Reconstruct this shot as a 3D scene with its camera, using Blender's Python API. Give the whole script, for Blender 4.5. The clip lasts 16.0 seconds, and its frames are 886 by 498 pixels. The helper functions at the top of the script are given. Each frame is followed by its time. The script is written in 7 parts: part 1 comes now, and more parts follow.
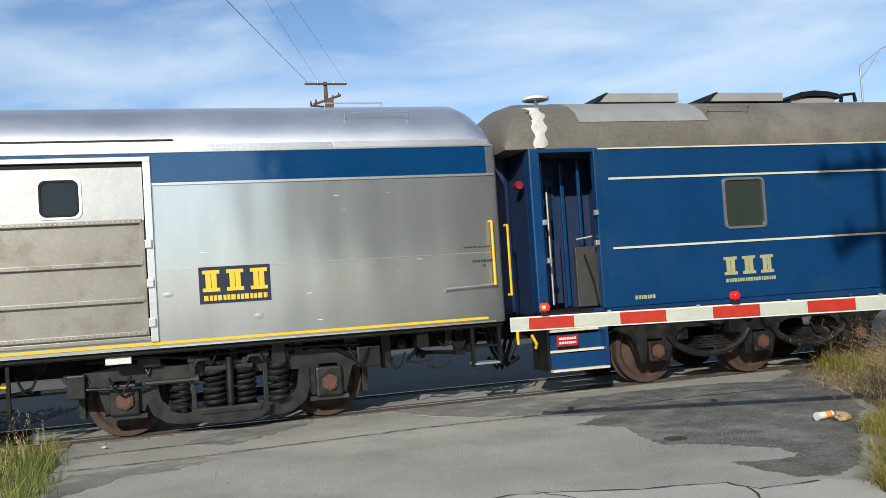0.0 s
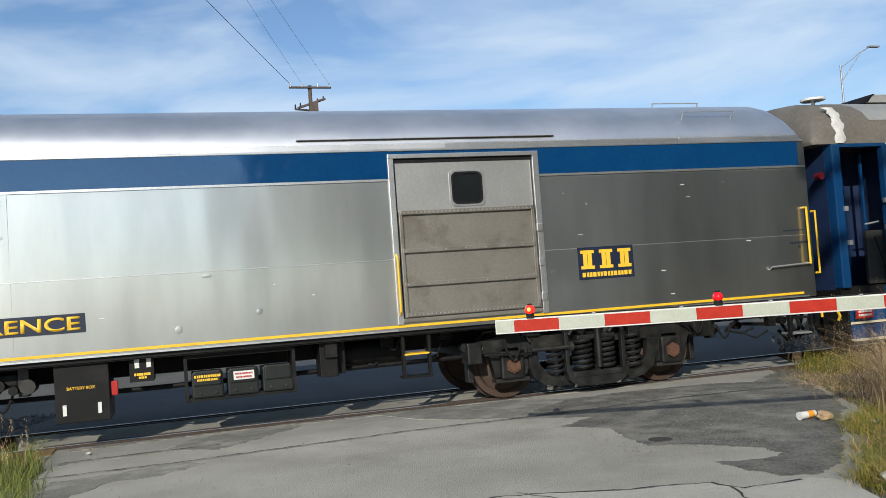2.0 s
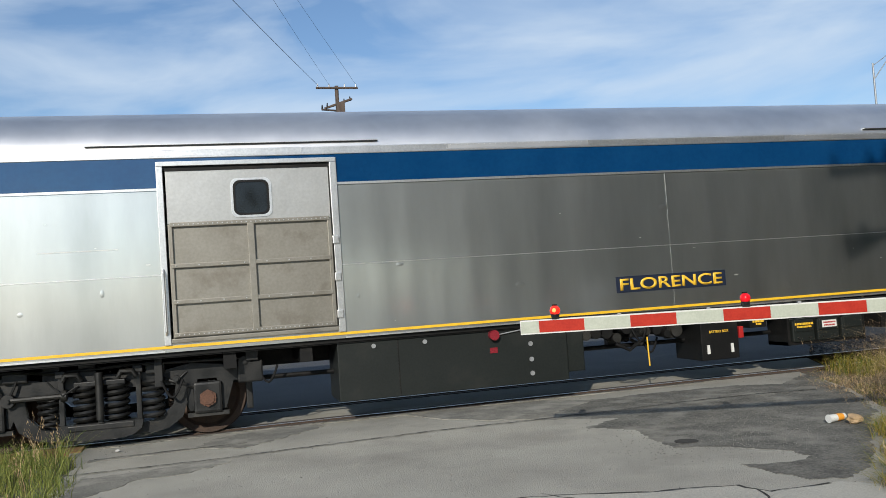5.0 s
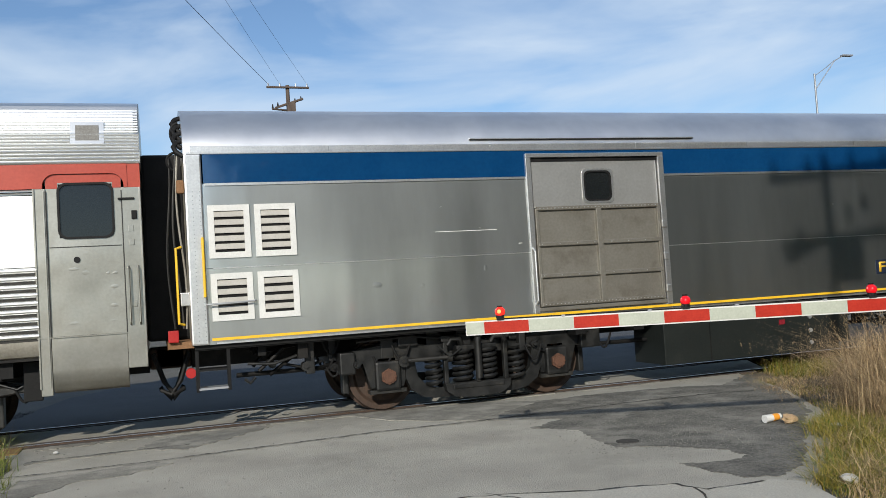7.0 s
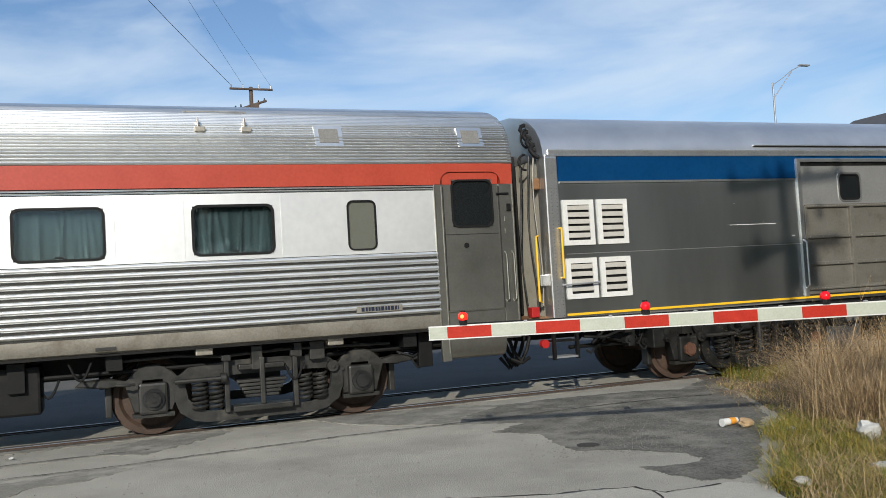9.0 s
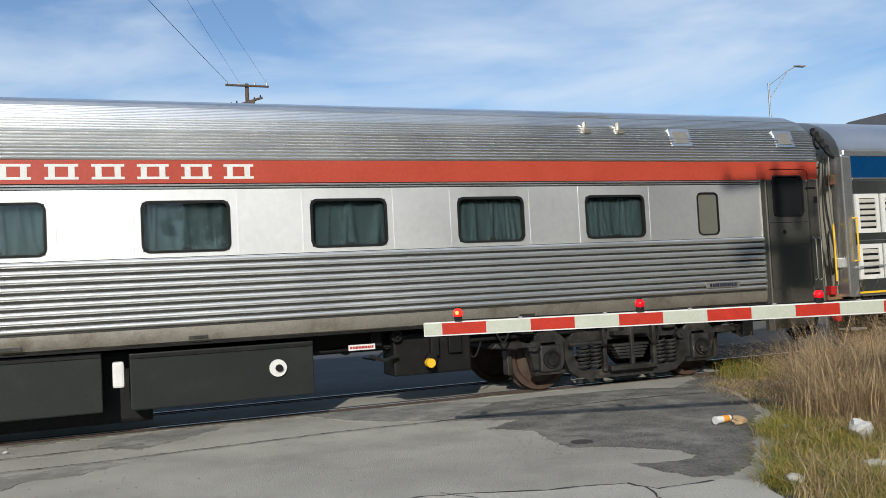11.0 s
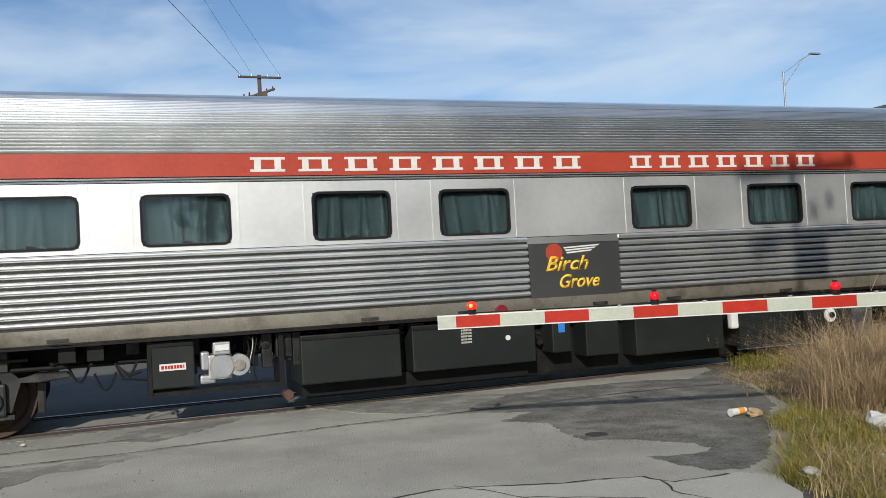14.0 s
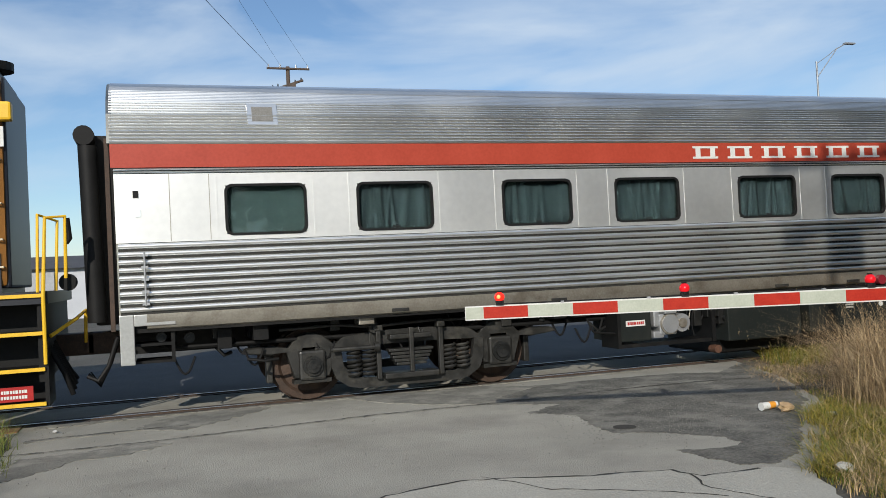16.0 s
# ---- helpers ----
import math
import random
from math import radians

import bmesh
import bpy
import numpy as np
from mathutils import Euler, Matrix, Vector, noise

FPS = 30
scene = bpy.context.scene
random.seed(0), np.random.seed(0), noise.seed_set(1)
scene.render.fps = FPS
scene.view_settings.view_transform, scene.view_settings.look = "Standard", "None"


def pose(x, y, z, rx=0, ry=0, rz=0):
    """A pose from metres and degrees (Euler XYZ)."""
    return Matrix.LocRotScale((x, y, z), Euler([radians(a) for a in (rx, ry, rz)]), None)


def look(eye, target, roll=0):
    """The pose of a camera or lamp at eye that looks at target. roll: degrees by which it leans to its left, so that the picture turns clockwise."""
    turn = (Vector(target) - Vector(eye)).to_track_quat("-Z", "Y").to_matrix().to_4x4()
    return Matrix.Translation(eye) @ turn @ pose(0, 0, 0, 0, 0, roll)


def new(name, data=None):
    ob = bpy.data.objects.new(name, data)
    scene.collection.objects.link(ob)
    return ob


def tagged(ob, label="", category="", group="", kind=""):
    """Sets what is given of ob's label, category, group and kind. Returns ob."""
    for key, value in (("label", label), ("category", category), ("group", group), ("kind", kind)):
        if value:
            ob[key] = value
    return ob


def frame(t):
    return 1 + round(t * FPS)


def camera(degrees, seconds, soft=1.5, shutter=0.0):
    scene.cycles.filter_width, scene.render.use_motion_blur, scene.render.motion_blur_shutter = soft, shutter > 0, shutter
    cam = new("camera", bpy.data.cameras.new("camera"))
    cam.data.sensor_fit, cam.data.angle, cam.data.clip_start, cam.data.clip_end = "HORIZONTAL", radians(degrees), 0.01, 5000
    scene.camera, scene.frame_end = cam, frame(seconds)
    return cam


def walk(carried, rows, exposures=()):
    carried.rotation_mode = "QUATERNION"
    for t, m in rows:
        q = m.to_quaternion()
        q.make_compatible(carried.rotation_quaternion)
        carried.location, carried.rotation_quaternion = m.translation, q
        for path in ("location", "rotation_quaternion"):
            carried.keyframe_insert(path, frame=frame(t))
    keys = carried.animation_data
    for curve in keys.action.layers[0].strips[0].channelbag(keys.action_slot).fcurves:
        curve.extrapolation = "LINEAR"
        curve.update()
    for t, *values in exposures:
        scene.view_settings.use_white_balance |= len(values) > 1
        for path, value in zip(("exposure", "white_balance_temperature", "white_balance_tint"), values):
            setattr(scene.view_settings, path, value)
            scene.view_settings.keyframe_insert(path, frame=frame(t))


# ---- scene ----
from mathutils import geometry

cam = camera(53.70, 16.0, soft=0.75)
EYE = Vector((0.0, -12.163, 1.571))
# seconds, sway of the hand in metres, pitch, roll and yaw in degrees
WALK = [
    (0.0, -0.014, 0.071, 0.003, 2.29, 3.75, -15.67),
    (0.5, -0.010, 0.066, 0.001, 2.36, 3.79, -15.99),
    (1.0, -0.011, 0.053, 0.002, 2.42, 3.84, -16.34),
    (1.5, -0.019, 0.035, 0.003, 2.43, 3.91, -16.59),
    (2.0, -0.017, 0.047, 0.001, 2.43, 4.09, -16.61),
    (2.5, -0.026, 0.038, 0.006, 2.38, 4.26, -16.34),
    (3.0, -0.036, 0.035, 0.004, 2.40, 4.28, -15.98),
    (3.5, -0.030, 0.039, 0.006, 2.42, 4.21, -15.53),
    (4.0, -0.021, 0.042, 0.003, 2.54, 4.04, -15.12),
    (4.5, -0.014, 0.041, 0.006, 2.52, 3.97, -14.68),
    (7.0, 0.025, -0.002, -0.008, 2.46, 3.55, -18.12),
    (7.5, 0.029, -0.017, -0.015, 2.32, 3.41, -19.00),
    (8.0, 0.030, -0.033, -0.013, 2.25, 3.28, -19.77),
    (8.5, 0.025, -0.040, -0.008, 2.45, 3.20, -20.37),
    (9.0, 0.012, -0.040, 0.005, 2.55, 3.30, -20.52),
    (9.5, 0.003, -0.052, 0.002, 2.54, 3.38, -20.41),
    (12.0, 0.005, -0.053, -0.018, 2.31, 2.75, -21.13),
    (12.5, 0.008, -0.057, -0.009, 2.19, 2.99, -21.12),
    (13.0, 0.009, -0.050, -0.004, 2.03, 2.98, -20.99),
    (13.5, -0.003, -0.040, 0.003, 1.93, 3.00, -20.66),
    (14.0, 0.003, -0.037, 0.012, 1.83, 3.14, -20.01),
    (14.5, 0.010, -0.017, 0.006, 1.78, 3.07, -19.64),
    (15.0, 0.018, -0.010, 0.005, 1.73, 3.07, -19.13),
    (15.5, 0.018, -0.004, 0.005, 1.60, 3.01, -18.64),
    (16.0, 0.007, -0.007, 0.003, 1.38, 2.85, -18.24),
]
walk(cam, [(t, pose(EYE.x + dx, EYE.y + dy, EYE.z + dz, 90 + p, r, w)) for t, dx, dy, dz, p, r, w in WALK],
     [(0.0, 0.14), (1.5, 0.09), (4.0, -0.06), (7.0, -0.0), (9.0, 0.02), (12.5, -0.03), (16.0, -0.10)])
# how far the train has rolled along +x, in metres
ROLLED = [(0.0, -0.000), (0.5, 1.247), (1.0, 2.501), (1.5, 3.757), (2.0, 5.019), (2.5, 6.301), (3.0, 7.601), (3.5, 8.915), (4.0, 10.242), (4.5, 11.578), (7.0, 18.196), (7.5, 19.496), (8.0, 20.791), (8.5, 22.086), (9.0, 23.382), (9.5, 24.697), (12.0, 31.478), (12.5, 32.878), (13.0, 34.300), (13.5, 35.738), (14.0, 37.172), (14.5, 38.576), (15.0, 40.040), (15.5, 41.528), (16.0, 43.016)]


def rolled(t):
    """The train's way at t seconds, by a smooth cubic through the rows."""
    ts = [a for a, _ in ROLLED]
    ss = [b for _, b in ROLLED]
    k = max(0, min(len(ts) - 2, sum(a <= t for a in ts) - 1))
    def slope(i):
        lo, hi = max(0, i - 1), min(len(ts) - 1, i + 1)
        return (ss[hi] - ss[lo]) / (ts[hi] - ts[lo])
    h = ts[k + 1] - ts[k]
    q = (t - ts[k]) / h
    return ((2 * q**3 - 3 * q**2 + 1) * ss[k] + (q**3 - 2 * q**2 + q) * h * slope(k)
            + (3 * q**2 - 2 * q**3) * ss[k + 1] + (q**3 - q**2) * h * slope(k + 1))


# ---- light ----
SUN_TO = Vector((-0.43, -0.84, 0.46)).normalized()
sun = new("sun", bpy.data.lights.new("sun", "SUN"))
sun.data.energy, sun.data.angle, sun.data.color = 4.3, radians(0.55), (1.0, 0.94, 0.84)
sun.matrix_world = look((0, 0, 30), Vector((0, 0, 30)) - SUN_TO)

world = bpy.data.worlds.new("sky")
scene.world = world
world.use_nodes = True
wn, wl = world.node_tree.nodes, world.node_tree.links
wn.clear()
w_out = wn.new("ShaderNodeOutputWorld")
w_bg = wn.new("ShaderNodeBackground")
w_sky = wn.new("ShaderNodeTexSky")
w_sky.sky_type, w_sky.sun_disc = "NISHITA", False
w_sky.sun_elevation = math.asin(SUN_TO.z)
w_sky.sun_rotation = math.atan2(SUN_TO.x, SUN_TO.y)
w_sky.air_density, w_sky.dust_density, w_sky.ozone_density = 1.0, 0.15, 4.0


def sky_math(op, a, b=None, c=None, clamp=False):
    nd = wn.new("ShaderNodeMath")
    nd.operation, nd.use_clamp = op, clamp
    for k, v in enumerate((a, b, c)):
        if v is None:
            continue
        if isinstance(v, (int, float)):
            nd.inputs[k].default_value = v
        else:
            wl.new(v, nd.inputs[k])
    return nd.outputs[0]


w_co = wn.new("ShaderNodeTexCoord")
w_sep = wn.new("ShaderNodeSeparateXYZ")
wl.new(w_co.outputs["Generated"], w_sep.inputs[0])
w_az = sky_math("MULTIPLY", sky_math("ARCTAN2", w_sep.outputs[0], w_sep.outputs[1]), 180 / math.pi)
w_el = sky_math("MULTIPLY", sky_math("ARCSINE", w_sep.outputs[2]), 180 / math.pi)
w_uv = wn.new("ShaderNodeCombineXYZ")
wl.new(sky_math("MULTIPLY_ADD", w_el, -0.9, w_az), w_uv.inputs[0])
wl.new(sky_math("MULTIPLY_ADD", w_az, 0.06, sky_math("MULTIPLY", w_el, 3.2)), w_uv.inputs[1])
w_n1 = wn.new("ShaderNodeTexNoise")
w_n1.inputs["Scale"].default_value, w_n1.inputs["Detail"].default_value = 0.055, 6.0
w_n1.inputs["Roughness"].default_value, w_n1.inputs["Distortion"].default_value = 0.52, 0.6
wl.new(w_uv.outputs[0], w_n1.inputs["Vector"])
w_n2 = wn.new("ShaderNodeTexNoise")
w_n2.inputs["Scale"].default_value, w_n2.inputs["Detail"].default_value = 0.13, 7.0
wl.new(w_uv.outputs[0], w_n2.inputs["Vector"])
w_warp = sky_math("SUBTRACT", w_n2.outputs["Fac"], 0.5)
w_az2, w_el2 = sky_math("MULTIPLY_ADD", w_warp, 16.0, w_az), sky_math("MULTIPLY_ADD", w_warp, 4.0, w_el)
w_sum = sky_math("MULTIPLY_ADD", sky_math("SUBTRACT", w_n1.outputs["Fac"], 0.5), 2.4, 0.22)
# broad banks and gaps of the cirrus: azimuth, elevation, half width, half height, weight
for az, el, wa, we, k in ((28, 15.6, 15, 3.2, 0.40), (36, 13.2, 12, 1.6, 0.25), (-2, 14.2, 11, 1.9, 0.34), (22, 12.1, 10, 0.8, 0.30), (14, 15.6, 5, 2.2, -0.34), (3, 17.6, 10, 1.4, -0.36), (46.5, 15.0, 5, 1.6, -0.30), (40, 16.6, 5, 0.9, -0.22), (29, 13.1, 5, 0.5, -0.22), (6, 12.0, 9, 0.9, 0.24)):
    da, de = sky_math("DIVIDE", sky_math("SUBTRACT", w_az2, az), wa), sky_math("DIVIDE", sky_math("SUBTRACT", w_el2, el), we)
    r2 = sky_math("ADD", sky_math("MULTIPLY", da, da), sky_math("MULTIPLY", de, de))
    w_sum = sky_math("MULTIPLY_ADD", sky_math("POWER", 2.718, sky_math("MULTIPLY", r2, -1.0)), k, w_sum)
w_cov = sky_math("MULTIPLY", sky_math("MULTIPLY_ADD", w_sum, 1.0, 0.0, True), 0.86)
w_mix = wn.new("ShaderNodeMix")
w_mix.data_type = "RGBA"
w_mix.inputs[7].default_value = (5.75, 6.75, 7.9, 1)
wl.new(w_cov, w_mix.inputs["Factor"])
wl.new(w_sky.outputs["Color"], w_mix.inputs[6])
wl.new(w_mix.outputs[2], w_bg.inputs["Color"])
w_bg.inputs["Strength"].default_value = 0.118
wl.new(w_bg.outputs["Background"], w_out.inputs["Surface"])


# ---- materials ----
def mat(name, c1, c2=None, rough=0.6, metal=0.0, scale=6.0, fine=60.0, bump=0.0, bump_scale=None, stretch=(1, 1, 1),
        rough2=None, coat=0.0, gloss=None, bump_detail=3.0, island=False, dirt=None, dirt_scale=1.2, dirt_cut=(0.52, 0.72), spec=0.5, aniso=0.0):
    """Two tones mixed by noise at two scales, a third tone for grime, and a bump."""
    m = bpy.data.materials.new(name)
    m.use_nodes = True
    n, l = m.node_tree.nodes, m.node_tree.links
    b = n["Principled BSDF"]
    co = n.new("ShaderNodeTexCoord")
    mp = n.new("ShaderNodeMapping")
    mp.inputs["Scale"].default_value = stretch
    l.new(co.outputs["Object"], mp.inputs["Vector"])
    big = n.new("ShaderNodeTexNoise")
    big.inputs["Scale"].default_value, big.inputs["Detail"].default_value = scale, 6
    small = n.new("ShaderNodeTexNoise")
    small.inputs["Scale"].default_value, small.inputs["Detail"].default_value = fine, 4
    for t in (big, small):
        l.new(mp.outputs["Vector"], t.inputs["Vector"])
    add = n.new("ShaderNodeMath")
    add.operation = "MULTIPLY_ADD"
    add.inputs[1].default_value = 0.5
    l.new(small.outputs["Fac"], add.inputs[0])
    half = n.new("ShaderNodeMath")
    half.operation = "MULTIPLY"
    half.inputs[1].default_value = 0.5
    l.new(big.outputs["Fac"], half.inputs[0])
    l.new(half.outputs[0], add.inputs[2])
    ramp = n.new("ShaderNodeValToRGB")
    ramp.color_ramp.elements[0].position, ramp.color_ramp.elements[1].position = 0.36, 0.64
    ramp.color_ramp.elements[0].color = (*c1, 1)
    ramp.color_ramp.elements[1].color = (*(c2 or [min(1, v * 1.25) for v in c1]), 1)
    if island:
        # every blade has a tone of its own
        geo = n.new("ShaderNodeNewGeometry")
        own = n.new("ShaderNodeMix")
        own.inputs["Factor"].default_value = 0.45
        l.new(add.outputs[0], own.inputs[2])
        l.new(geo.outputs["Random Per Island"], own.inputs[3])
        l.new(own.outputs[0], ramp.inputs["Fac"])
    else:
        l.new(add.outputs[0], ramp.inputs["Fac"])
    tone = ramp.outputs["Color"]
    if dirt:
        dn = n.new("ShaderNodeTexNoise")
        dn.inputs["Scale"].default_value, dn.inputs["Detail"].default_value = dirt_scale, 8
        dn.inputs["Roughness"].default_value = 0.65
        l.new(mp.outputs["Vector"], dn.inputs["Vector"])
        dr = n.new("ShaderNodeValToRGB")
        dr.color_ramp.elements[0].position, dr.color_ramp.elements[1].position = dirt_cut
        l.new(dn.outputs["Fac"], dr.inputs["Fac"])
        mx = n.new("ShaderNodeMix")
        mx.data_type = "RGBA"
        mx.inputs[7].default_value = (*dirt, 1)
        l.new(dr.outputs["Color"], mx.inputs["Factor"])
        l.new(tone, mx.inputs[6])
        tone = mx.outputs[2]
    l.new(tone, b.inputs["Base Color"])
    b.inputs["Metallic"].default_value = metal
    b.inputs["Roughness"].default_value = rough
    b.inputs["Coat Weight"].default_value = coat
    b.inputs["Specular IOR Level"].default_value = spec
    if aniso:
        tg = n.new("ShaderNodeTangent")
        tg.direction_type, tg.axis = "RADIAL", "Z"
        l.new(tg.outputs["Tangent"], b.inputs["Tangent"])
        b.inputs["Anisotropic"].default_value = aniso
    if rough2 is not None:
        mr = n.new("ShaderNodeMapRange")
        mr.inputs["To Min"].default_value, mr.inputs["To Max"].default_value = rough, rough2
        mr.inputs["From Min"].default_value, mr.inputs["From Max"].default_value = 0.35, 0.65
        l.new(big.outputs["Fac"], mr.inputs["Value"])
        l.new(mr.outputs["Result"], b.inputs["Roughness"])
    if bump:
        bp = n.new("ShaderNodeBump")
        bp.inputs["Strength"].default_value, bp.inputs["Distance"].default_value = 1.0, bump
        src = small
        if bump_scale:
            src = n.new("ShaderNodeTexNoise")
            src.inputs["Scale"].default_value, src.inputs["Detail"].default_value = bump_scale, bump_detail
            l.new(mp.outputs["Vector"], src.inputs["Vector"])
        l.new(src.outputs["Fac"], bp.inputs["Height"])
        l.new(bp.outputs["Normal"], b.inputs["Normal"])
    if gloss:
        # rolled sheet: part of the light leaves in a tighter lobe
        g = n.new("ShaderNodeBsdfPrincipled")
        l.new(tone, g.inputs["Base Color"])
        g.inputs["Metallic"].default_value, g.inputs["Roughness"].default_value = metal, gloss[1]
        if bump:
            l.new(bp.outputs["Normal"], g.inputs["Normal"])
        mix = n.new("ShaderNodeMixShader")
        mix.inputs["Fac"].default_value = gloss[0]
        l.new(b.outputs["BSDF"], mix.inputs[1])
        l.new(g.outputs["BSDF"], mix.inputs[2])
        l.new(mix.outputs["Shader"], n["Material Output"].inputs["Surface"])
    return m


def glow(name, colour, strength):
    m = mat(name, colour, rough=0.25)
    b = m.node_tree.nodes["Principled BSDF"]
    b.inputs["Emission Color"].default_value = (*colour, 1)
    b.inputs["Emission Strength"].default_value = strength
    return m


ALU = mat("sheet_aluminium", (0.56, 0.578, 0.562), (0.625, 0.645, 0.627), 0.43, 1.0, 0.7, 7, 0.022, 1.3, (1, 1, 0.22), 0.49, gloss=(0.52, 0.15), bump_detail=1.2, dirt=(0.47, 0.48, 0.46), dirt_scale=0.8, dirt_cut=(0.48, 0.80))
ALU_TRIM = mat("bright_aluminium", (0.66, 0.66, 0.65), (0.82, 0.82, 0.80), 0.35, 0.9, 5, 40, 0.001, 30)
ALU_DOOR = mat("grey_brown_door_sheet", (0.235, 0.220, 0.185), (0.295, 0.280, 0.242), 0.45, 0.6, 2.5, 30, 0.002, 8, dirt=(0.17, 0.147, 0.115), dirt_scale=2.0)
ALU_DOOR_TOP = mat("pale_door_sheet", (0.46, 0.46, 0.44), (0.55, 0.55, 0.53), 0.38, 0.7, 2.5, 30, 0.002, 8)
ROOF_ALU = mat("roof_aluminium", (0.74, 0.745, 0.75), (0.82, 0.825, 0.83), 0.46, 1.0, 1.0, 5, 0.012, 1.2, (1, 1, 1), 0.53, gloss=(0.25, 0.2), bump_detail=1.5)
STEEL = mat("stainless_fluting", (0.92, 0.92, 0.895), (0.97, 0.97, 0.945), 0.44, 1.0, 1.2, 20, 0.002, 2.5, (1, 1, 1), 0.51, gloss=(0.38, 0.15))
STEEL_ROOF = mat("stainless_roof", (0.78, 0.785, 0.77), (0.86, 0.865, 0.845), 0.40, 1.0, 1.2, 12, 0.002, 2.5, (1, 1, 1), 0.46, gloss=(0.4, 0.2), dirt=(0.62, 0.615, 0.59), dirt_scale=0.8, dirt_cut=(0.55, 0.9))
STEEL_FLAT = mat("stainless_flat", (0.74, 0.745, 0.73), (0.81, 0.815, 0.795), 0.49, 0.95, 0.8, 12, 0.006, 0.9, (1, 1, 1), 0.56)
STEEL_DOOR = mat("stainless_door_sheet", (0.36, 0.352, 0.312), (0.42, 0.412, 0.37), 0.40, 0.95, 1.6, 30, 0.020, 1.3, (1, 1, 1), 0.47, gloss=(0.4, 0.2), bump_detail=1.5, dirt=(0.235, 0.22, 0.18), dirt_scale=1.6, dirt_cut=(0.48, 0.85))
SKIRT = mat("grimy_steel_skirt", (0.34, 0.31, 0.26), (0.46, 0.43, 0.37), 0.45, 0.75, 3.0, 40, 0.003, 8, dirt=(0.20, 0.17, 0.13), dirt_scale=2.0)
BLUE_BAND = mat("glossy_blue_band", (0.0026, 0.040, 0.128), (0.0045, 0.052, 0.152), 0.10, 0.0, 2.0, 20, 0.014, 1.3, coat=1.0, bump_detail=1.8, spec=0.9)
BLUE_CAR = mat("deep_blue_paint", (0.0030, 0.036, 0.112), (0.0058, 0.047, 0.140), 0.30, 0.0, 1.5, 25, 0.003, 1.5, coat=0.3, dirt=(0.012, 0.052, 0.118), dirt_scale=1.4)
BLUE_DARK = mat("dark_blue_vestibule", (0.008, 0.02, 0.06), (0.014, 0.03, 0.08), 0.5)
RED_BAND = mat("faded_red_band", (0.36, 0.050, 0.028), (0.44, 0.068, 0.04), 0.35, 0.0, 2.0, 30, 0.002, 2.0)
CREAM = mat("cream_stripe_paint", (0.55, 0.50, 0.36), (0.66, 0.61, 0.46), 0.5)
YELLOW = mat("yellow_safety_paint", (0.72, 0.42, 0.02), (0.84, 0.52, 0.03), 0.45, scale=9)
GOLD = mat("gold_lettering_paint", (0.80, 0.46, 0.03), (0.86, 0.54, 0.05), 0.45)
GOLD_FADED = mat("faded_gold_lettering", (0.28, 0.30, 0.16), (0.40, 0.38, 0.18), 0.6, scale=14)
NAVY = mat("navy_sign_ground", (0.012, 0.018, 0.035), (0.018, 0.026, 0.05), 0.35)
GREY_SIGN = mat("grey_name_panel", (0.33, 0.338, 0.335), (0.39, 0.398, 0.395), 0.40, 0.95, 3, gloss=(0.5, 0.22))
WHITE = mat("white_paint", (0.60, 0.60, 0.57), (0.70, 0.70, 0.67), 0.45, scale=8)
ROOF_GREY = mat("weathered_roof_paint", (0.105, 0.094, 0.076), (0.15, 0.137, 0.114), 0.7, 0.0, 1.6, 20, 0.003, 12, dirt=(0.19, 0.176, 0.153), dirt_scale=0.9)
ROOF_PATCH = mat("silver_roof_patch", (0.28, 0.28, 0.26), (0.36, 0.36, 0.34), 0.5, 0.2, 4)
SEALANT = mat("white_sealant", (0.48, 0.47, 0.44), (0.60, 0.59, 0.56), 0.8, scale=14, bump=0.01, bump_scale=30)
BLACK = mat("underframe_black", (0.0035, 0.0038, 0.004), (0.008, 0.008, 0.008), 0.6, 0.0, 5, 50, 0.001, 30, dirt=(0.018, 0.0165, 0.0145), dirt_scale=3.0, spec=0.25)
TRUCK = mat("bogie_grimy_black", (0.006, 0.0066, 0.0066), (0.015, 0.0152, 0.0145), 0.34, 0.1, 6, 50, 0.0015, 50, dirt=(0.042, 0.038, 0.031), dirt_scale=4.0, dirt_cut=(0.56, 0.74), rough2=0.6)
TRUCK_GREY = mat("bogie_dusty_grey", (0.012, 0.012, 0.0108), (0.027, 0.0262, 0.0235), 0.36, 0.0, 6, 50, 0.0015, 50, dirt=(0.062, 0.058, 0.048), dirt_scale=4.0, dirt_cut=(0.53, 0.74), rough2=0.6)
BOX_GREEN = mat("dark_equipment_box", (0.010, 0.0125, 0.0115), (0.015, 0.0185, 0.017), 0.5, 0.0, 1.5, 40, 0.001, 20, dirt=(0.022, 0.023, 0.0205), dirt_scale=1.5, spec=0.3)
RUST = mat("rusty_wheel_steel", (0.036, 0.0235, 0.0165), (0.074, 0.044, 0.029), 0.7, 0.1, 9, 60, 0.002, 50)
RUST_HUB = mat("rusty_bearing_cap", (0.065, 0.030, 0.018), (0.125, 0.055, 0.030), 0.7, 0.0, 12, 60, 0.003, 50)
# dark door seams, and the shade between flutes put in as colour
GROOVE = mat("dark_seams_and_groove_shade", (0.014, 0.0135, 0.012), (0.032, 0.031, 0.028), 0.65, 0.2, 4, 40)
RUBBER = mat("black_rubber", (0.007, 0.007, 0.0075), (0.013, 0.013, 0.013), 0.6, spec=0.2)
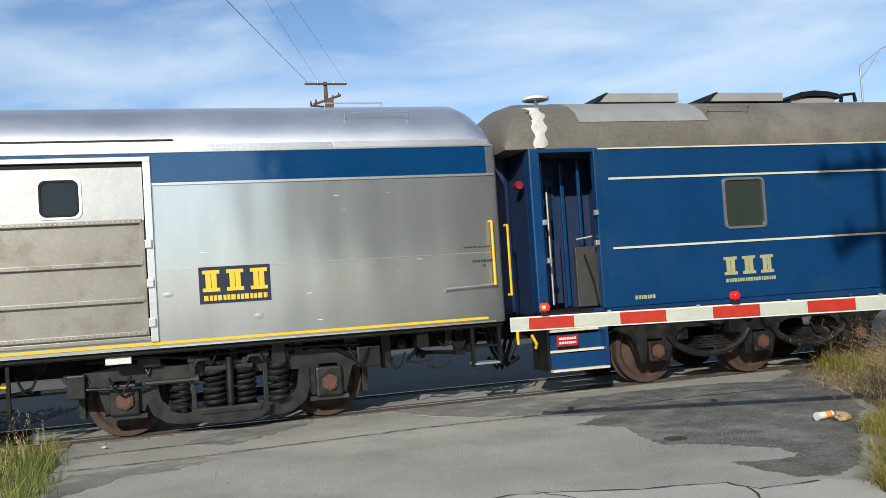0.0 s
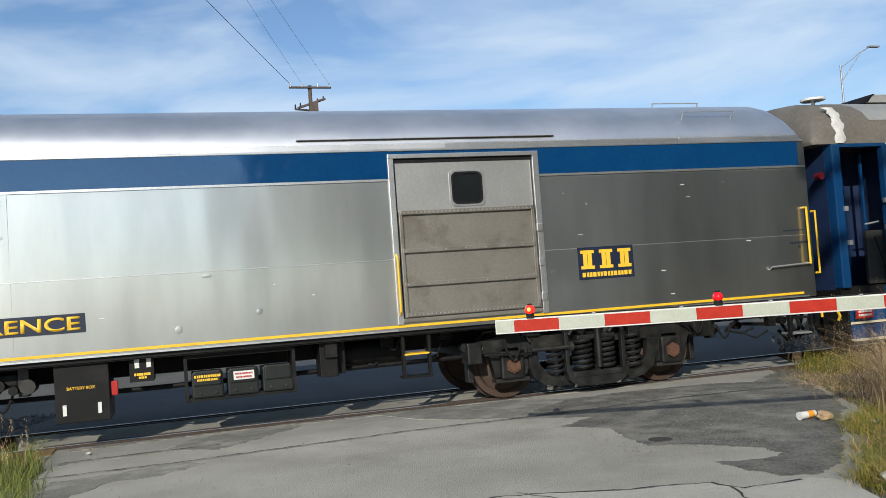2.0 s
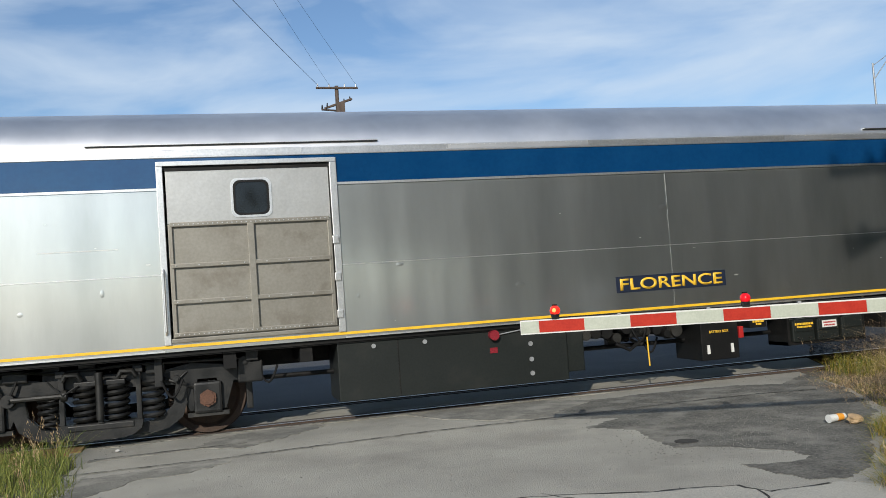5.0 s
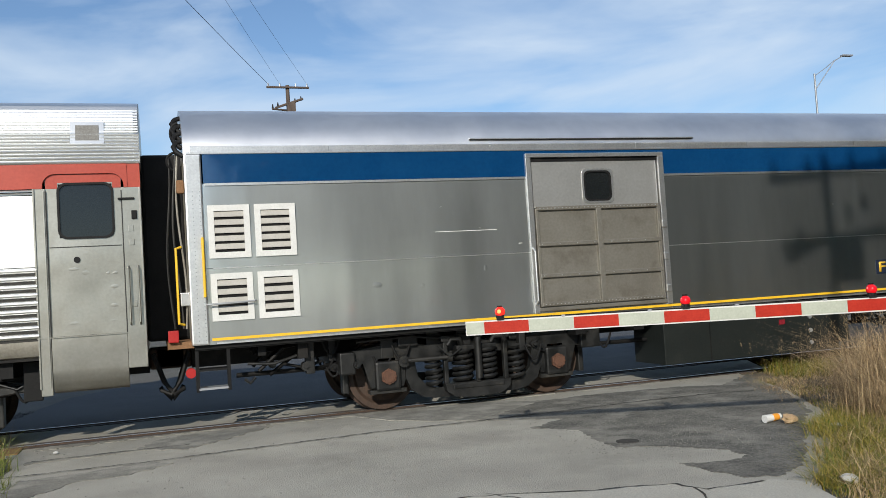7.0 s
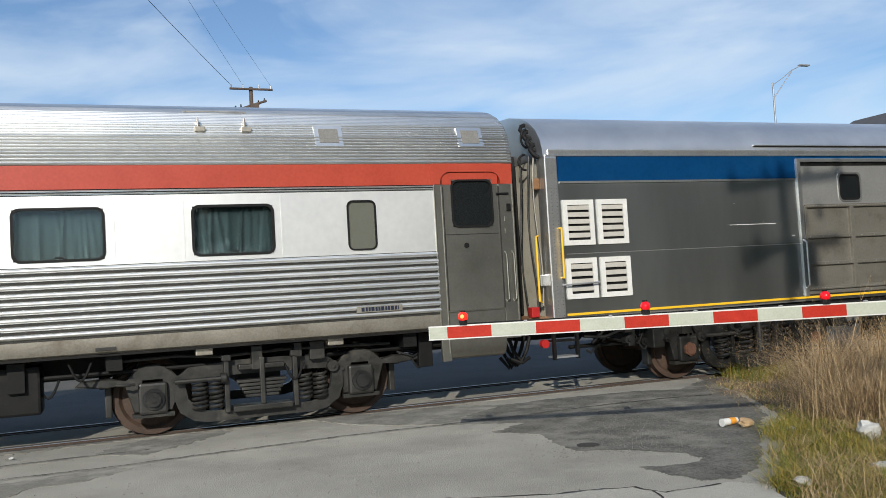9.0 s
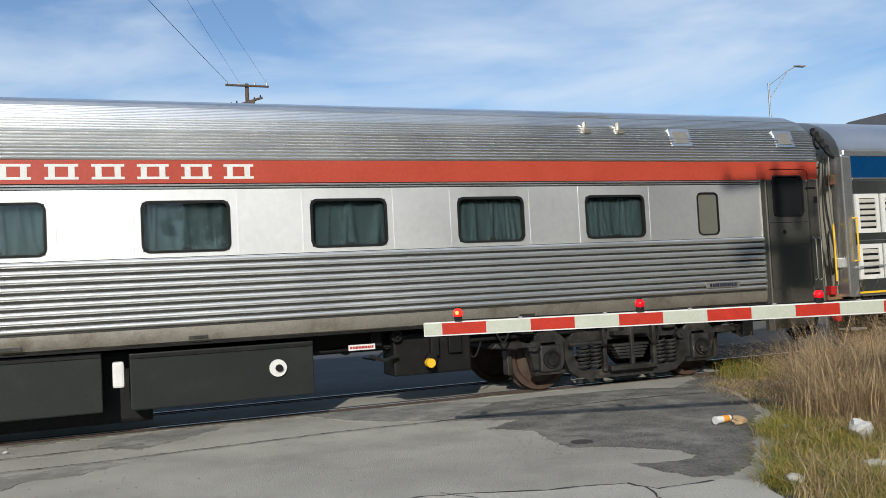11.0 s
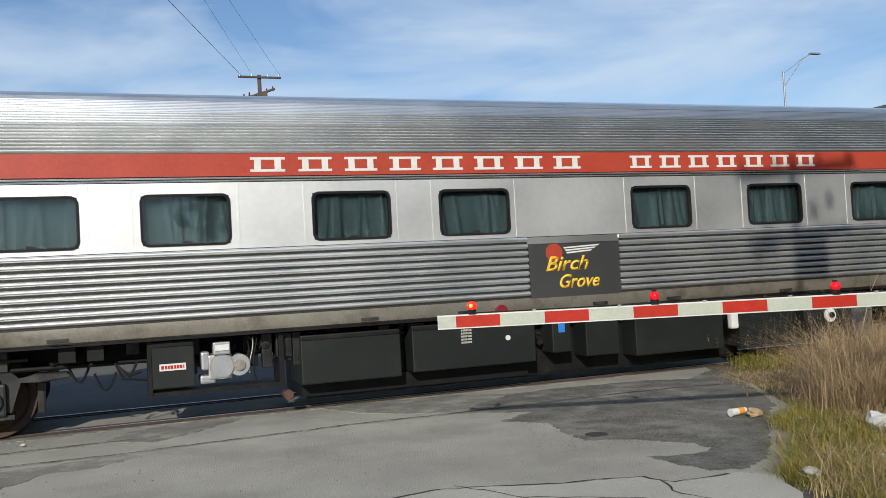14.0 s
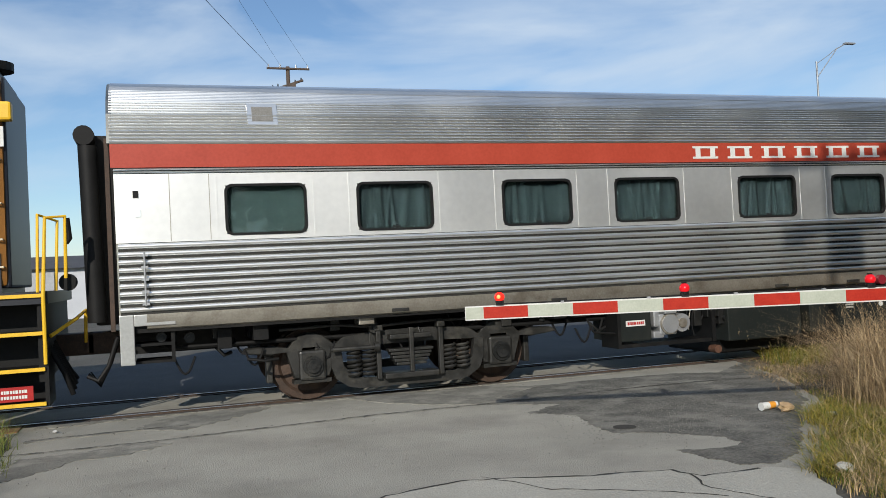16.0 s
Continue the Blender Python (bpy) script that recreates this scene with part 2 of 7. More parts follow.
CURTAIN = mat("blue_green_curtain", (0.005, 0.0145, 0.0172), (0.0135, 0.029, 0.034), 0.9, scale=6, stretch=(3, 1, 0.3))
LOUVRE = mat("chalky_louvre_paint", (0.36, 0.345, 0.305), (0.46, 0.44, 0.395), 0.6, scale=6)
TRAP = mat("worn_dark_trap_plate", (0.045, 0.045, 0.041), (0.075, 0.074, 0.067), 0.5, 0.3, 5)
GREEN_GLASS = mat("green_grey_window_glass", (0.030, 0.040, 0.033), (0.040, 0.052, 0.043), 0.08, scale=1)
END_PAINT = mat("cream_end_paint", (0.36, 0.34, 0.28), (0.46, 0.44, 0.37), 0.6, scale=2.5, dirt=(0.16, 0.135, 0.10), dirt_scale=1.5)
DARK_IN = mat("dark_interior", (0.02, 0.02, 0.02), (0.035, 0.034, 0.032), 0.9)
RAIL = mat("worn_rail_head", (0.34, 0.32, 0.30), (0.48, 0.46, 0.43), 0.35, 0.9, 20)
RAIL_RUST = mat("rusty_rail_web", (0.045, 0.028, 0.019), (0.08, 0.05, 0.034), 0.85, 0.0, 12, 60, 0.003, 60)
RUST_PLATE = mat("rust_orange_plate", (0.15, 0.075, 0.032), (0.23, 0.12, 0.055), 0.85, 0.0, 7, 60, 0.004, 60)
RED_PLASTIC = mat("red_reflective_sheet", (0.34, 0.018, 0.009), (0.43, 0.030, 0.014), 0.55, scale=10, spec=0.2)
ARM_WHITE = mat("grey_white_reflective_sheet", (0.36, 0.385, 0.31), (0.44, 0.465, 0.385), 0.55, scale=10)
ARM_EDGE = mat("arm_white_edge", (0.56, 0.56, 0.53), (0.66, 0.66, 0.63), 0.5)
RED_LENS = glow("red_lamp_lens", (0.62, 0.006, 0.012), 0.45)
RED_LENS_HOT = glow("lit_red_lamp_lens", (1.0, 0.020, 0.010), 1.3)
LAMP_BULB = glow("glowing_filament", (1.0, 0.20, 0.06), 2.6)
LENS_OFF = mat("dull_red_lens", (0.16, 0.012, 0.02), (0.26, 0.025, 0.035), 0.25)
POLE_WOOD = mat("weathered_pole_wood", (0.075, 0.055, 0.045), (0.12, 0.09, 0.07), 0.9, 0.0, 6, 50, 0.004, 40, (1, 1, 0.15))
GALV = mat("galvanised_steel", (0.32, 0.33, 0.34), (0.42, 0.43, 0.44), 0.5, 0.6, 6)
WIRE = mat("dark_cable", (0.02, 0.02, 0.022), (0.03, 0.03, 0.03), 0.7)
DRY = mat("dry_straw_grass", (0.18, 0.115, 0.058), (0.60, 0.44, 0.245), 0.85, scale=5, fine=60, island=True)
GREEN = mat("green_grass", (0.085, 0.120, 0.010), (0.34, 0.255, 0.040), 0.75, scale=1.6, fine=30, island=True)
GREEN_DEEP = mat("deep_green_grass", (0.085, 0.125, 0.018), (0.24, 0.25, 0.052), 0.75, scale=4, fine=40, island=True)
FROSTED = mat("frosted_green_grey_pane", (0.115, 0.118, 0.098), (0.135, 0.138, 0.115), 0.22, scale=1.5)
BLIND = mat("teal_window_blind", (0.010, 0.027, 0.028), (0.014, 0.034, 0.035), 0.8, scale=2)
PALE_WALL = mat("pale_building_sheet", (0.45, 0.47, 0.50), (0.55, 0.57, 0.60), 0.7, scale=1)
ROOF_DARK = mat("dark_building_roof", (0.06, 0.06, 0.065), (0.09, 0.09, 0.095), 0.8, scale=1)
TIE = mat("creosoted_timber", (0.045, 0.035, 0.028), (0.09, 0.07, 0.055), 0.9, 0.0, 5, 60, 0.005, 40, (0.2, 1, 1))
ORANGE = mat("grimy_orange_paint", (0.20, 0.085, 0.013), (0.28, 0.12, 0.02), 0.5, scale=2, dirt=(0.012, 0.012, 0.014), dirt_scale=1.1, dirt_cut=(0.52, 0.60))
LOCO_BLACK = mat("locomotive_dark_blue", (0.005, 0.007, 0.013), (0.009, 0.011, 0.018), 0.45)
ROOF_SCREEN = mat("vent_mesh_grey", (0.17, 0.165, 0.15), (0.24, 0.235, 0.22), 0.7, 0.2, 30)
ASPHALT = mat("weathered_asphalt", (0.262, 0.251, 0.213), (0.388, 0.372, 0.320), 0.92, 0.0, 0.9, 85, 0.008, 75, dirt=(0.225, 0.215, 0.183), dirt_scale=0.7, dirt_cut=(0.50, 0.72))
ASPHALT_DARK = mat("darker_patched_asphalt", (0.060, 0.058, 0.050), (0.185, 0.178, 0.153), 0.92, 0.0, 3.0, 34, 0.012, 50, dirt=(0.215, 0.207, 0.178), dirt_scale=1.5, dirt_cut=(0.52, 0.66))
ASPHALT_STAIN = mat("faintly_stained_asphalt", (0.135, 0.130, 0.112), (0.225, 0.216, 0.186), 0.92, 0.0, 3.0, 34, 0.010, 50, dirt=(0.285, 0.274, 0.235), dirt_scale=2.2, dirt_cut=(0.48, 0.62))
# asphalt beyond the rails, darkened and blued to match the train's shadow
ASPHALT_FAR = mat("shade_darkened_road_beyond", (0.042, 0.044, 0.048), (0.068, 0.070, 0.074), 0.9, 0.0, 1.1, 130, 0.006, 150, dirt=(0.085, 0.085, 0.083), dirt_scale=0.5, dirt_cut=(0.58, 0.70))
CONCRETE = mat("pale_worn_pavement", (0.36, 0.346, 0.297), (0.45, 0.434, 0.375), 0.92, 0.0, 1.4, 60, 0.007, 60)
CRACK = mat("dark_crack_filler", (0.022, 0.021, 0.019), (0.045, 0.042, 0.036), 0.95, scale=20)
DIRT = mat("gritty_ground", (0.070, 0.066, 0.055), (0.125, 0.115, 0.095), 0.95, 0.0, 0.7, 60, 0.02, 40, dirt=(0.045, 0.052, 0.022), dirt_scale=0.3)
GRIT = mat("pale_loose_grit", (0.10, 0.096, 0.082), (0.21, 0.20, 0.172), 0.95, scale=35, fine=90)
BALLAST = mat("dark_ballast_stone", (0.06, 0.058, 0.056), (0.17, 0.165, 0.155), 0.95, scale=30, fine=90)
BOTTLE = mat("orange_label", (0.72, 0.28, 0.02), (0.78, 0.34, 0.04), 0.5)
PAPER = mat("crumpled_white_paper", (0.42, 0.42, 0.40), (0.55, 0.55, 0.52), 0.8, scale=20)
BAG = mat("brown_paper", (0.36, 0.24, 0.13), (0.46, 0.32, 0.18), 0.85, scale=20)
BLUE_SIGN = mat("blue_emblem", (0.02, 0.17, 0.50), (0.03, 0.22, 0.6), 0.5)
RED_SIGN = mat("red_notice", (0.34, 0.014, 0.014), (0.42, 0.025, 0.022), 0.5, spec=0.3)
GLASS = bpy.data.materials.new("window_glass")
GLASS.use_nodes = True
gb = GLASS.node_tree.nodes["Principled BSDF"]
gb.inputs["Base Color"].default_value = (0.72, 0.80, 0.80, 1)
gb.inputs["Roughness"].default_value, gb.inputs["IOR"].default_value = 0.03, 1.45
gb.inputs["Transmission Weight"].default_value = 1.0
DARK_GLASS = mat("dark_tinted_glass", (0.010, 0.012, 0.013), (0.016, 0.018, 0.019), 0.06, scale=1)

# ---- mesh helpers ----
ORG = Vector((0, 0, 0))


def part(name, bm, material, parent=None, label="", smooth=False):
    """Links a bmesh as one mesh object under a thing or a part."""
    me = bpy.data.meshes.new(name)
    bmesh.ops.recalc_face_normals(bm, faces=bm.faces)
    if parent is not None:
        bmesh.ops.translate(bm, verts=bm.verts, vec=-ORG)
    if smooth:
        for f in bm.faces:
            f.smooth = True
    bm.to_mesh(me)
    bm.free()
    me.materials.append(material)
    if smooth:
        me.set_sharp_from_angle(angle=radians(38))
    ob = new(name, me)
    if parent is not None:
        ob.parent = parent
    if label:
        ob["label"] = label
    return ob


def box(bm, x0, x1, y0, y1, z0, z1, bevel=0.0):
    r = bmesh.ops.create_cube(bm, size=1.0)
    vs = r["verts"]
    bmesh.ops.scale(bm, vec=(x1 - x0, y1 - y0, z1 - z0), verts=vs)
    bmesh.ops.translate(bm, vec=((x0 + x1) / 2, (y0 + y1) / 2, (z0 + z1) / 2), verts=vs)
    if bevel:
        es = list({e for v in vs for e in v.link_edges})
        bmesh.ops.bevel(bm, geom=es, offset=bevel, segments=2, affect="EDGES", profile=0.6)
    return bm


def boxes(*rows, bevel=0.0):
    bm = bmesh.new()
    for r in rows:
        box(bm, *r, bevel=bevel)
    return bm


def rod(bm, a, b, r, n=8, r2=None):
    a, b = Vector(a), Vector(b)
    d = b - a
    m = Matrix.Translation((a + b) / 2) @ d.to_track_quat("Z", "Y").to_matrix().to_4x4()
    bmesh.ops.create_cone(bm, cap_ends=True, segments=n, radius1=r, radius2=r if r2 is None else r2, depth=d.length, matrix=m)
    return bm


def rods(path, r, n=8):
    """One bent tube swept along a path."""
    pts = [Vector(p) for p in path]
    pts = [p for k, p in enumerate(pts) if k == 0 or (p - pts[k - 1]).length > 1e-5]
    bm = bmesh.new()
    dirs = [(q - p).normalized() for p, q in zip(pts, pts[1:])]
    side = dirs[0].orthogonal().normalized()
    rows = []
    for k, p in enumerate(pts):
        d0, d1 = dirs[max(0, k - 1)], dirs[min(k, len(dirs) - 1)]
        t = (d0 + d1).normalized() if (d0 + d1).length > 1e-4 else d1
        side = (side - t * side.dot(t)).normalized() if (side - t * side.dot(t)).length > 1e-4 else t.orthogonal().normalized()
        up = t.cross(side)
        rows.append([bm.verts.new(p + r * (math.cos(2 * math.pi * j / n) * side + math.sin(2 * math.pi * j / n) * up)) for j in range(n)])
    for p, q in zip(rows, rows[1:]):
        for j in range(n):
            bm.faces.new((p[j], p[(j + 1) % n], q[(j + 1) % n], q[j]))
    bm.faces.new(rows[0][::-1])
    bm.faces.new(rows[-1])
    return bm


def prism(bm, profile, x0, x1, closed=True, axis="x"):
    """A profile of (y, z) pushed along x (or of (x, z) pushed along y)."""
    def at(v, p):
        return (v, p[0], p[1]) if axis == "x" else (p[0], v, p[1])
    a = [bm.verts.new(at(x0, p)) for p in profile]
    b = [bm.verts.new(at(x1, p)) for p in profile]
    k = len(profile)
    for i in range(k if closed else k - 1):
        j = (i + 1) % k
        bm.faces.new((a[i], a[j], b[j], b[i]))
    if closed:
        bm.faces.new(a[::-1])
        bm.faces.new(b)
    return bm


def rounded(x0, x1, z0, z1, r, n=5):
    """A rectangle in (x, z) with round corners."""
    out = []
    for cx, cz, s in ((x1 - r, z0 + r, -90), (x1 - r, z1 - r, 0), (x0 + r, z1 - r, 90), (x0 + r, z0 + r, 180)):
        for i in range(n + 1):
            a = radians(s + 90 * i / n)
            out.append((cx + r * math.cos(a), cz + r * math.sin(a)))
    return out


def ring(bm, outer, inner, y0, y1):
    """A flat frame between two outlines in (x, z), from y0 to y1."""
    rows = [[bm.verts.new((x, y, z)) for x, z in o] for o, y in ((outer, y0), (inner, y0), (inner, y1), (outer, y1))]
    k = len(outer)
    for r in range(4):
        p, q = rows[r], rows[(r + 1) % 4]
        for i in range(k):
            j = (i + 1) % k
            bm.faces.new((p[i], p[j], q[j], q[i]))
    return bm


def plate(outline, y0, y1):
    bm = bmesh.new()
    return prism(bm, outline, y0, y1, axis="y")


def disc(bm, x, y0, y1, z, r, n=24):
    return rod(bm, (x, y0, z), (x, y1, z), r, n)


def spring(bm, x, y, z0, z1, r, wire, turns):
    """A coil spring round a vertical axis."""
    n, k = int(turns * 12), 5
    prev = None
    for i in range(n + 1):
        a = 2 * math.pi * turns * i / n
        c = Vector((x + r * math.cos(a), y + r * math.sin(a), z0 + (z1 - z0) * i / n))
        out = Vector((math.cos(a), math.sin(a), 0))
        row = [bm.verts.new(c + wire * (out * math.cos(2 * math.pi * j / k) + Vector((0, 0, 1)) * math.sin(2 * math.pi * j / k))) for j in range(k)]
        if prev:
            for j in range(k):
                bm.faces.new((prev[j], prev[(j + 1) % k], row[(j + 1) % k], row[j]))
        prev = row
    return bm


def lettering(text, x, z, y, height, width, depth=0.004, shear=0.0):
    """Words in the built-in font as a mesh that faces -y, from (x, z) at the lower left."""
    cu = bpy.data.curves.new("text", "FONT")
    cu.body, cu.size, cu.extrude, cu.shear, cu.offset = text, 1.0, 0.0, shear, 0.018
    ob = bpy.data.objects.new("text", cu)
    scene.collection.objects.link(ob)
    bpy.context.view_layer.update()
    me = bpy.data.meshes.new_from_object(ob.evaluated_get(bpy.context.evaluated_depsgraph_get()))
    bpy.data.objects.remove(ob)
    bm = bmesh.new()
    bm.from_mesh(me)
    xs, zs = [v.co.x for v in bm.verts], [v.co.y for v in bm.verts]
    sx, sz = width / (max(xs) - min(xs)), height / (max(zs) - min(zs))
    x_lo, z_lo = min(xs), min(zs)
    for v in bm.verts:
        v.co = Vector((x + (v.co.x - x_lo) * sx, y, z + (v.co.y - z_lo) * sz))
    got = bmesh.ops.extrude_face_region(bm, geom=bm.faces[:])
    bmesh.ops.translate(bm, vec=(0, -depth, 0), verts=[g for g in got["geom"] if isinstance(g, bmesh.types.BMVert)])
    return bm


def thing(name, origin, label, category, group="", kind=""):
    global ORG
    ORG = Vector(origin)
    ob = new(name)
    ob.location = ORG
    ob.empty_display_size = 0.3
    return tagged(ob, label, category, group, kind)


# ---- ground, road and track ----
def sheet(name, outline, z0, z1, material, label="", category="", cuts=0):
    """A slab with an outline in (x, y)."""
    got = geometry.delaunay_2d_cdt([Vector(p) for p in outline], [], [list(range(len(outline)))], 1, 1e-4)
    bm = bmesh.new()
    top = [bm.verts.new((p.x, p.y, z1)) for p in got[0]]
    faces = [bm.faces.new([top[i] for i in f]) for f in got[2]]
    low = bmesh.ops.extrude_face_region(bm, geom=faces, use_keep_orig=True)
    bmesh.ops.translate(bm, vec=(0, 0, z0 - z1), verts=[g for g in low["geom"] if isinstance(g, bmesh.types.BMVert)])
    return tagged(part(name, bm, material), label, category, kind="structure")


def ragged(points, step, amount, seed):
    """An outline with its long edges broken into uneven steps."""
    rnd = random.Random(seed)
    out = []
    for i, p in enumerate(points):
        q = points[(i + 1) % len(points)]
        n = max(1, int(math.dist(p, q) / step))
        for j in range(n):
            f = j / n
            out.append((p[0] + (q[0] - p[0]) * f + rnd.uniform(-amount, amount) * (j > 0), p[1] + (q[1] - p[1]) * f + rnd.uniform(-amount, amount) * (j > 0)))
    return out


bm = bmesh.new()
box(bm, -1800, 1800, -1500, 2200, -0.6, -0.16)
tagged(part("ground", bm, DIRT), "gritty earth with thin weeds round the level crossing", "ground", kind="structure")
sheet("road", ragged([(-1.75, -0.86), (-1.45, -2.2), (-1.5, -3.8), (-4.2, -5.2), (-9, -20), (3.4, -20), (3.6, -8.2), (4.5, -6.9), (5.5, -5.9), (6.6, -4.7), (7.6, -2.8), (8.3, -0.86)], 0.10, 0.02, 3),
      -0.3, -0.012, ASPHALT, "weathered grey asphalt approach beside the rails", "road")
sheet("road_between_rails", [(-1.9, -0.60), (9.0, -0.60), (9.6, 0.60), (-2.2, 0.60)], -0.3, -0.015, ASPHALT, "worn grey asphalt between the two rails", "road")
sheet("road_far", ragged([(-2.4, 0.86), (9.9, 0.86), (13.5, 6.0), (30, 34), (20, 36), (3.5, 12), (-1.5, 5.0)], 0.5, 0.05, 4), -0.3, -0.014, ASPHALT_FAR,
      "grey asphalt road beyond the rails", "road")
STAINS = (
    ((3.49, -2.59), (4.32, -3.07), (3.77, -3.43), (4.13, -3.87), (4.01, -4.40), (6.60, -4.45), (7.50, -2.85), (8.15, -1.30), (7.78, -1.51), (7.29, -1.94), (6.73, -1.62), (5.60, -1.50), (4.76, -1.55), (4.10, -1.30)),
    ((4.03, -4.30), (3.96, -4.91), (4.18, -5.03), (4.40, -5.21), (4.71, -5.61), (5.50, -5.62), (6.05, -4.95), (6.66, -4.30)),
    ((4.69, -5.52), (4.70, -5.88), (4.39, -5.95), (4.04, -5.83), (4.08, -6.11), (4.16, -6.52), (4.40, -6.63), (4.78, -6.43), (5.35, -5.80), (5.56, -5.52)),
    ((-1.30, -3.05), (-0.68, -3.0), (-0.15, -2.78), (0.11, -3.03), (-0.34, -3.40), (-0.77, -3.42), (-1.05, -3.85), (-1.35, -4.1)),
    ((-0.25, -1.91), (-0.05, -1.40), (0.40, -1.16), (1.09, -0.99), (1.3, -1.25), (0.60, -1.97), (0.23, -2.28)),
    ((2.30, -1.10), (3.19, -1.05), (4.20, -1.15), (4.7, -1.6), (3.51, -2.52), (3.02, -2.22), (2.59, -1.76)),
    ((-1.35, -1.98), (-0.77, -1.93), (-0.19, -1.91), (-0.19, -2.0), (-0.8, -2.06), (-1.35, -2.12)),
    ((-1.35, -1.0), (6.9, -0.98), (6.5, -1.06), (3.5, -1.04), (2.2, -1.12), (0.5, -1.03), (-1.35, -1.22)),
)
for k, outline in enumerate(STAINS):
    sheet("asphalt_patch", ragged(outline, 0.05, 0.03, 5 + k), -0.05, -0.0085 + 0.0008 * k, ASPHALT_DARK if k < 3 else ASPHALT_STAIN, "darker patch of stained asphalt in the road", "road")
sheet("pavement", ragged([(0.6, -6.9), (1.5, -6.1), (2.1, -5.95), (2.54, -6.08), (3.01, -6.30), (3.28, -6.33), (3.61, -6.43), (3.71, -6.69), (4.12, -6.72), (4.27, -6.68), (4.45, -6.88), (4.25, -7.4), (3.7, -8.2), (3.2, -12), (-1.5, -12), (-0.6, -8.5)], 0.07, 0.016, 7),
      -0.05, -0.004, CONCRETE, "paler worn pavement with a broken edge", "pavement")
sheet("verge", [(4.5, -6.95), (5.45, -5.95), (6.55, -4.75), (7.5, -3.0), (8.25, -0.95), (16, -0.95), (16, -12), (3.5, -12), (3.65, -8.2)], -0.3, -0.035, DIRT, "earth verge under the grass and weeds", "ground")
sheet("verge", [(-1.6, -1.35), (-1.42, -2.2), (-1.46, -3.8), (-4.2, -5.25), (-12, -6), (-12, -1.35)], -0.3, -0.035, DIRT, "earth verge beside the road", "ground")


def crack(points, width, seed):
    rnd = random.Random(seed)
    bm = bmesh.new()
    prev = None
    for p, q in zip(points, points[1:]):
        n = max(2, int(math.dist(p, q) / 0.09))
        d = Vector((q[0] - p[0], q[1] - p[1], 0)).normalized()
        side = Vector((-d.y, d.x, 0))
        for i in range(n):
            c = Vector((p[0], p[1], 0)).lerp(Vector((q[0], q[1], 0)), i / n) + side * rnd.uniform(-0.018, 0.018)
            w = width * rnd.uniform(0.35, 1.3)
            row = (bm.verts.new(c + side * w + Vector((0, 0, -0.0015))), bm.verts.new(c - side * w + Vector((0, 0, -0.0015))))
            if prev:
                bm.faces.new((prev[0], prev[1], row[1], row[0]))
            prev = row
    return tagged(part("pavement_crack", bm, CRACK), "dark filled crack in the asphalt", "crack", kind="structure")


crack([(-1.45, -2.80), (-0.1, -2.80), (1.0, -2.70), (2.26, -2.58), (3.5, -2.60), (4.6, -2.57), (5.75, -2.50), (6.6, -2.55), (7.3, -2.72)], 0.016, 1)
crack([(-1.3, -1.99), (-0.77, -1.98), (-0.19, -1.96), (0.4, -1.98)], 0.012, 2)
crack([(0.7, -6.82), (1.5, -6.10), (2.1, -5.95), (2.54, -6.08), (3.01, -6.30), (3.28, -6.33), (3.61, -6.43), (3.71, -6.69), (4.12, -6.72), (4.27, -6.68)], 0.013, 3)
crack([(3.66, -6.6), (3.55, -7.0), (3.8, -7.5)], 0.008, 5)
crack([(2.3, -5.9), (2.6, -6.5), (3.2, -6.9), (3.6, -7.3)], 0.008, 4)
sheet("drain_cover", [(4.2 + 0.11 * math.cos(a * 0.35), -4.73 + 0.11 * math.sin(a * 0.35)) for a in range(18)], -0.05, -0.002, CRACK, "small dark round cover set in the asphalt", "cover")

RAIL_PROFILE = [(-0.075, -0.18), (0.075, -0.18), (0.075, -0.165), (0.012, -0.14), (0.012, -0.045), (0.036, -0.035), (0.036, -0.006), (0.026, 0.0), (-0.026, 0.0), (-0.036, -0.006), (-0.036, -0.035), (-0.012, -0.045), (-0.012, -0.14), (-0.075, -0.165)]
for yy in (-0.7535, 0.7535):
    bm = bmesh.new()
    prism(bm, [(yy + a, b) for a, b in RAIL_PROFILE], -160, 160)
    rail = part("rail", bm, RAIL_RUST)
    tagged(rail, "rusty steel rail with a worn bright head", "rail", "running rails", "structure")
    ORG = Vector((0, 0, 0))
    bm = bmesh.new()
    box(bm, -160, 160, yy - 0.022, yy + 0.022, -0.002, 0.0015)
    part("rail_head", bm, RAIL, rail)
for yy in (-0.915, 0.915, -0.60, 0.60):
    bm = boxes((-1.7, 8.6, yy - 0.05, yy + 0.05, -0.16, -0.006), bevel=0.01)
    tagged(part("flangeway_timber", bm, TIE), "dark timber edging beside the rail", "timber", "flangeway timbers", "structure")
# ties and ballast outside the road
tie_mesh = None
for k in range(-60, 60):
    x = k * 0.53
    if -2.3 < x < 9.0:
        continue
    if tie_mesh is None:
        bm = bmesh.new()
        box(bm, -0.11, 0.11, -1.3, 1.3, -0.21, -0.165, bevel=0.01)
        first = part("railway_tie", bm, TIE)
        tie_mesh = first.data
        tie = first
    else:
        tie = new("railway_tie", tie_mesh)
    tie.location = (x, 0, -0.005)
    tagged(tie, "dark creosoted timber tie bedded in ballast", "railway tie", "ties under the rails", "structure")


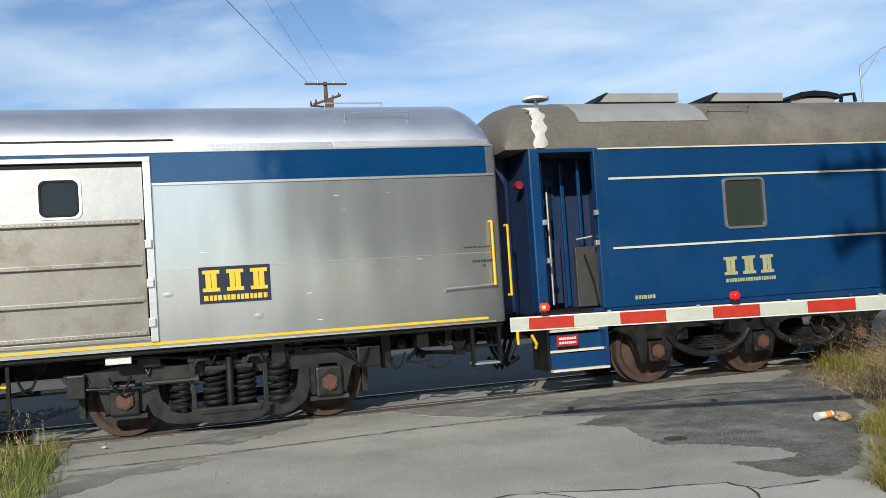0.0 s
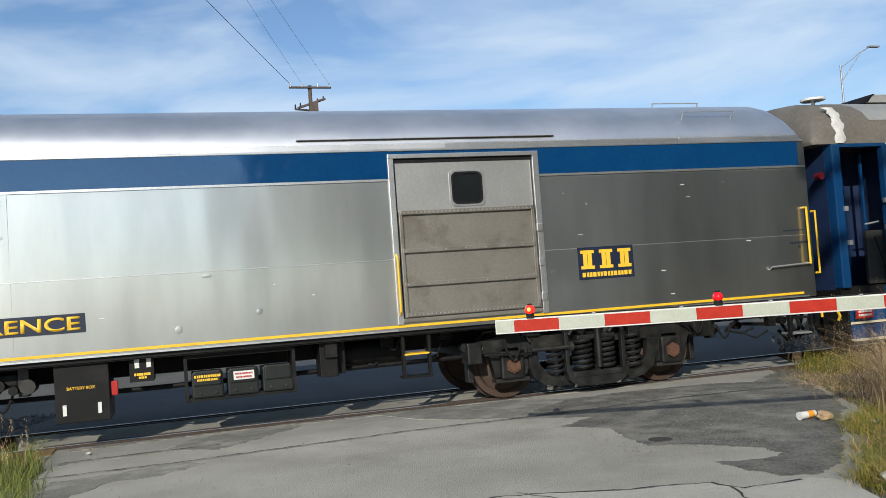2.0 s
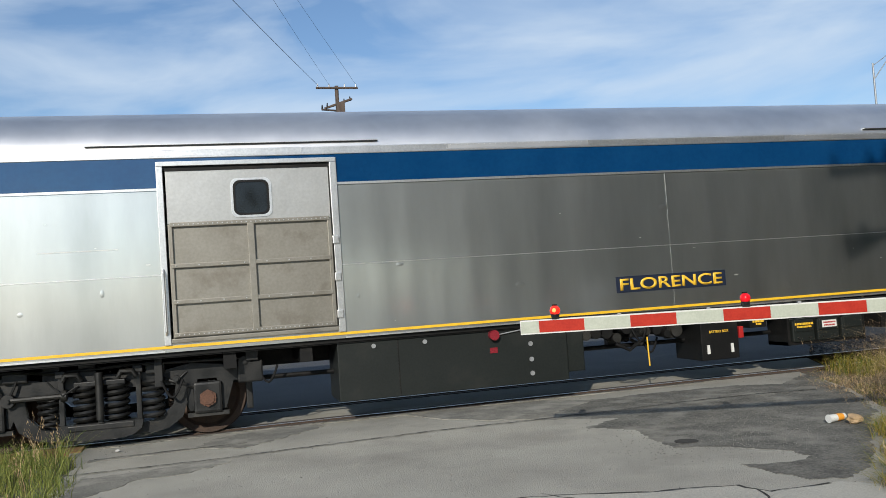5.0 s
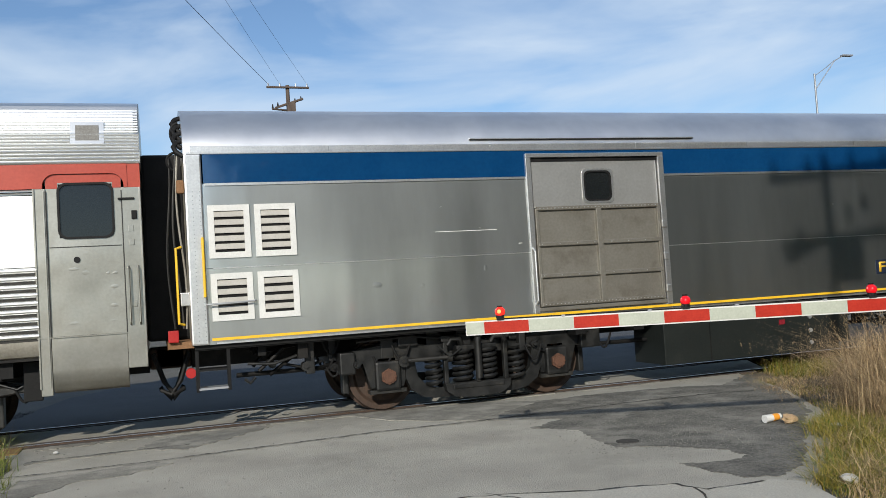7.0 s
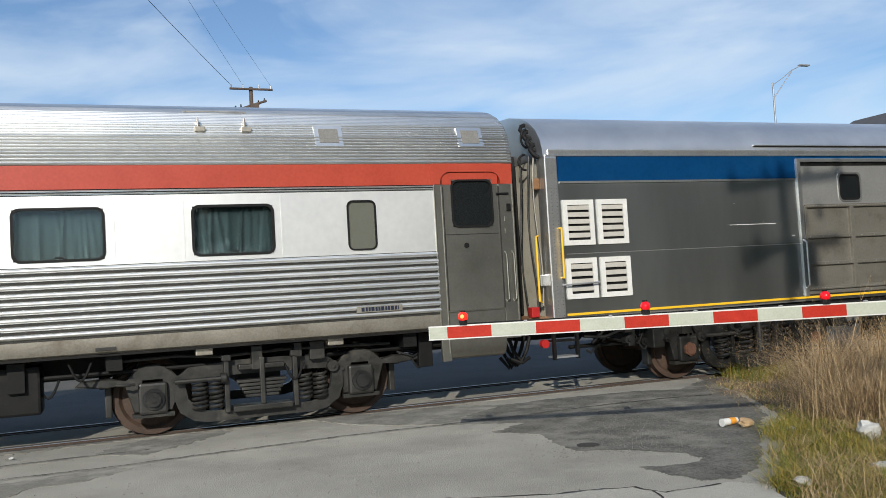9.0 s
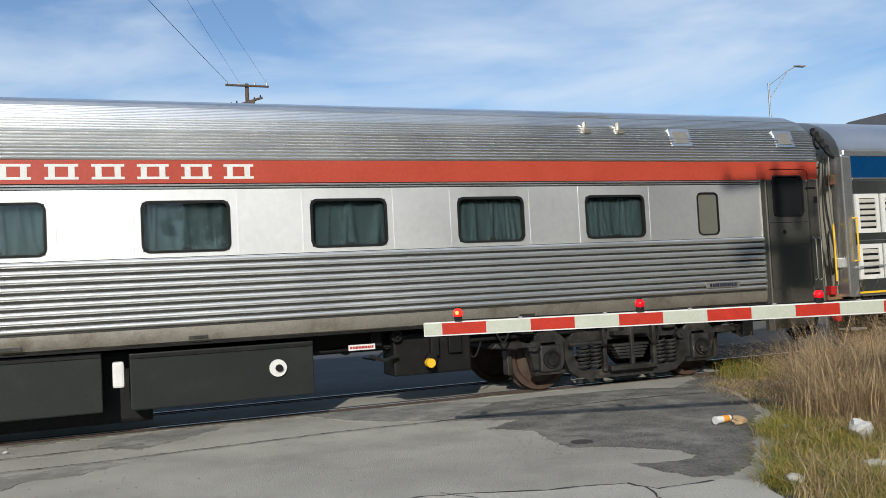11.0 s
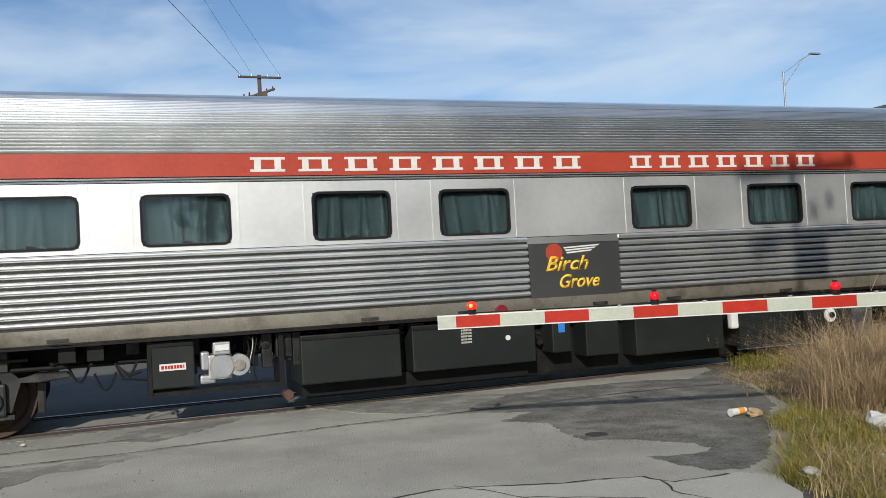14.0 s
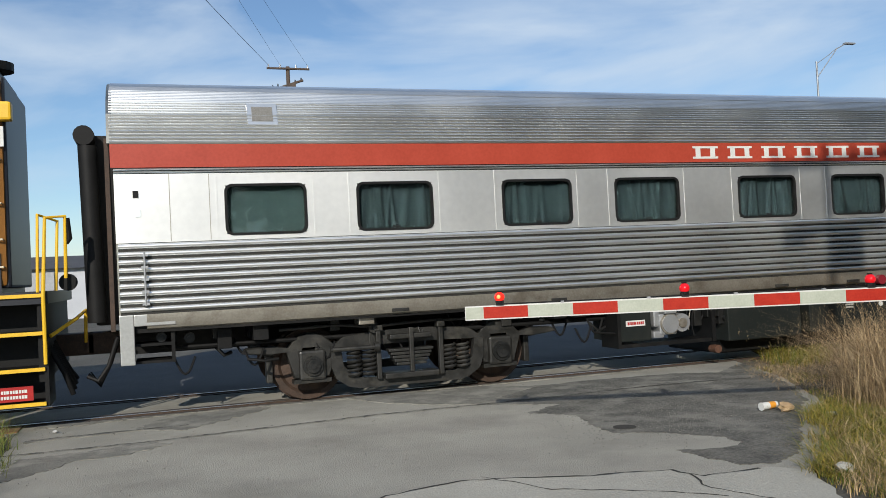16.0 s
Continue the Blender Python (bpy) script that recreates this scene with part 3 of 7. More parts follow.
def stones(name, spots, size, seed, material, label):
    """Loose stones as uneven octahedra in one mesh."""
    rnd = random.Random(seed)
    vs, fs = [], []
    for x, y, z in spots:
        s, b = size * rnd.uniform(0.5, 1.2), len(vs)
        for d in ((1, 0, 0), (0, 1, 0), (-1, 0, 0), (0, -1, 0), (0, 0, 1), (0, 0, -1)):
            vs.append((x + s * d[0] * rnd.uniform(0.6, 1.2), y + s * d[1] * rnd.uniform(0.6, 1.2), z + s * 0.7 * d[2] * rnd.uniform(0.6, 1.2)))
        fs += [(b + i, b + (i + 1) % 4, b + 4) for i in range(4)] + [(b + (i + 1) % 4, b + i, b + 5) for i in range(4)]
    me = bpy.data.meshes.new(name)
    me.from_pydata(vs, [], fs)
    me.materials.append(material)
    return tagged(new(name, me), label, name, kind="stuff")


rnd = random.Random(11)
spots = []
for _ in range(15000):
    left = rnd.random() < 0.62
    x = rnd.uniform(-11, -1.75) if left else rnd.uniform(8.7, 15)
    y = rnd.uniform(-1.9, 4.5)
    spots.append((x, y, -0.165 + rnd.uniform(0, 0.03)))
stones("ballast", spots, 0.035, 12, BALLAST, "dark crushed-stone ballast round the ties")
spots = [(rnd.uniform(-1.4, 7), rnd.uniform(-7, -0.95), -0.006) for _ in range(80)]
stones("gravel", spots, 0.007, 13, ASPHALT_DARK, "scattered grit on the asphalt")
bm = boxes((-2.7, -1.52, -1.30, -0.90, -0.16, 0.002))
tagged(part("rusty_plate", bm, RUST_PLATE), "rust-orange timber panel at the road's edge", "crossing panel", kind="structure")


# ---- running gear ----
WHEELS = []


def wheelset(car, u, r=0.457):
    """Two flanged wheels on an axle, centred on the axle so that it can roll."""
    global ORG
    keep, ORG = ORG, Vector((0, 0, 0))
    ob = part("wheelset", rod(bmesh.new(), (0, -1.0, 0), (0, 1.0, 0), 0.075, 12), RUST, car, "rust-brown steel wheels on an axle", smooth=True)
    for s in (-1, 1):
        prof = [(0.07, 0.84), (0.12, 0.86), (0.15, 0.83), (r - 0.11, 0.80), (r - 0.07, 0.835), (r, 0.835), (r, 0.705), (r + 0.026, 0.70), (r + 0.026, 0.675), (r - 0.06, 0.675), (r - 0.10, 0.72), (0.15, 0.74), (0.07, 0.72)]
        bm = bmesh.new()
        n = 40
        rows = [[bm.verts.new((p * math.cos(2 * math.pi * k / n), s * q, p * math.sin(2 * math.pi * k / n))) for p, q in prof] for k in range(n)]
        for k in range(n):
            a, b = rows[k], rows[(k + 1) % n]
            for i in range(len(prof)):
                j = (i + 1) % len(prof)
                bm.faces.new((a[i], a[j], b[j], b[i]))
        part("wheel", bm, RUST, ob, smooth=True)
    ORG = keep
    ob.location = Vector((u, 0, r)) - ORG
    WHEELS.append((ob, u - ORG.x, r))
    return ob


def hump(u, r=0.31, z=0.56, a0=158, a1=22, n=7):
    return [(u + r * math.cos(radians(a0 + (a1 - a0) * k / n)), z + r * math.sin(radians(a0 + (a1 - a0) * k / n))) for k in range(n + 1)]


def bogie_four(car, u1, u2, frame_m, hub_m, equalised=True):
    """A four-wheel passenger bogie: cast frame, journal boxes, coil springs, low equaliser."""
    c = (u1 + u2) / 2
    w = u2 - u1
    for s in (-1, 1):
        o, i = s * 1.13, s * 0.95
        y0, y1 = min(o, i), max(o, i)
        top = [(u1 - 0.62, 0.70), (u1 - 0.45, 0.82), (u1 + 0.18, 0.90), (u1 + 0.55, 0.80), (c - 0.30, 0.83), (c + 0.30, 0.83), (u2 - 0.55, 0.80), (u2 - 0.18, 0.90), (u2 + 0.45, 0.82), (u2 + 0.62, 0.70),
               (u2 + 0.55, 0.60), (u2 + 0.30, 0.66), (u2 + 0.22, 0.30), (u2 + 0.14, 0.30), (u2 + 0.13, 0.70), (u2 - 0.13, 0.70), (u2 - 0.14, 0.30), (u2 - 0.22, 0.30), (u2 - 0.34, 0.66), (c + 0.5, 0.66), (c - 0.5, 0.66),
               (u1 + 0.34, 0.66), (u1 + 0.22, 0.30), (u1 + 0.14, 0.30), (u1 + 0.13, 0.70), (u1 - 0.13, 0.70), (u1 - 0.14, 0.30), (u1 - 0.22, 0.30), (u1 - 0.30, 0.66), (u1 - 0.55, 0.60)]
        if hub_m is not RUST_HUB:
            low = top[11:29]
            top = [(u1 - 0.86, 0.66), (u1 - 0.80, 0.72), (u1 - 0.48, 0.735)] + hump(u1) + [(u1 + 0.42, 0.80), (c - 0.30, 0.84), (c + 0.30, 0.84), (u2 - 0.42, 0.80)] + hump(u2) + [(u2 + 0.48, 0.735), (u2 + 0.80, 0.72), (u2 + 0.86, 0.66), (u2 + 0.5, 0.62)] + low + [(u1 - 0.5, 0.62)]
        bm = prism(bmesh.new(), top, y0, y1, axis="y")
        bmesh.ops.bevel(bm, geom=[e for e in bm.edges if abs(e.verts[0].co.y - e.verts[1].co.y) < 0.01], offset=0.015, segments=1, affect="EDGES")
        side = part("bogie_frame", bm, frame_m, car, "grimy cast steel bogie side frame")
        # the low equaliser beam
        e0, e1 = s * 1.17, s * 1.07
        beam = [(u1 + 0.24, 0.42), (u1 + 0.30, 0.26), (u1 + 0.46, 0.15), (u1 + 0.62, 0.12), (u2 - 0.62, 0.12), (u2 - 0.46, 0.15), (u2 - 0.30, 0.26), (u2 - 0.24, 0.42), (u2 - 0.24, 0.66), (u2 - 0.36, 0.66), (u2 - 0.40, 0.42), (u2 - 0.52, 0.29), (u2 - 0.66, 0.25), (u1 + 0.66, 0.25), (u1 + 0.52, 0.29), (u1 + 0.40, 0.42), (u1 + 0.36, 0.66), (u1 + 0.24, 0.66)]
        part("equaliser_beam", prism(bmesh.new(), beam, min(e0, e1), max(e0, e1), axis="y"), frame_m, side)
        for u in (u1, u2):
            bm = boxes((u - 0.165, u + 0.165, min(s * 1.20, s * 0.96), max(s * 1.20, s * 0.96), 0.28, 0.65), bevel=0.03)
            jb = part("journal_box", bm, frame_m, side)
            round_cap = hub_m is not RUST_HUB
            bm = disc(bmesh.new(), u, s * 1.19, s * 1.235, 0.457, 0.125 if round_cap else 0.105, 28 if round_cap else 6)
            disc(bm, u, s * 1.23, s * 1.25, 0.457, 0.075, 18)
            for k in range(6):
                a = k * math.pi / 3
                disc(bm, u + 0.085 * math.cos(a), s * 1.23, s * 1.245, 0.457 + 0.085 * math.sin(a), 0.013, 6)
            if round_cap:
                disc(bm, u, s * 1.24, s * 1.275, 0.457, 0.085, 24)
                disc(bm, u, s * 1.27, s * 1.285, 0.457, 0.035, 12)
            part("bearing_cap", bm, hub_m, side, "round bearing cap")
            bm = boxes((u - 0.24, u + 0.24, min(s * 1.16, s * 1.0), max(s * 1.16, s * 1.0), 0.24, 0.29))
            part("pedestal_tie_bar", bm, TRUCK_GREY, side)
        if s < 0:
            nests = ((u1 + 0.62, 0.27, 0.64, 0.10, 5), (c - 0.17, 0.30, 0.72, 0.125, 6), (c + 0.17, 0.30, 0.72, 0.125, 6), (u2 - 0.62, 0.27, 0.74, 0.115, 6))
            pairs = [(u, 0.27, 0.60, 0.085, 6) for u in (u1 + 0.54, u1 + 0.73, u2 - 0.73, u2 - 0.54)]
            for u, z0, z1, r, tn in nests if hub_m is RUST_HUB else pairs:
                part("coil_spring", spring(bmesh.new(), u, -1.16, z0, z1, r, 0.026 if hub_m is RUST_HUB else 0.020, tn), frame_m, side, smooth=True)
            bm = boxes((c - 0.36, c + 0.36, -1.30, -1.04, 0.22, 0.29), (c - 0.03, c + 0.03, -1.31, -1.25, 0.29, 0.86), (c - 0.28, c + 0.28, -1.28, -1.04, 0.72, 0.78), bevel=0.012)
            part("spring_plank", bm, frame_m, side)
            if hub_m is not RUST_HUB:
                for k in range(5):
                    part("spring_leaf", boxes((c - 0.30 + 0.025 * k, c + 0.30 - 0.025 * k, -1.27, -1.10, 0.56 - 0.045 * k, 0.595 - 0.045 * k), bevel=0.008), frame_m, side)
            if hub_m is RUST_HUB:
                pan = [(c - 0.46, 0.30), (c - 0.44, 0.20), (c - 0.34, 0.13), (c - 0.2, 0.105), (c + 0.2, 0.105), (c + 0.34, 0.13), (c + 0.44, 0.20), (c + 0.46, 0.30)]
                part("spring_pan", prism(bmesh.new(), pan, -1.29, -1.05, axis="y"), frame_m, side)
                part("damper", rods([(c, -1.33, 0.34), (c, -1.33, 0.62), (c, -1.33, 0.63), (c, -1.33, 0.88)], 0.045, 14), frame_m, side, smooth=True)
                for u in (c - 0.3, c + 0.3):
                    part("hanger_yoke", rods([(u - 0.10, -1.27, 0.80), (u - 0.06, -1.29, 0.87), (u + 0.06, -1.29, 0.87), (u + 0.10, -1.27, 0.80)], 0.03, 8), frame_m, side, smooth=True)
            for u in (c - 0.42, c + 0.42):
                bm = boxes((u - 0.03, u + 0.03, -1.24, -1.16, 0.22, 0.92), (u - 0.055, u + 0.055, -1.26, -1.14, 0.84, 0.92), bevel=0.01)
                part("swing_hanger", bm, frame_m, side)
            bm = rods([(u1 + 0.25, -1.27, 0.64), (u1 + 0.85, -1.27, 0.64)], 0.028)
            rod(bm, (u1 + 0.78, -1.27, 0.64), (u1 + 0.84, -1.27, 0.64), 0.065, 12)
            part("brake_cylinder_rod", bm, TRUCK_GREY if hub_m is RUST_HUB else frame_m, side, smooth=True)
            bm = rods([(u1 - 0.40, -1.20, 0.93), (u1 + 0.3, -1.24, 0.95), (c - 0.5, -1.22, 0.90), (c + 0.3, -1.22, 0.93), (u2 + 0.4, -1.2, 0.90)], 0.02)
            part("air_pipe", bm, frame_m, side)
            for q in () if hub_m is not RUST_HUB else ((u2 + 0.36, u2 + 0.66, -1.22, -0.9, 0.60, 0.86), (u1 - 0.62, u1 - 0.42, -1.2, -0.9, 0.52, 0.80), (u1 + 0.15, u1 + 0.42, -1.2, -1.0, 0.82, 0.97), (c + 0.5, c + 0.72, -1.2, -1.0, 0.80, 0.95)):
                part("brake_gear", boxes(q, bevel=0.02), frame_m, side)
            for u in (u1 - 0.50, u2 + 0.50):
                bm = boxes((u - 0.04, u + 0.04, -0.90, -0.74, 0.25, 0.68), bevel=0.015)
                part("brake_shoe", bm, frame_m, side)
    for q in ((c - 0.28, c + 0.28, -0.95, 0.95, 0.55, 0.84), (u1 - 0.60, u1 - 0.48, -0.95, 0.95, 0.60, 0.76), (u2 + 0.48, u2 + 0.60, -0.95, 0.95, 0.60, 0.76)):
        part("bogie_bolster", boxes(q, bevel=0.02), BLACK, car)
    wheelset(car, u1)
    wheelset(car, u2)


ROOF = [(-1.52, 3.30), (-1.505, 3.42), (-1.45, 3.56), (-1.33, 3.71), (-1.12, 3.855), (-0.86, 3.955), (-0.5, 4.035), (0.0, 4.07)]


def both_sides(p):
    return p + [(-y, z) for y, z in p[-2::-1]]


def roof_shell(profile, u0, u1, drop0=0.0, drop1=0.0, base=3.30, flutes=0):
    """A barrel roof pushed along x, closed below; drop0 and drop1 round its ends down over that length."""
    prof = both_sides(profile)
    if flutes:
        fine = []
        for (ya, za), (yb, zb) in zip(prof, prof[1:]):
            n = max(1, round(math.dist((ya, za), (yb, zb)) / 0.0105))
            for k in range(n):
                fine.append((ya + (yb - ya) * k / n, za + (zb - za) * k / n))
        fine.append(prof[-1])
        out = []
        for k, (y, z) in enumerate(fine):
            d = Vector((y, z - 2.7)).normalized() * ((0.0, 0.012, 0.016, 0.012)[k % 4] if abs(y) > 0.95 else 0.012)
            out.append((y + d.x, z + d.y))
        prof = out
    bm = bmesh.new()
    stations = [(u0 + drop0 * k / 6, math.sqrt(max(0.0, 1 - (1 - k / 6) ** 2))) for k in range(7)] if drop0 else [(u0, 1.0)]
    stations += [(u1 - drop1 + drop1 * k / 6, math.sqrt(max(0.0, 1 - (k / 6) ** 2))) for k in range(7)] if drop1 else [(u1, 1.0)]
    prev = None
    for u, f in stations:
        f = 0.15 + 0.85 * f
        row = [bm.verts.new((u, y * (0.985 + 0.015 * f), base + (z - base) * f)) for y, z in prof]
        if prev:
            for i in range(len(row) - 1):
                bm.faces.new((prev[i], prev[i + 1], row[i + 1], row[i]))
            bm.faces.new((prev[-1], prev[0], row[0], row[-1]))
        else:
            bm.faces.new(row)
        prev = row
    bm.faces.new(prev[::-1])
    return bm


def plain_letters(parent, u0, u1, z0, z1, count, material, y=-1.526, bar=0.19):
    """Lettering of a firm, as plain slab shapes, one to a letter."""
    pitch = (u1 - u0) / count
    for k in range(count):
        a, b = u0 + k * pitch, u0 + k * pitch + pitch * 0.72
        h, w, t = (z1 - z0), (b - a) * bar, (z1 - z0) * 0.17
        bm = boxes((a + w * 0.6, a + w * 1.6, y - 0.004, y, z0 + t, z1 - t), (b - w * 1.6, b - w * 0.6, y - 0.004, y, z0 + t, z1 - t), (a, b, y - 0.004, y, z0, z0 + t), (a, b, y - 0.004, y, z1 - t, z1))
        part("letter_shape", bm, material, parent)


def bars(parent, name, rows, y, material, label=""):
    """Writing too small to read: rows of (u0, u1, z0, z1) as short bars."""
    for u0, u1, z0, z1 in rows:
        bm = bmesh.new()
        x = u0
        k = 0
        while x < u1:
            w = (z1 - z0) * (0.55 if k % 3 else 0.8)
            box(bm, x, min(x + w, u1), y - 0.003, y, z0, z1)
            x += w * 1.35
            k += 1
        ob = part(name, bm, material, parent, label)
    return ob


def grab(parent, pts, r=0.016, m=None, name="grab_rail", label=""):
    return part(name, rods(pts, r), m or YELLOW, parent, label)


def car_window(parent, u0, u1, z0, z1, curtain=True, gasket=RUBBER, r=0.085, glass=None, y=-1.52, wide=0.026, folds=9):
    bm = ring(bmesh.new(), rounded(u0 - 0.005, u1 + 0.005, z0 - 0.005, z1 + 0.005, r + 0.01), rounded(u0 + wide, u1 - wide, z0 + wide, z1 - wide, r - wide * 0.5), y - 0.010, y + 0.05)
    w = part("window", bm, gasket, parent, "rounded train window in a black rubber seal")
    pane = part("pane", plate(rounded(u0 + 0.02, u1 - 0.02, z0 + 0.02, z1 - 0.02, r - 0.02), y + 0.000, y + 0.006), glass or GLASS, w)
    pane.visible_shadow = False
    if curtain:
        bm = bmesh.new()
        n = 96
        rnd2 = random.Random(int(u0 * 100))
        # uneven pleats, gathered at the top and flaring towards the hem
        pleats = [(rnd2.uniform(0, 1), rnd2.uniform(0.35, 1.0), rnd2.uniform(0.018, 0.05), rnd2.uniform(-0.10, 0.10)) for _ in range(folds + 4)]
        rows = []
        for j in range(7):
            q = j / 6
            row = []
            for k in range(n + 1):
                f = k / n
                d = sum(h * math.exp(-((f - c0 - lean * (1 - q)) / (wd * (1.3 - 0.5 * q))) ** 2) for c0, h, wd, lean in pleats)
                row.append(bm.verts.new((u0 - 0.03 + (u1 - u0 + 0.06) * f, y + 0.105 - 0.042 * min(d, 1.3) * (1.0 - 0.35 * q), z0 - 0.03 + (z1 - z0 + 0.06) * q)))
            rows.append(row)
        for a, b in zip(rows, rows[1:]):
            for k in range(n):
                bm.faces.new((a[k], a[k + 1], b[k + 1], b[k]))
        part("curtain", bm, CURTAIN, w, "blue-green pleated curtain", smooth=True)
        bm = boxes(((u0 + u1) / 2 - 0.05, (u0 + u1) / 2 + 0.05, y - 0.012, y - 0.002, z0 + wide + 0.006, z0 + wide + 0.03), bevel=0.003)
        part("latch", bm, RUBBER, w)
    return w


def side_band(parent, u0, u1, z0, z1, holes, material, y0=-1.52, y1=-1.47, name="side_panel", label=""):
    """A strip of wall with square openings of (a, b, c, d) through it, panel by panel."""
    x = u0
    for a, b, c, d in sorted(holes) + [(u1, u1, z0, z0)]:
        if a - x > 0.01:
            part(name, boxes((x, a, y0, y1, z0, z1)), material, parent, label)
        if b > a:
            if c - z0 > 0.005:
                part(name, boxes((a, b, y0, y1, z0, c)), material, parent, label)
            if z1 - d > 0.005:
                part(name, boxes((a, b, y0, y1, d, z1)), material, parent, label)
        x = b


def clutter(car, u0, u1, count, seed, material=None):
    """Pipes, brackets, valves and hoses under a car, each a part."""
    rnd = random.Random(seed)
    for k in range(count):
        u, y, z = rnd.uniform(u0, u1), -rnd.uniform(0.95, 1.32), rnd.uniform(0.60, 0.95)
        kind = k % 4
        m = material or (BLACK if rnd.random() < 0.6 else TRUCK)
        if kind == 0:
            v = min(u1, max(u0, u + rnd.uniform(-0.7, 0.7)))
            part("pipe", rods([(u, y, z), ((u + v) / 2, y - 0.03, z - rnd.uniform(0, 0.1)), (v, y, z + rnd.uniform(-0.05, 0.08))], rnd.uniform(0.012, 0.026), 7), m, car, smooth=True)
        elif kind == 1:
            w = rnd.uniform(0.04, 0.10)
            part("bracket", boxes((u - w, u + w, y, y + 0.12, z - 0.06, 1.0), bevel=0.008), m, car)
        elif kind == 2:
            part("valve", disc(disc(bmesh.new(), u, y - 0.02, y + 0.1, z, rnd.uniform(0.04, 0.08), 14), u, y - 0.05, y, z, 0.025, 8), m, car, smooth=True)
        else:
            part("hose", rods([(u + 0.24 * j / 8, y - 0.02 * math.sin(math.pi * j / 8), z + 0.08 - 0.20 * math.sin(math.pi * j / 8)) for j in range(9)], 0.015, 7), RUBBER, car, smooth=True)


# ---- baggage car ----
def baggage_car():
    car = thing("baggage_car", (-6.93, 0, 0), "silver aluminium baggage car with a blue band and yellow sill line", "railway car", "train cars")
    A, B = -17.77, 3.72
    d1, d2 = (-2.49, -0.46, 1.15, 3.24), (-13.44, -11.34, 1.15, 3.24)
    # side walls with the two door openings
    for z0, z1, m, nm in ((1.05, 1.94, ALU, "lower_side_sheet"), (1.946, 2.95, ALU, "upper_side_sheet")):
        x = A
        for a, b in ((d2[0], d2[1]), (d1[0], d1[1]), (B, B)):
            cuts = [x] + ([-6.87] if x < -6.87 < a else []) + [a]
            for p, q in zip(cuts, cuts[1:]):
                lean = 0.007 if z0 > 1.5 else 0.0
                part(nm, prism(bmesh.new(), [(-1.523 if lean else -1.52, z0), (-1.523 + lean if lean else -1.52, z1), (-1.48, z1), (-1.48, z0)], p + 0.002, q - 0.002), m, car, "dented aluminium side sheet")
            x = b
    x = A + 0.185
    for a, b in ((d2[0], d2[1]), (d1[0], d1[1]), (B - 0.10, B)):
        part("blue_band", boxes((x, a, -1.524, -1.48, 2.955, 3.30)), BLUE_BAND, car, "glossy blue painted band")
        x = b
    for d in (d1, d2):
        part("sill_sheet", boxes((d[0], d[1], -1.515, -1.48, 1.05, 1.15)), ALU, car)
        part("header_sheet", boxes((d[0], d[1], -1.515, -1.48, 3.24, 3.30)), BLUE_BAND, car)
    part("corner_post", boxes((B - 0.10, B, -1.522, -1.44, 2.955, 3.30)), ALU, car)
    part("corner_post", boxes((A - 0.03, A + 0.17, -1.545, -1.3, 1.05, 3.30), bevel=0.02), ALU_TRIM, car, "bright white-silver riveted corner post")
    part("corner_post", boxes((B - 0.02, B + 0.04, -1.50, -1.3, 1.05, 3.30), bevel=0.02), ALU, car)
    part("far_side", boxes((A, B, 1.48, 1.52, 1.05, 3.30)), ALU, car)
    part("end_wall", boxes((A - 0.02, A + 0.04, -1.46, 1.46, 1.05, 3.32)), END_PAINT, car, "cream-painted end wall streaked with grime")
    part("end_wall", boxes((B - 0.06, B - 0.01, -1.46, 1.46, 1.05, 3.32)), ALU, car)
    part("floor", boxes((A, B, -1.47, 1.47, 1.0, 1.06)), BLACK, car)
    roof = part("roof", roof_shell(ROOF, A - 0.03, B + 0.02, 0, 0.42), ROOF_ALU, car, "smooth silver barrel roof", smooth=True)
    part("gutter", boxes((A, B, -1.535, -1.48, 3.302, 3.326), bevel=0.004), ALU_TRIM, roof)
    # battered eave strip, in lapped lengths
    rnd = random.Random(9)
    u = A + 0.05
    while u < B - 0.3:
        w = min(rnd.uniform(1.1, 2.3), B - 0.05 - u)
        o = rnd.uniform(0.0, 0.004)
        part("eave_strip", prism(bmesh.new(), [(-1.531 - o, 3.327), (-1.529 - o, 3.392), (-1.50, 3.402), (-1.49, 3.327)], u, u + w - 0.006), ALU_TRIM if rnd.random() < 0.6 else ROOF_ALU, roof)
        u += w
    bm = bmesh.new()
    x = A + 0.1
    while x < B - 0.1:
        box(bm, x, x + 0.010, -1.5365, -1.528, 3.375, 3.385)
        x += 0.075
    tagged(part("eave_riveting", bm, ALU_TRIM, roof), kind="stuff")
    for a, b in ((-3.6, -0.2), (-14.2, -10.8)):
        part("rain_strip", boxes((a, b, -1.522, -1.48, 3.454, 3.461)), TRUCK_GREY, roof)
        part("rain_strip_edge", boxes((a, b, -1.527, -1.48, 3.4615, 3.470)), ALU_TRIM, roof)
    for u in range(-17, 4, 2):
        part("roof_seam", roof_shell([(y * 1.0002, z + 0.0005) for y, z in ROOF], u, u + 0.05), ROOF_ALU, roof, smooth=True)
    # trim lines
    part("yellow_line", boxes((A + 0.2, d2[0] - 0.0, -1.527, -1.50, 1.093, 1.125)), YELLOW, car, "yellow sill line")
    part("yellow_line", boxes((d2[0], d1[0], -1.527, -1.50, 1.093, 1.125)), YELLOW, car)
    part("yellow_line", boxes((d1[0], B - 0.2, -1.527, -1.50, 1.093, 1.125)), YELLOW, car)
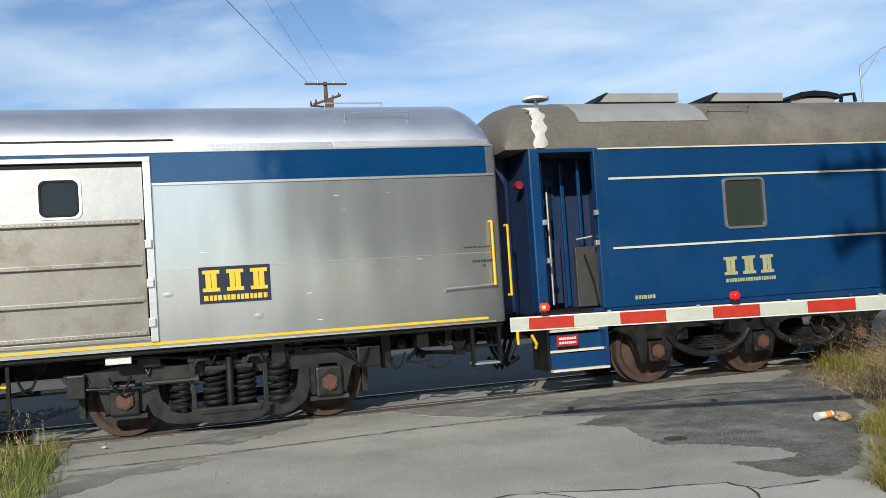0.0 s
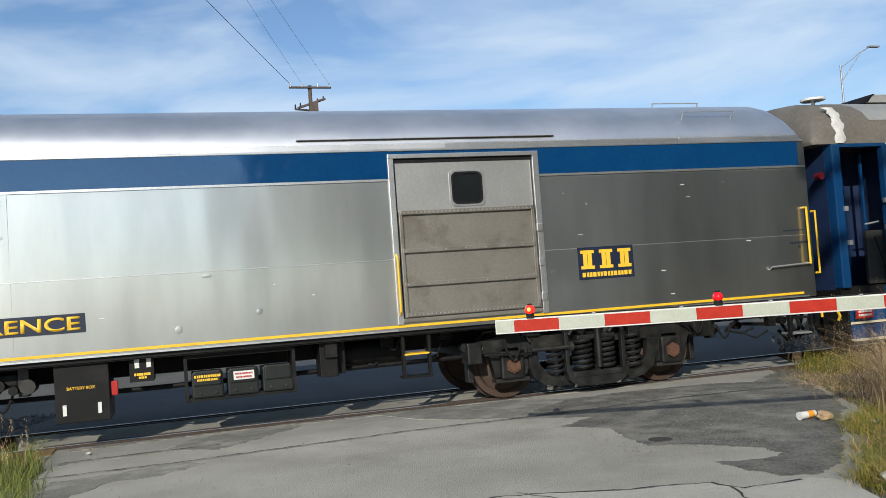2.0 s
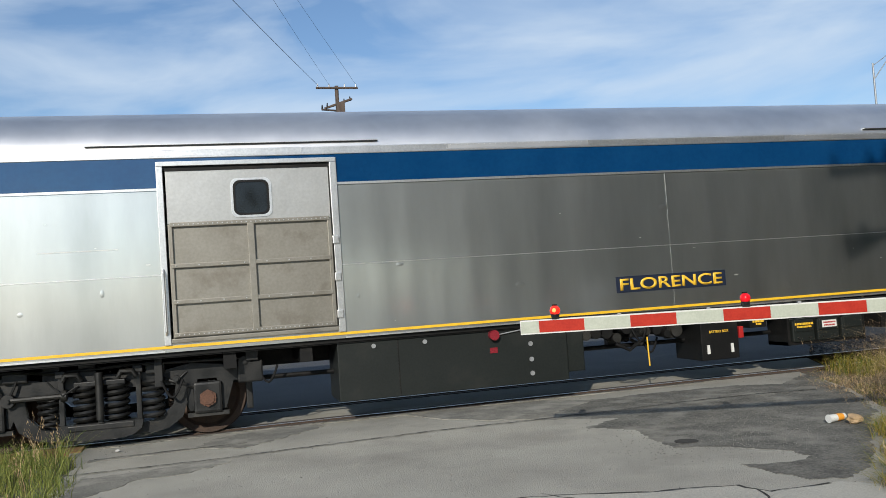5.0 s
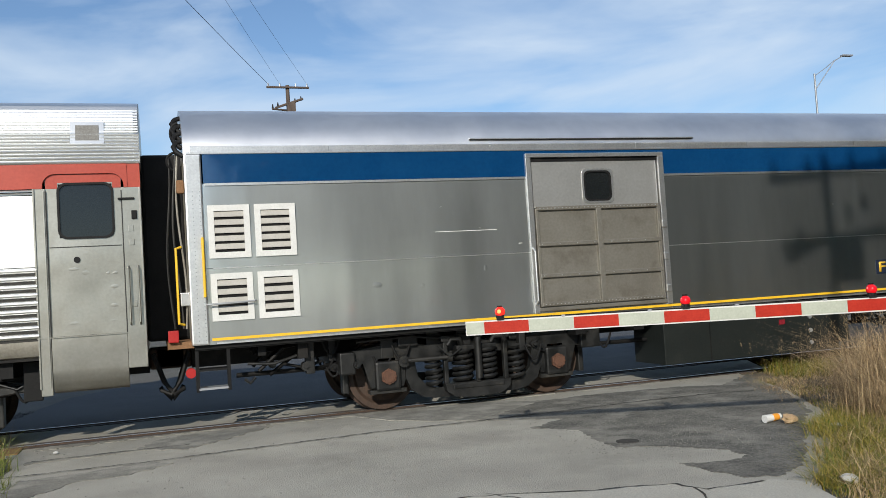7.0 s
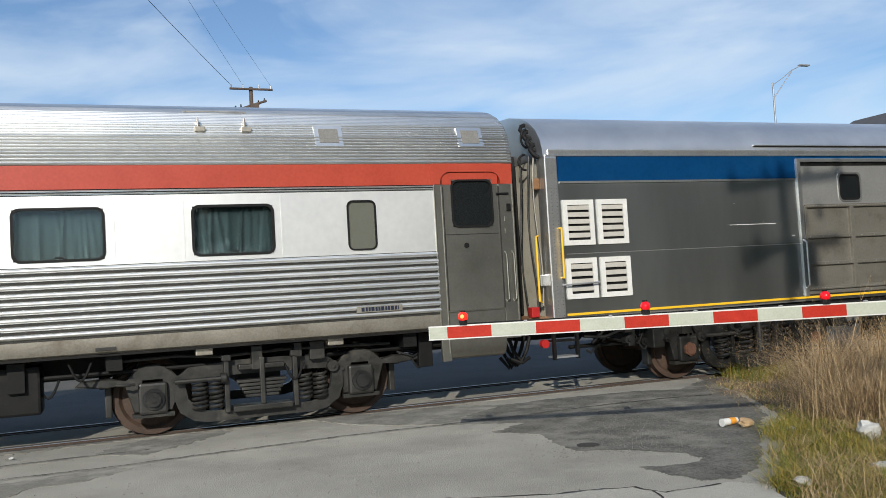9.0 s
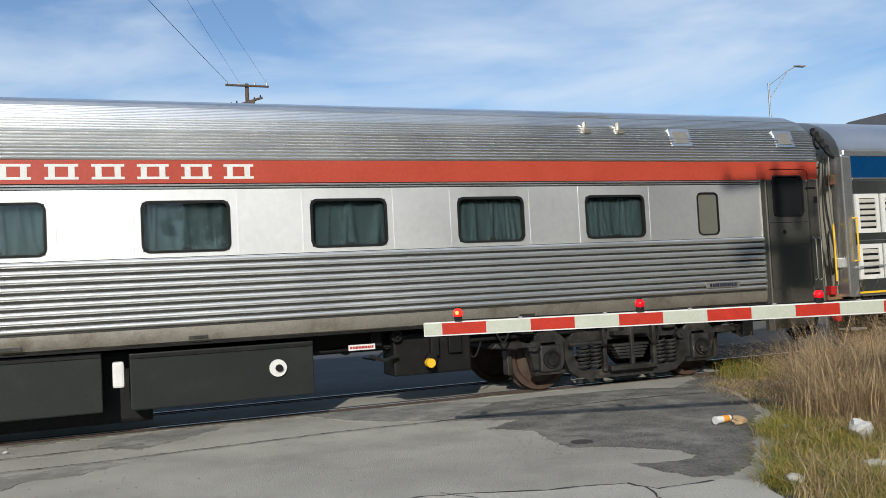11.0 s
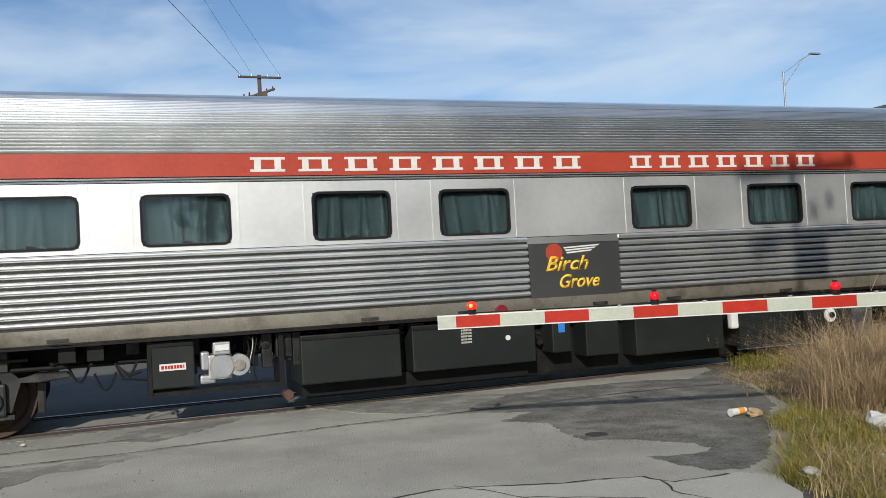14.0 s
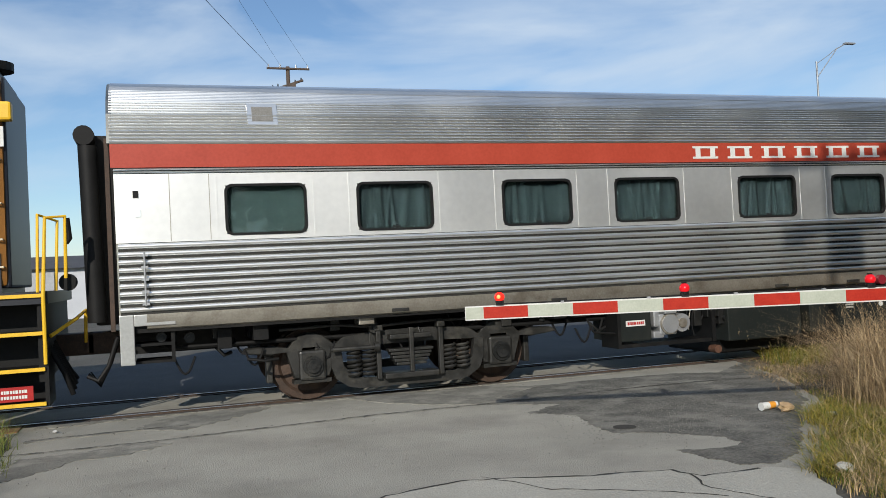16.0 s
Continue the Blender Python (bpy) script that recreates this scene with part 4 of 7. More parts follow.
    part("belt_moulding", boxes((A + 0.2, d2[0], -1.532, -1.50, 2.925, 2.953), (d2[1], d1[0], -1.532, -1.50, 2.925, 2.953), (d1[1], B, -1.532, -1.50, 2.925, 2.953)), ALU_TRIM, car)
    for a, b in ((A + 0.25, d2[0]), (d2[1], d1[0]), (d1[1], B - 0.1)):
        part("lap_seam", boxes((a, b, -1.5245, -1.515, 1.938, 1.948)), ALU_TRIM, car)
        part("sill_strip", boxes((a, b, -1.5245, -1.515, 1.052, 1.070)), ALU_TRIM, car)
    part("lap_seam", boxes((-6.885, -6.83, -1.5235, -1.515, 1.13, 2.92)), ALU, car)
    rnd = random.Random(77)
    part("scratch", boxes((-14.75, -13.9, -1.5235, -1.519, 2.262, 2.270)), WHITE, car, "long pale scratch")
    for k in range(26):
        u, z, w = rnd.uniform(A + 1.4, B - 0.5), rnd.choice((rnd.uniform(2.0, 2.75), rnd.uniform(1.2, 1.9))), rnd.uniform(0.01, 0.07)
        if d1[0] - 0.1 < u < d1[1] + 0.1 or d2[0] - 0.1 < u < d2[1] + 0.1 or (-7.9 < u < -6.0 and z < 1.7) or (-0.1 < u < 0.9 and z < 2.0):
            continue
        part("scratch", boxes((u, u + w, -1.5235, -1.519, z, z + rnd.uniform(0.004, 0.012))), WHITE, car)
    bm = bmesh.new()
    for a, b in ((A + 0.25, d2[0]), (d2[1], d1[0]), (d1[1], B - 0.1)):
        x = a
        while x < b:
            for z in (1.965, 1.925, 1.075, 2.90):
                box(bm, x, x + 0.009, -1.5225, -1.515, z, z + 0.009)
            x += 0.06
    for u in (-6.90, -6.84, -17.72, -17.64):
        for k in range(36):
            box(bm, u, u + 0.009, -1.5485 if u < -17 else -1.5225, -1.515, 1.1 + k * 0.05, 1.109 + k * 0.05)
    tagged(part("riveting", bm, ALU, car), kind="stuff")
    # dents, as shallow bulges
    rnd = random.Random(21)
    bm = bmesh.new()
    for _ in range(46):
        u, z = rnd.uniform(A + 1.4, B - 0.4), rnd.choice((rnd.uniform(1.2, 1.8), rnd.uniform(1.2, 2.6)))
        if d1[0] - 0.1 < u < d1[1] + 0.1 or d2[0] - 0.1 < u < d2[1] + 0.1 or (-7.9 < u < -6.0 and z < 1.7):
            continue
        r = rnd.uniform(0.015, 0.055)
        bmesh.ops.create_icosphere(bm, subdivisions=2, radius=r, matrix=Matrix.Translation((u, -1.5195, z)) @ Matrix.Diagonal((rnd.uniform(0.5, 1.7), 0.055, rnd.uniform(0.4, 1.2), 1)))
    tagged(part("dented_relief", bm, ALU, car, smooth=True), kind="stuff")
    # doors
    for (a, b, c, d), split in ((d1, False), (d2, True)):
        door = part("sliding_door", boxes((a + 0.10, b - 0.10, -1.505, -1.47, c + 0.05, 2.52)), ALU_DOOR, car, "grey-brown sliding freight door")
        side_band(door, a + 0.10, b - 0.10, 2.53, d - 0.05, [((a + b) / 2 - 0.18, (a + b) / 2 + 0.22, 2.60, 3.02)], ALU_DOOR_TOP, -1.505, -1.47, "upper_sheet")
        u = (a + b) / 2 + 0.02
        car_win = ring(bmesh.new(), rounded(u - 0.24, u + 0.24, 2.575, 3.045, 0.08), rounded(u - 0.21, u + 0.21, 2.60, 3.02, 0.08), -1.515, -1.48)
        part("window_frame", car_win, ALU_TRIM, door)
        part("window_seal", ring(bmesh.new(), rounded(u - 0.215, u + 0.215, 2.595, 3.025, 0.08), rounded(u - 0.185, u + 0.185, 2.625, 2.995, 0.07), -1.512, -1.48), RUBBER, door)
        part("pane", plate(rounded(u - 0.2, u + 0.2, 2.61, 3.01, 0.07), -1.498, -1.49), DARK_GLASS, door)
        for z in (1.24, 1.62, 2.04, 2.52):
            part("rib", boxes((a + 0.12, b - 0.12, -1.545, -1.50, z - 0.026, z + 0.026), bevel=0.008), ALU_DOOR, door)
            bm = bmesh.new()
            x = a + 0.16
            while x < b - 0.14:
                box(bm, x, x + 0.014, -1.551, -1.542, z - 0.007, z + 0.007)
                x += 0.055 if z in (1.24, 2.52) else 0.26
            tagged(part("rib_riveting", bm, ALU_DOOR_TOP, door), kind="stuff")
        for u0 in (a + 0.10, b - 0.15):
            part("door_stile", boxes((u0, u0 + 0.05, -1.538, -1.50, c + 0.06, 2.52), bevel=0.008), ALU_DOOR, door)
        if split:
            part("centre_post", boxes((u - 0.07, u + 0.01, -1.55, -1.50, c + 0.08, 2.5), bevel=0.006), ALU_DOOR, door)
        part("door_frame", boxes((a, b, -1.55, -1.48, d - 0.035, d + 0.02), bevel=0.006), ALU_TRIM, car, "bright aluminium door surround")
        # black strip painted in for the shadow under the door head
        part("door_head_shadow_strip", boxes((a + 0.05, b - 0.05, -1.512, -1.475, d - 0.09, d - 0.04)), BLACK, car)
        part("door_frame", boxes((a, a + 0.075, -1.55, -1.47, c - 0.02, d - 0.036), bevel=0.006), ALU_TRIM if split else ALU_TRIM, car)
        part("door_frame", boxes((b - 0.085, b, -1.55, -1.47, c - 0.02, d - 0.036), bevel=0.006), ALU_TRIM, car)
        part("door_sill", boxes((a + 0.075, b - 0.085, -1.55, -1.47, c, c + 0.05), bevel=0.008), ALU_DOOR, car, "worn brown door sill")
        for z in (1.30, 1.75, 2.2):
            part("door_hinge_block", boxes((b - 0.10, b - 0.02, -1.575, -1.54, z, z + 0.10), bevel=0.01), ALU_TRIM, car)
        grab(car, [(a + 0.03, -1.55, 1.25), (a + 0.03, -1.61, 1.30), (a + 0.03, -1.61, 1.95), (a + 0.03, -1.55, 2.0)], 0.014, YELLOW if not split else ALU_TRIM)
    # louvres at the generator end
    for u0 in (-17.555, -17.01):
        for z0, z1 in ((2.06, 2.69), (1.32, 1.88)):
            lo = part("louvre", ring(bmesh.new(), [(u0, z0), (u0 + 0.485, z0), (u0 + 0.485, z1), (u0, z1)], [(u0 + 0.07, z0 + 0.07), (u0 + 0.415, z0 + 0.07), (u0 + 0.415, z1 - 0.07), (u0 + 0.07, z1 - 0.07)], -1.545, -1.515), WHITE, car, "white-framed ventilation louvre")
            part("louvre_back", boxes((u0 + 0.06, u0 + 0.425, -1.5255, -1.519, z0 + 0.06, z1 - 0.06)), BLACK, lo)
            n = 5 if z1 - z0 > 0.6 else 4
            for k in range(n):
                zz = z0 + 0.09 + k * (z1 - z0 - 0.15) / n
                bm = prism(bmesh.new(), [(-1.527, zz + 0.080), (-1.547, zz + 0.026), (-1.547, zz + 0.014), (-1.527, zz + 0.068)], u0 + 0.07, u0 + 0.415)
                part("slat", bm, LOUVRE, lo)
    grab(car, [(-17.63, -1.545, 1.62), (-17.63, -1.61, 1.62), (-17.63, -1.61, 2.30), (-17.63, -1.545, 2.30)])
    part("handhold", rods([(-17.61, -1.54, 1.52), (-17.60, -1.60, 1.52), (-17.07, -1.60, 1.535), (-17.05, -1.54, 1.54)], 0.012), GALV, car)
    # emblem panel and car name
    sign = part("emblem_panel", boxes((0.01, 0.83, -1.526, -1.518, 1.52, 1.95)), NAVY, car, "navy panel with a gold railway emblem")
    plain_letters(sign, 0.05, 0.87, 1.66, 1.91, 3, GOLD, -1.5265, 0.30)
    bars(sign, "small_lettering", [(0.06, 0.79, 1.555, 1.615)], -1.5265, GOLD)
    name = part("name_board", boxes((-7.725, -6.085, -1.526, -1.518, 1.345, 1.56)), NAVY, car, "navy name board reading FLORENCE in gold")
    part("name_lettering", lettering("FLORENCE", -7.67, 1.375, -1.527, 0.155, 1.53), GOLD, name)
    bars(car, "stencil", [(3.25, 3.60, 2.005, 2.025)], -1.5215, NAVY, "small dark stencilled lettering")
    bars(car, "stencil", [(3.36, 3.66, 1.82, 1.85), (3.49, 3.53, 1.76, 1.79)], -1.5215, NAVY)
    grab(car, [(3.62, -1.52, 1.53), (3.62, -1.60, 1.53), (3.62, -1.60, 2.33), (3.62, -1.52, 2.33)], 0.018)
    grab(car, [(3.86, -1.40, 1.38), (3.88, -1.46, 1.38), (3.88, -1.46, 2.28), (3.86, -1.40, 2.28)], 0.018)
    part("handhold", rods([(2.98, -1.52, 1.47), (2.98, -1.58, 1.51), (3.62, -1.58, 1.53)], 0.012), GALV, car)
    part("roof_handrail", rods([(1.87, -1.34, 3.68), (1.87, -1.40, 3.78), (2.67, -1.40, 3.78), (2.67, -1.34, 3.68)], 0.012), GALV, roof)
    part("roof_handrail", rods([(1.70, -0.86, 3.92), (1.70, -0.88, 4.01), (2.45, -0.88, 4.01), (2.45, -0.86, 3.92)], 0.012), GALV, roof)
    # underframe
    part("centre_sill", boxes((A, B, -0.35, 0.35, 0.72, 1.0)), BLACK, car)
    part("side_sill", boxes((A, B, -1.45, -1.38, 0.985, 1.048)), BLACK, car)
    skirt = part("equipment_skirt", boxes((-11.45, -8.44, -1.42, -0.6, 0.27, 1.0), bevel=0.01), BOX_GREEN, car, "deep dark green equipment skirt")
    part("skirt_seam", boxes((-10.70, -10.685, -1.424, -1.42, 0.28, 0.98)), BLACK, skirt)
    for u, z in ((-8.95, 0.78), (-8.95, 0.58), (-8.95, 0.40)):
        part("latch", disc(bmesh.new(), u, -1.44, -1.41, z, 0.03, 12), GALV, skirt)
    part("skirt_end_box", boxes((-8.43, -8.18, -1.36, -0.8, 0.36, 0.88), bevel=0.015), BOX_GREEN, skirt)
    for u in (-11.0, -10.35):
        part("latch", disc(bmesh.new(), u, -1.44, -1.41, 0.92, 0.028, 12), GALV, skirt)
    part("lamp_cable", rods([(-9.38, -1.44, 0.93), (-9.1, -1.445, 0.965), (-8.8, -1.44, 0.985)], 0.008), GALV, skirt)
    part("red_notice", boxes((-9.50, -9.40, -1.428, -1.42, 0.70, 0.77)), LENS_OFF, skirt)
    part("marker_lamp", disc(bmesh.new(), -9.45, -1.50, -1.41, 0.93, 0.065, 18), LENS_OFF, skirt, "round red marker lamp", smooth=True)
    bb = part("battery_box", boxes((-6.46, -5.88, -1.40, -0.7, 0.33, 1.0), bevel=0.01), BLACK, car, "black battery box with yellow lettering")
    part("box_lettering", lettering("BATTERY BOX", -6.33, 0.70, -1.401, 0.035, 0.30, 0.002), GOLD, bb)
    for u in (-6.36, -5.99):
        part("latch", boxes((u - 0.02, u + 0.02, -1.415, -1.40, 0.42, 0.54)), WHITE, bb)
    part("water_box", boxes((-5.66, -5.39, -1.36, -0.9, 0.72, 1.0)), BLACK, car)
    for u in (-5.60, -5.47):
        part("sight_glass", boxes((u, u + 0.05, -1.37, -1.358, 0.88, 0.99)), WHITE, car)
    bars(car, "box_lettering", [(-5.61, -5.43, 0.79, 0.82), (-5.56, -5.47, 0.755, 0.78)], -1.361, GOLD)
    part("red_valve", boxes((-5.86, -5.79, -1.40, -1.33, 0.60, 0.76), bevel=0.01), RED_SIGN, car)
    rack = part("equipment_rack", boxes((-5.06, -3.76, -1.36, -0.8, 0.93, 0.985), (-5.06, -5.02, -1.36, -0.9, 0.42, 0.93), (-3.80, -3.76, -1.36, -0.9, 0.42, 0.93), (-5.06, -3.76, -1.34, -0.9, 0.42, 0.47)), BLACK, car)
    for u in (-4.98, -4.57, -4.16):
        q = part("equipment_box", boxes((u, u + 0.36, -1.37, -0.95, 0.46, 0.76), (u + 0.02, u + 0.34, -1.385, -1.3, 0.60, 0.78), bevel=0.02), BOX_GREEN, rack)
        for v in (u + 0.09, u + 0.27):
            part("bolt", disc(bmesh.new(), v, -1.392, -1.365, 0.52, 0.016, 10), TRUCK_GREY, q)
    part("notice", boxes((-4.50, -4.26, -1.392, -1.384, 0.64, 0.74)), WHITE, rack, "white notice with red lettering")
    bars(rack, "notice_lettering", [(-4.48, -4.28, 0.70, 0.72), (-4.47, -4.29, 0.66, 0.68)], -1.3925, RED_SIGN)
    bars(rack, "box_lettering", [(-4.95, -4.65, 0.70, 0.73), (-4.92, -4.68, 0.66, 0.685)], -1.386, GOLD)
    part("hanger_bracket", boxes((-3.46, -3.24, -1.35, -1.0, 0.56, 1.0), bevel=0.01), BLACK, car)
    part("air_reservoir", rods([(-3.1, -0.8, 0.78), (-2.3, -0.8, 0.78)], 0.16, 16), BLACK, car, smooth=True)
    lad = part("side_step", boxes((-2.44, -2.40, -1.42, -1.36, 0.45, 1.0), (-2.10, -2.06, -1.42, -1.36, 0.45, 1.0), (-2.44, -2.06, -1.44, -1.2, 0.45, 0.475)), BLACK, car)
    part("tread", boxes((-2.41, -2.09, -1.44, -1.25, 0.74, 0.76)), YELLOW, lad)
    for u in (A + 0.0, B - 0.42):
        st = part("end_step", boxes((u, u + 0.04, -1.44, -1.38, 0.5, 1.05)), BLACK, car)
        part("step_rail", boxes((u + 0.36, u + 0.40, -1.44, -1.38, 0.5, 1.05)), BLACK, st)
        for z in (0.52, 0.74):
            part("tread", boxes((u + 0.03, u + 0.37, -1.44, -1.2, z, z + 0.025)), GALV if z < 0.6 else BLACK, st)
    valve = part("brake_valve", boxes((-7.45, -7.2, -1.25, -1.0, 0.72, 0.9), (-7.1, -6.85, -1.2, -1.0, 0.78, 0.92), bevel=0.03), BLACK, car)
    rnd = random.Random(5)
    for k in range(10):
        u = -8.1 + k * 0.15
        part("valve_body", disc(bmesh.new(), u, -1.28, -1.0, 0.74 + 0.12 * rnd.random(), 0.04 + 0.05 * rnd.random(), 12), BLACK if k % 3 else TRUCK_GREY, valve)
    part("lever_lettering", lettering("RELEASE LEVER", -7.6, 0.992, -1.4505, 0.034, 0.48, 0.002), WHITE, valve)
    part("release_rod", rods([(-7.22, -1.3, 0.72), (-7.22, -1.32, 0.33)], 0.01), YELLOW, car)
    part("air_pipe", rods([(A + 0.5, -0.95, 0.62), (-12.0, -0.95, 0.62), (-6.0, -0.95, 0.60), (B - 3.0, -0.95, 0.62)], 0.03), BLACK, car)
    for u in (-12.8, -11.9, -3.4, 2.6):
        part("cross_bearer", boxes((u, u + 0.15, -1.40, 1.40, 0.80, 1.0)), BLACK, car)
    for k in range(12):
        u = rnd.uniform(1.9, 3.2) if k % 2 else rnd.uniform(-17.2, -16.2)
        part("brake_rigging", rods([(u, -rnd.uniform(0.8, 1.2), rnd.uniform(0.6, 0.95)), (u + rnd.uniform(-0.6, 0.6), -rnd.uniform(0.8, 1.2), rnd.uniform(0.55, 0.95))], 0.025), BLACK, car)
    clutter(car, 2.2, 3.6, 16, 71)
    clutter(car, -17.2, -16.0, 14, 72)
    clutter(car, -1.6, 2.0, 22, 73, TRUCK)
    clutter(car, -16.0, -12.4, 20, 74, TRUCK)
    clutter(car, -8.3, -6.6, 18, 75)
    clutter(car, -3.4, -1.6, 8, 76)
    part("number_plate", boxes((-1.06, -0.78, -1.42, -1.36, 0.90, 1.02), bevel=0.005), WHITE, car, "small white plate under the door")
    for y, u, m in ((-1.25, A - 0.14, TRUCK_GREY), (-1.12, A - 0.22, TRUCK), (-1.35, A - 0.09, ALU_DOOR)):
        part("end_conduit", rods([(u + 0.035 * math.sin(k * 0.42 + y * 9), y, 1.25 + 0.15 * k) for k in range(15)], 0.013), m, car, smooth=True)
    part("cable_loop", rods([(A - 0.06 - 0.09 * math.sin(k * 0.32), -1.12, 3.62 + 0.13 * math.cos(k * 0.32)) for k in range(11)], 0.018), RUBBER, car, smooth=True)
    part("cable_loop", rods([(A - 0.10 - 0.11 * math.sin(k * 0.32), -1.12, 3.28 + 0.11 * math.cos(k * 0.32)) for k in range(11)], 0.016), RUBBER, car, smooth=True)
    for k in range(4):
        z = 3.30 + 0.11 * k
        part("end_hose", rods([(A - 0.03, -1.40 + 0.09 * k, z), (A - 0.10, -1.38 + 0.09 * k, z + 0.05), (A - 0.13, -1.34 + 0.09 * k, z + 0.12), (A - 0.09, -1.30 + 0.09 * k, z + 0.18), (A - 0.03, -1.28 + 0.09 * k, z + 0.20)], 0.030, 10), RUBBER, car, smooth=True)
    part("lamp_bracket", boxes((A - 0.12, A - 0.03, -1.38, -1.28, 2.86, 3.02), bevel=0.02), RUST_PLATE, car)
    part("jumper_box", boxes((A - 0.13, A - 0.02, -1.42, -1.30, 1.52, 1.68), bevel=0.012), ALU_DOOR_TOP, car)
    grab(car, [(A - 0.10, -1.36, 1.3), (A - 0.16, -1.42, 1.32), (A - 0.16, -1.42, 2.2), (A - 0.10, -1.36, 2.22)], 0.016)
    part("end_beam", boxes((A - 0.30, A, -1.35, 1.35, 1.02, 1.10)), RUST_PLATE, car)
    part("junction_box", boxes((A - 0.29, A - 0.17, -1.42, -1.30, 1.10, 1.24), bevel=0.012), RED_SIGN, car, "small red junction box")
    part("end_lamp", disc(bmesh.new(), A - 0.05, -1.30, -1.22, 0.72, 0.06, 16), RED_SIGN, car, smooth=True)
    bogie_four(car, -0.889, 1.504, TRUCK, RUST_HUB)
    bogie_four(car, -15.39, -13.0, TRUCK, RUST_HUB)
    coupler(car, A, -1)
    coupler(car, B, 1)
    return car


def coupler(car, u, s):
    """Drawgear, air hoses and the folding gangway at a car's end."""
    part("coupler", boxes((min(u, u + s * 0.45), max(u, u + s * 0.45), -0.16, 0.16, 0.72, 1.0), bevel=0.03), RUST, car)
    part("gangway_bellows", boxes((min(u, u + s * 0.30), max(u, u + s * 0.30), -0.62, 0.62, 1.1, 3.45), bevel=0.04), RUBBER, car, "black rubber gangway bellows")
    for k, y in enumerate((-0.9, -0.72, -0.5)):
        pts = [(u + s * 0.05, y, 0.95), (u + s * 0.16, y, 0.62), (u + s * 0.28, y - 0.03, 0.46 - 0.05 * k), (u + s * 0.40, y, 0.52)]
        part("air_hose", rods(pts, 0.028), RUBBER, car, smooth=True)


# ---- sleeping car ----
S_ROOF = [(-1.52, 3.205), (-1.505, 3.37), (-1.45, 3.56), (-1.33, 3.74), (-1.12, 3.90), (-0.86, 4.02), (-0.5, 4.115), (0.0, 4.155)]
S_WINDOWS = [(-42.18, -41.21), (-40.58, -39.59), (-38.63, -37.62), (-36.96, -35.94), (-34.95, -33.94), (-33.28, -32.28), (-30.39, -29.39), (-28.38, -27.37), (-26.39, -25.40), (-24.42, -23.45), (-22.49, -21.52)]


def fluted(u0, u1, z0, z1, count, y=-1.508, depth=0.042):
    """A panel of rounded horizontal flutes."""
    pitch = (z1 - z0) / count
    prof = []
    for k in range(count):
        z = z0 + k * pitch
        prof += [(y, z), (y, z + pitch * 0.30)]
        for j in range(7):
            a = math.pi * (j + 0.5) / 7
            prof.append((y - depth * math.sin(a), z + pitch * (0.31 + 0.68 * (1 - math.cos(a)) / 2)))
    prof += [(y, z1), (y + 0.05, z1), (y + 0.05, z0)]
    return prism(bmesh.new(), prof, u0, u1)


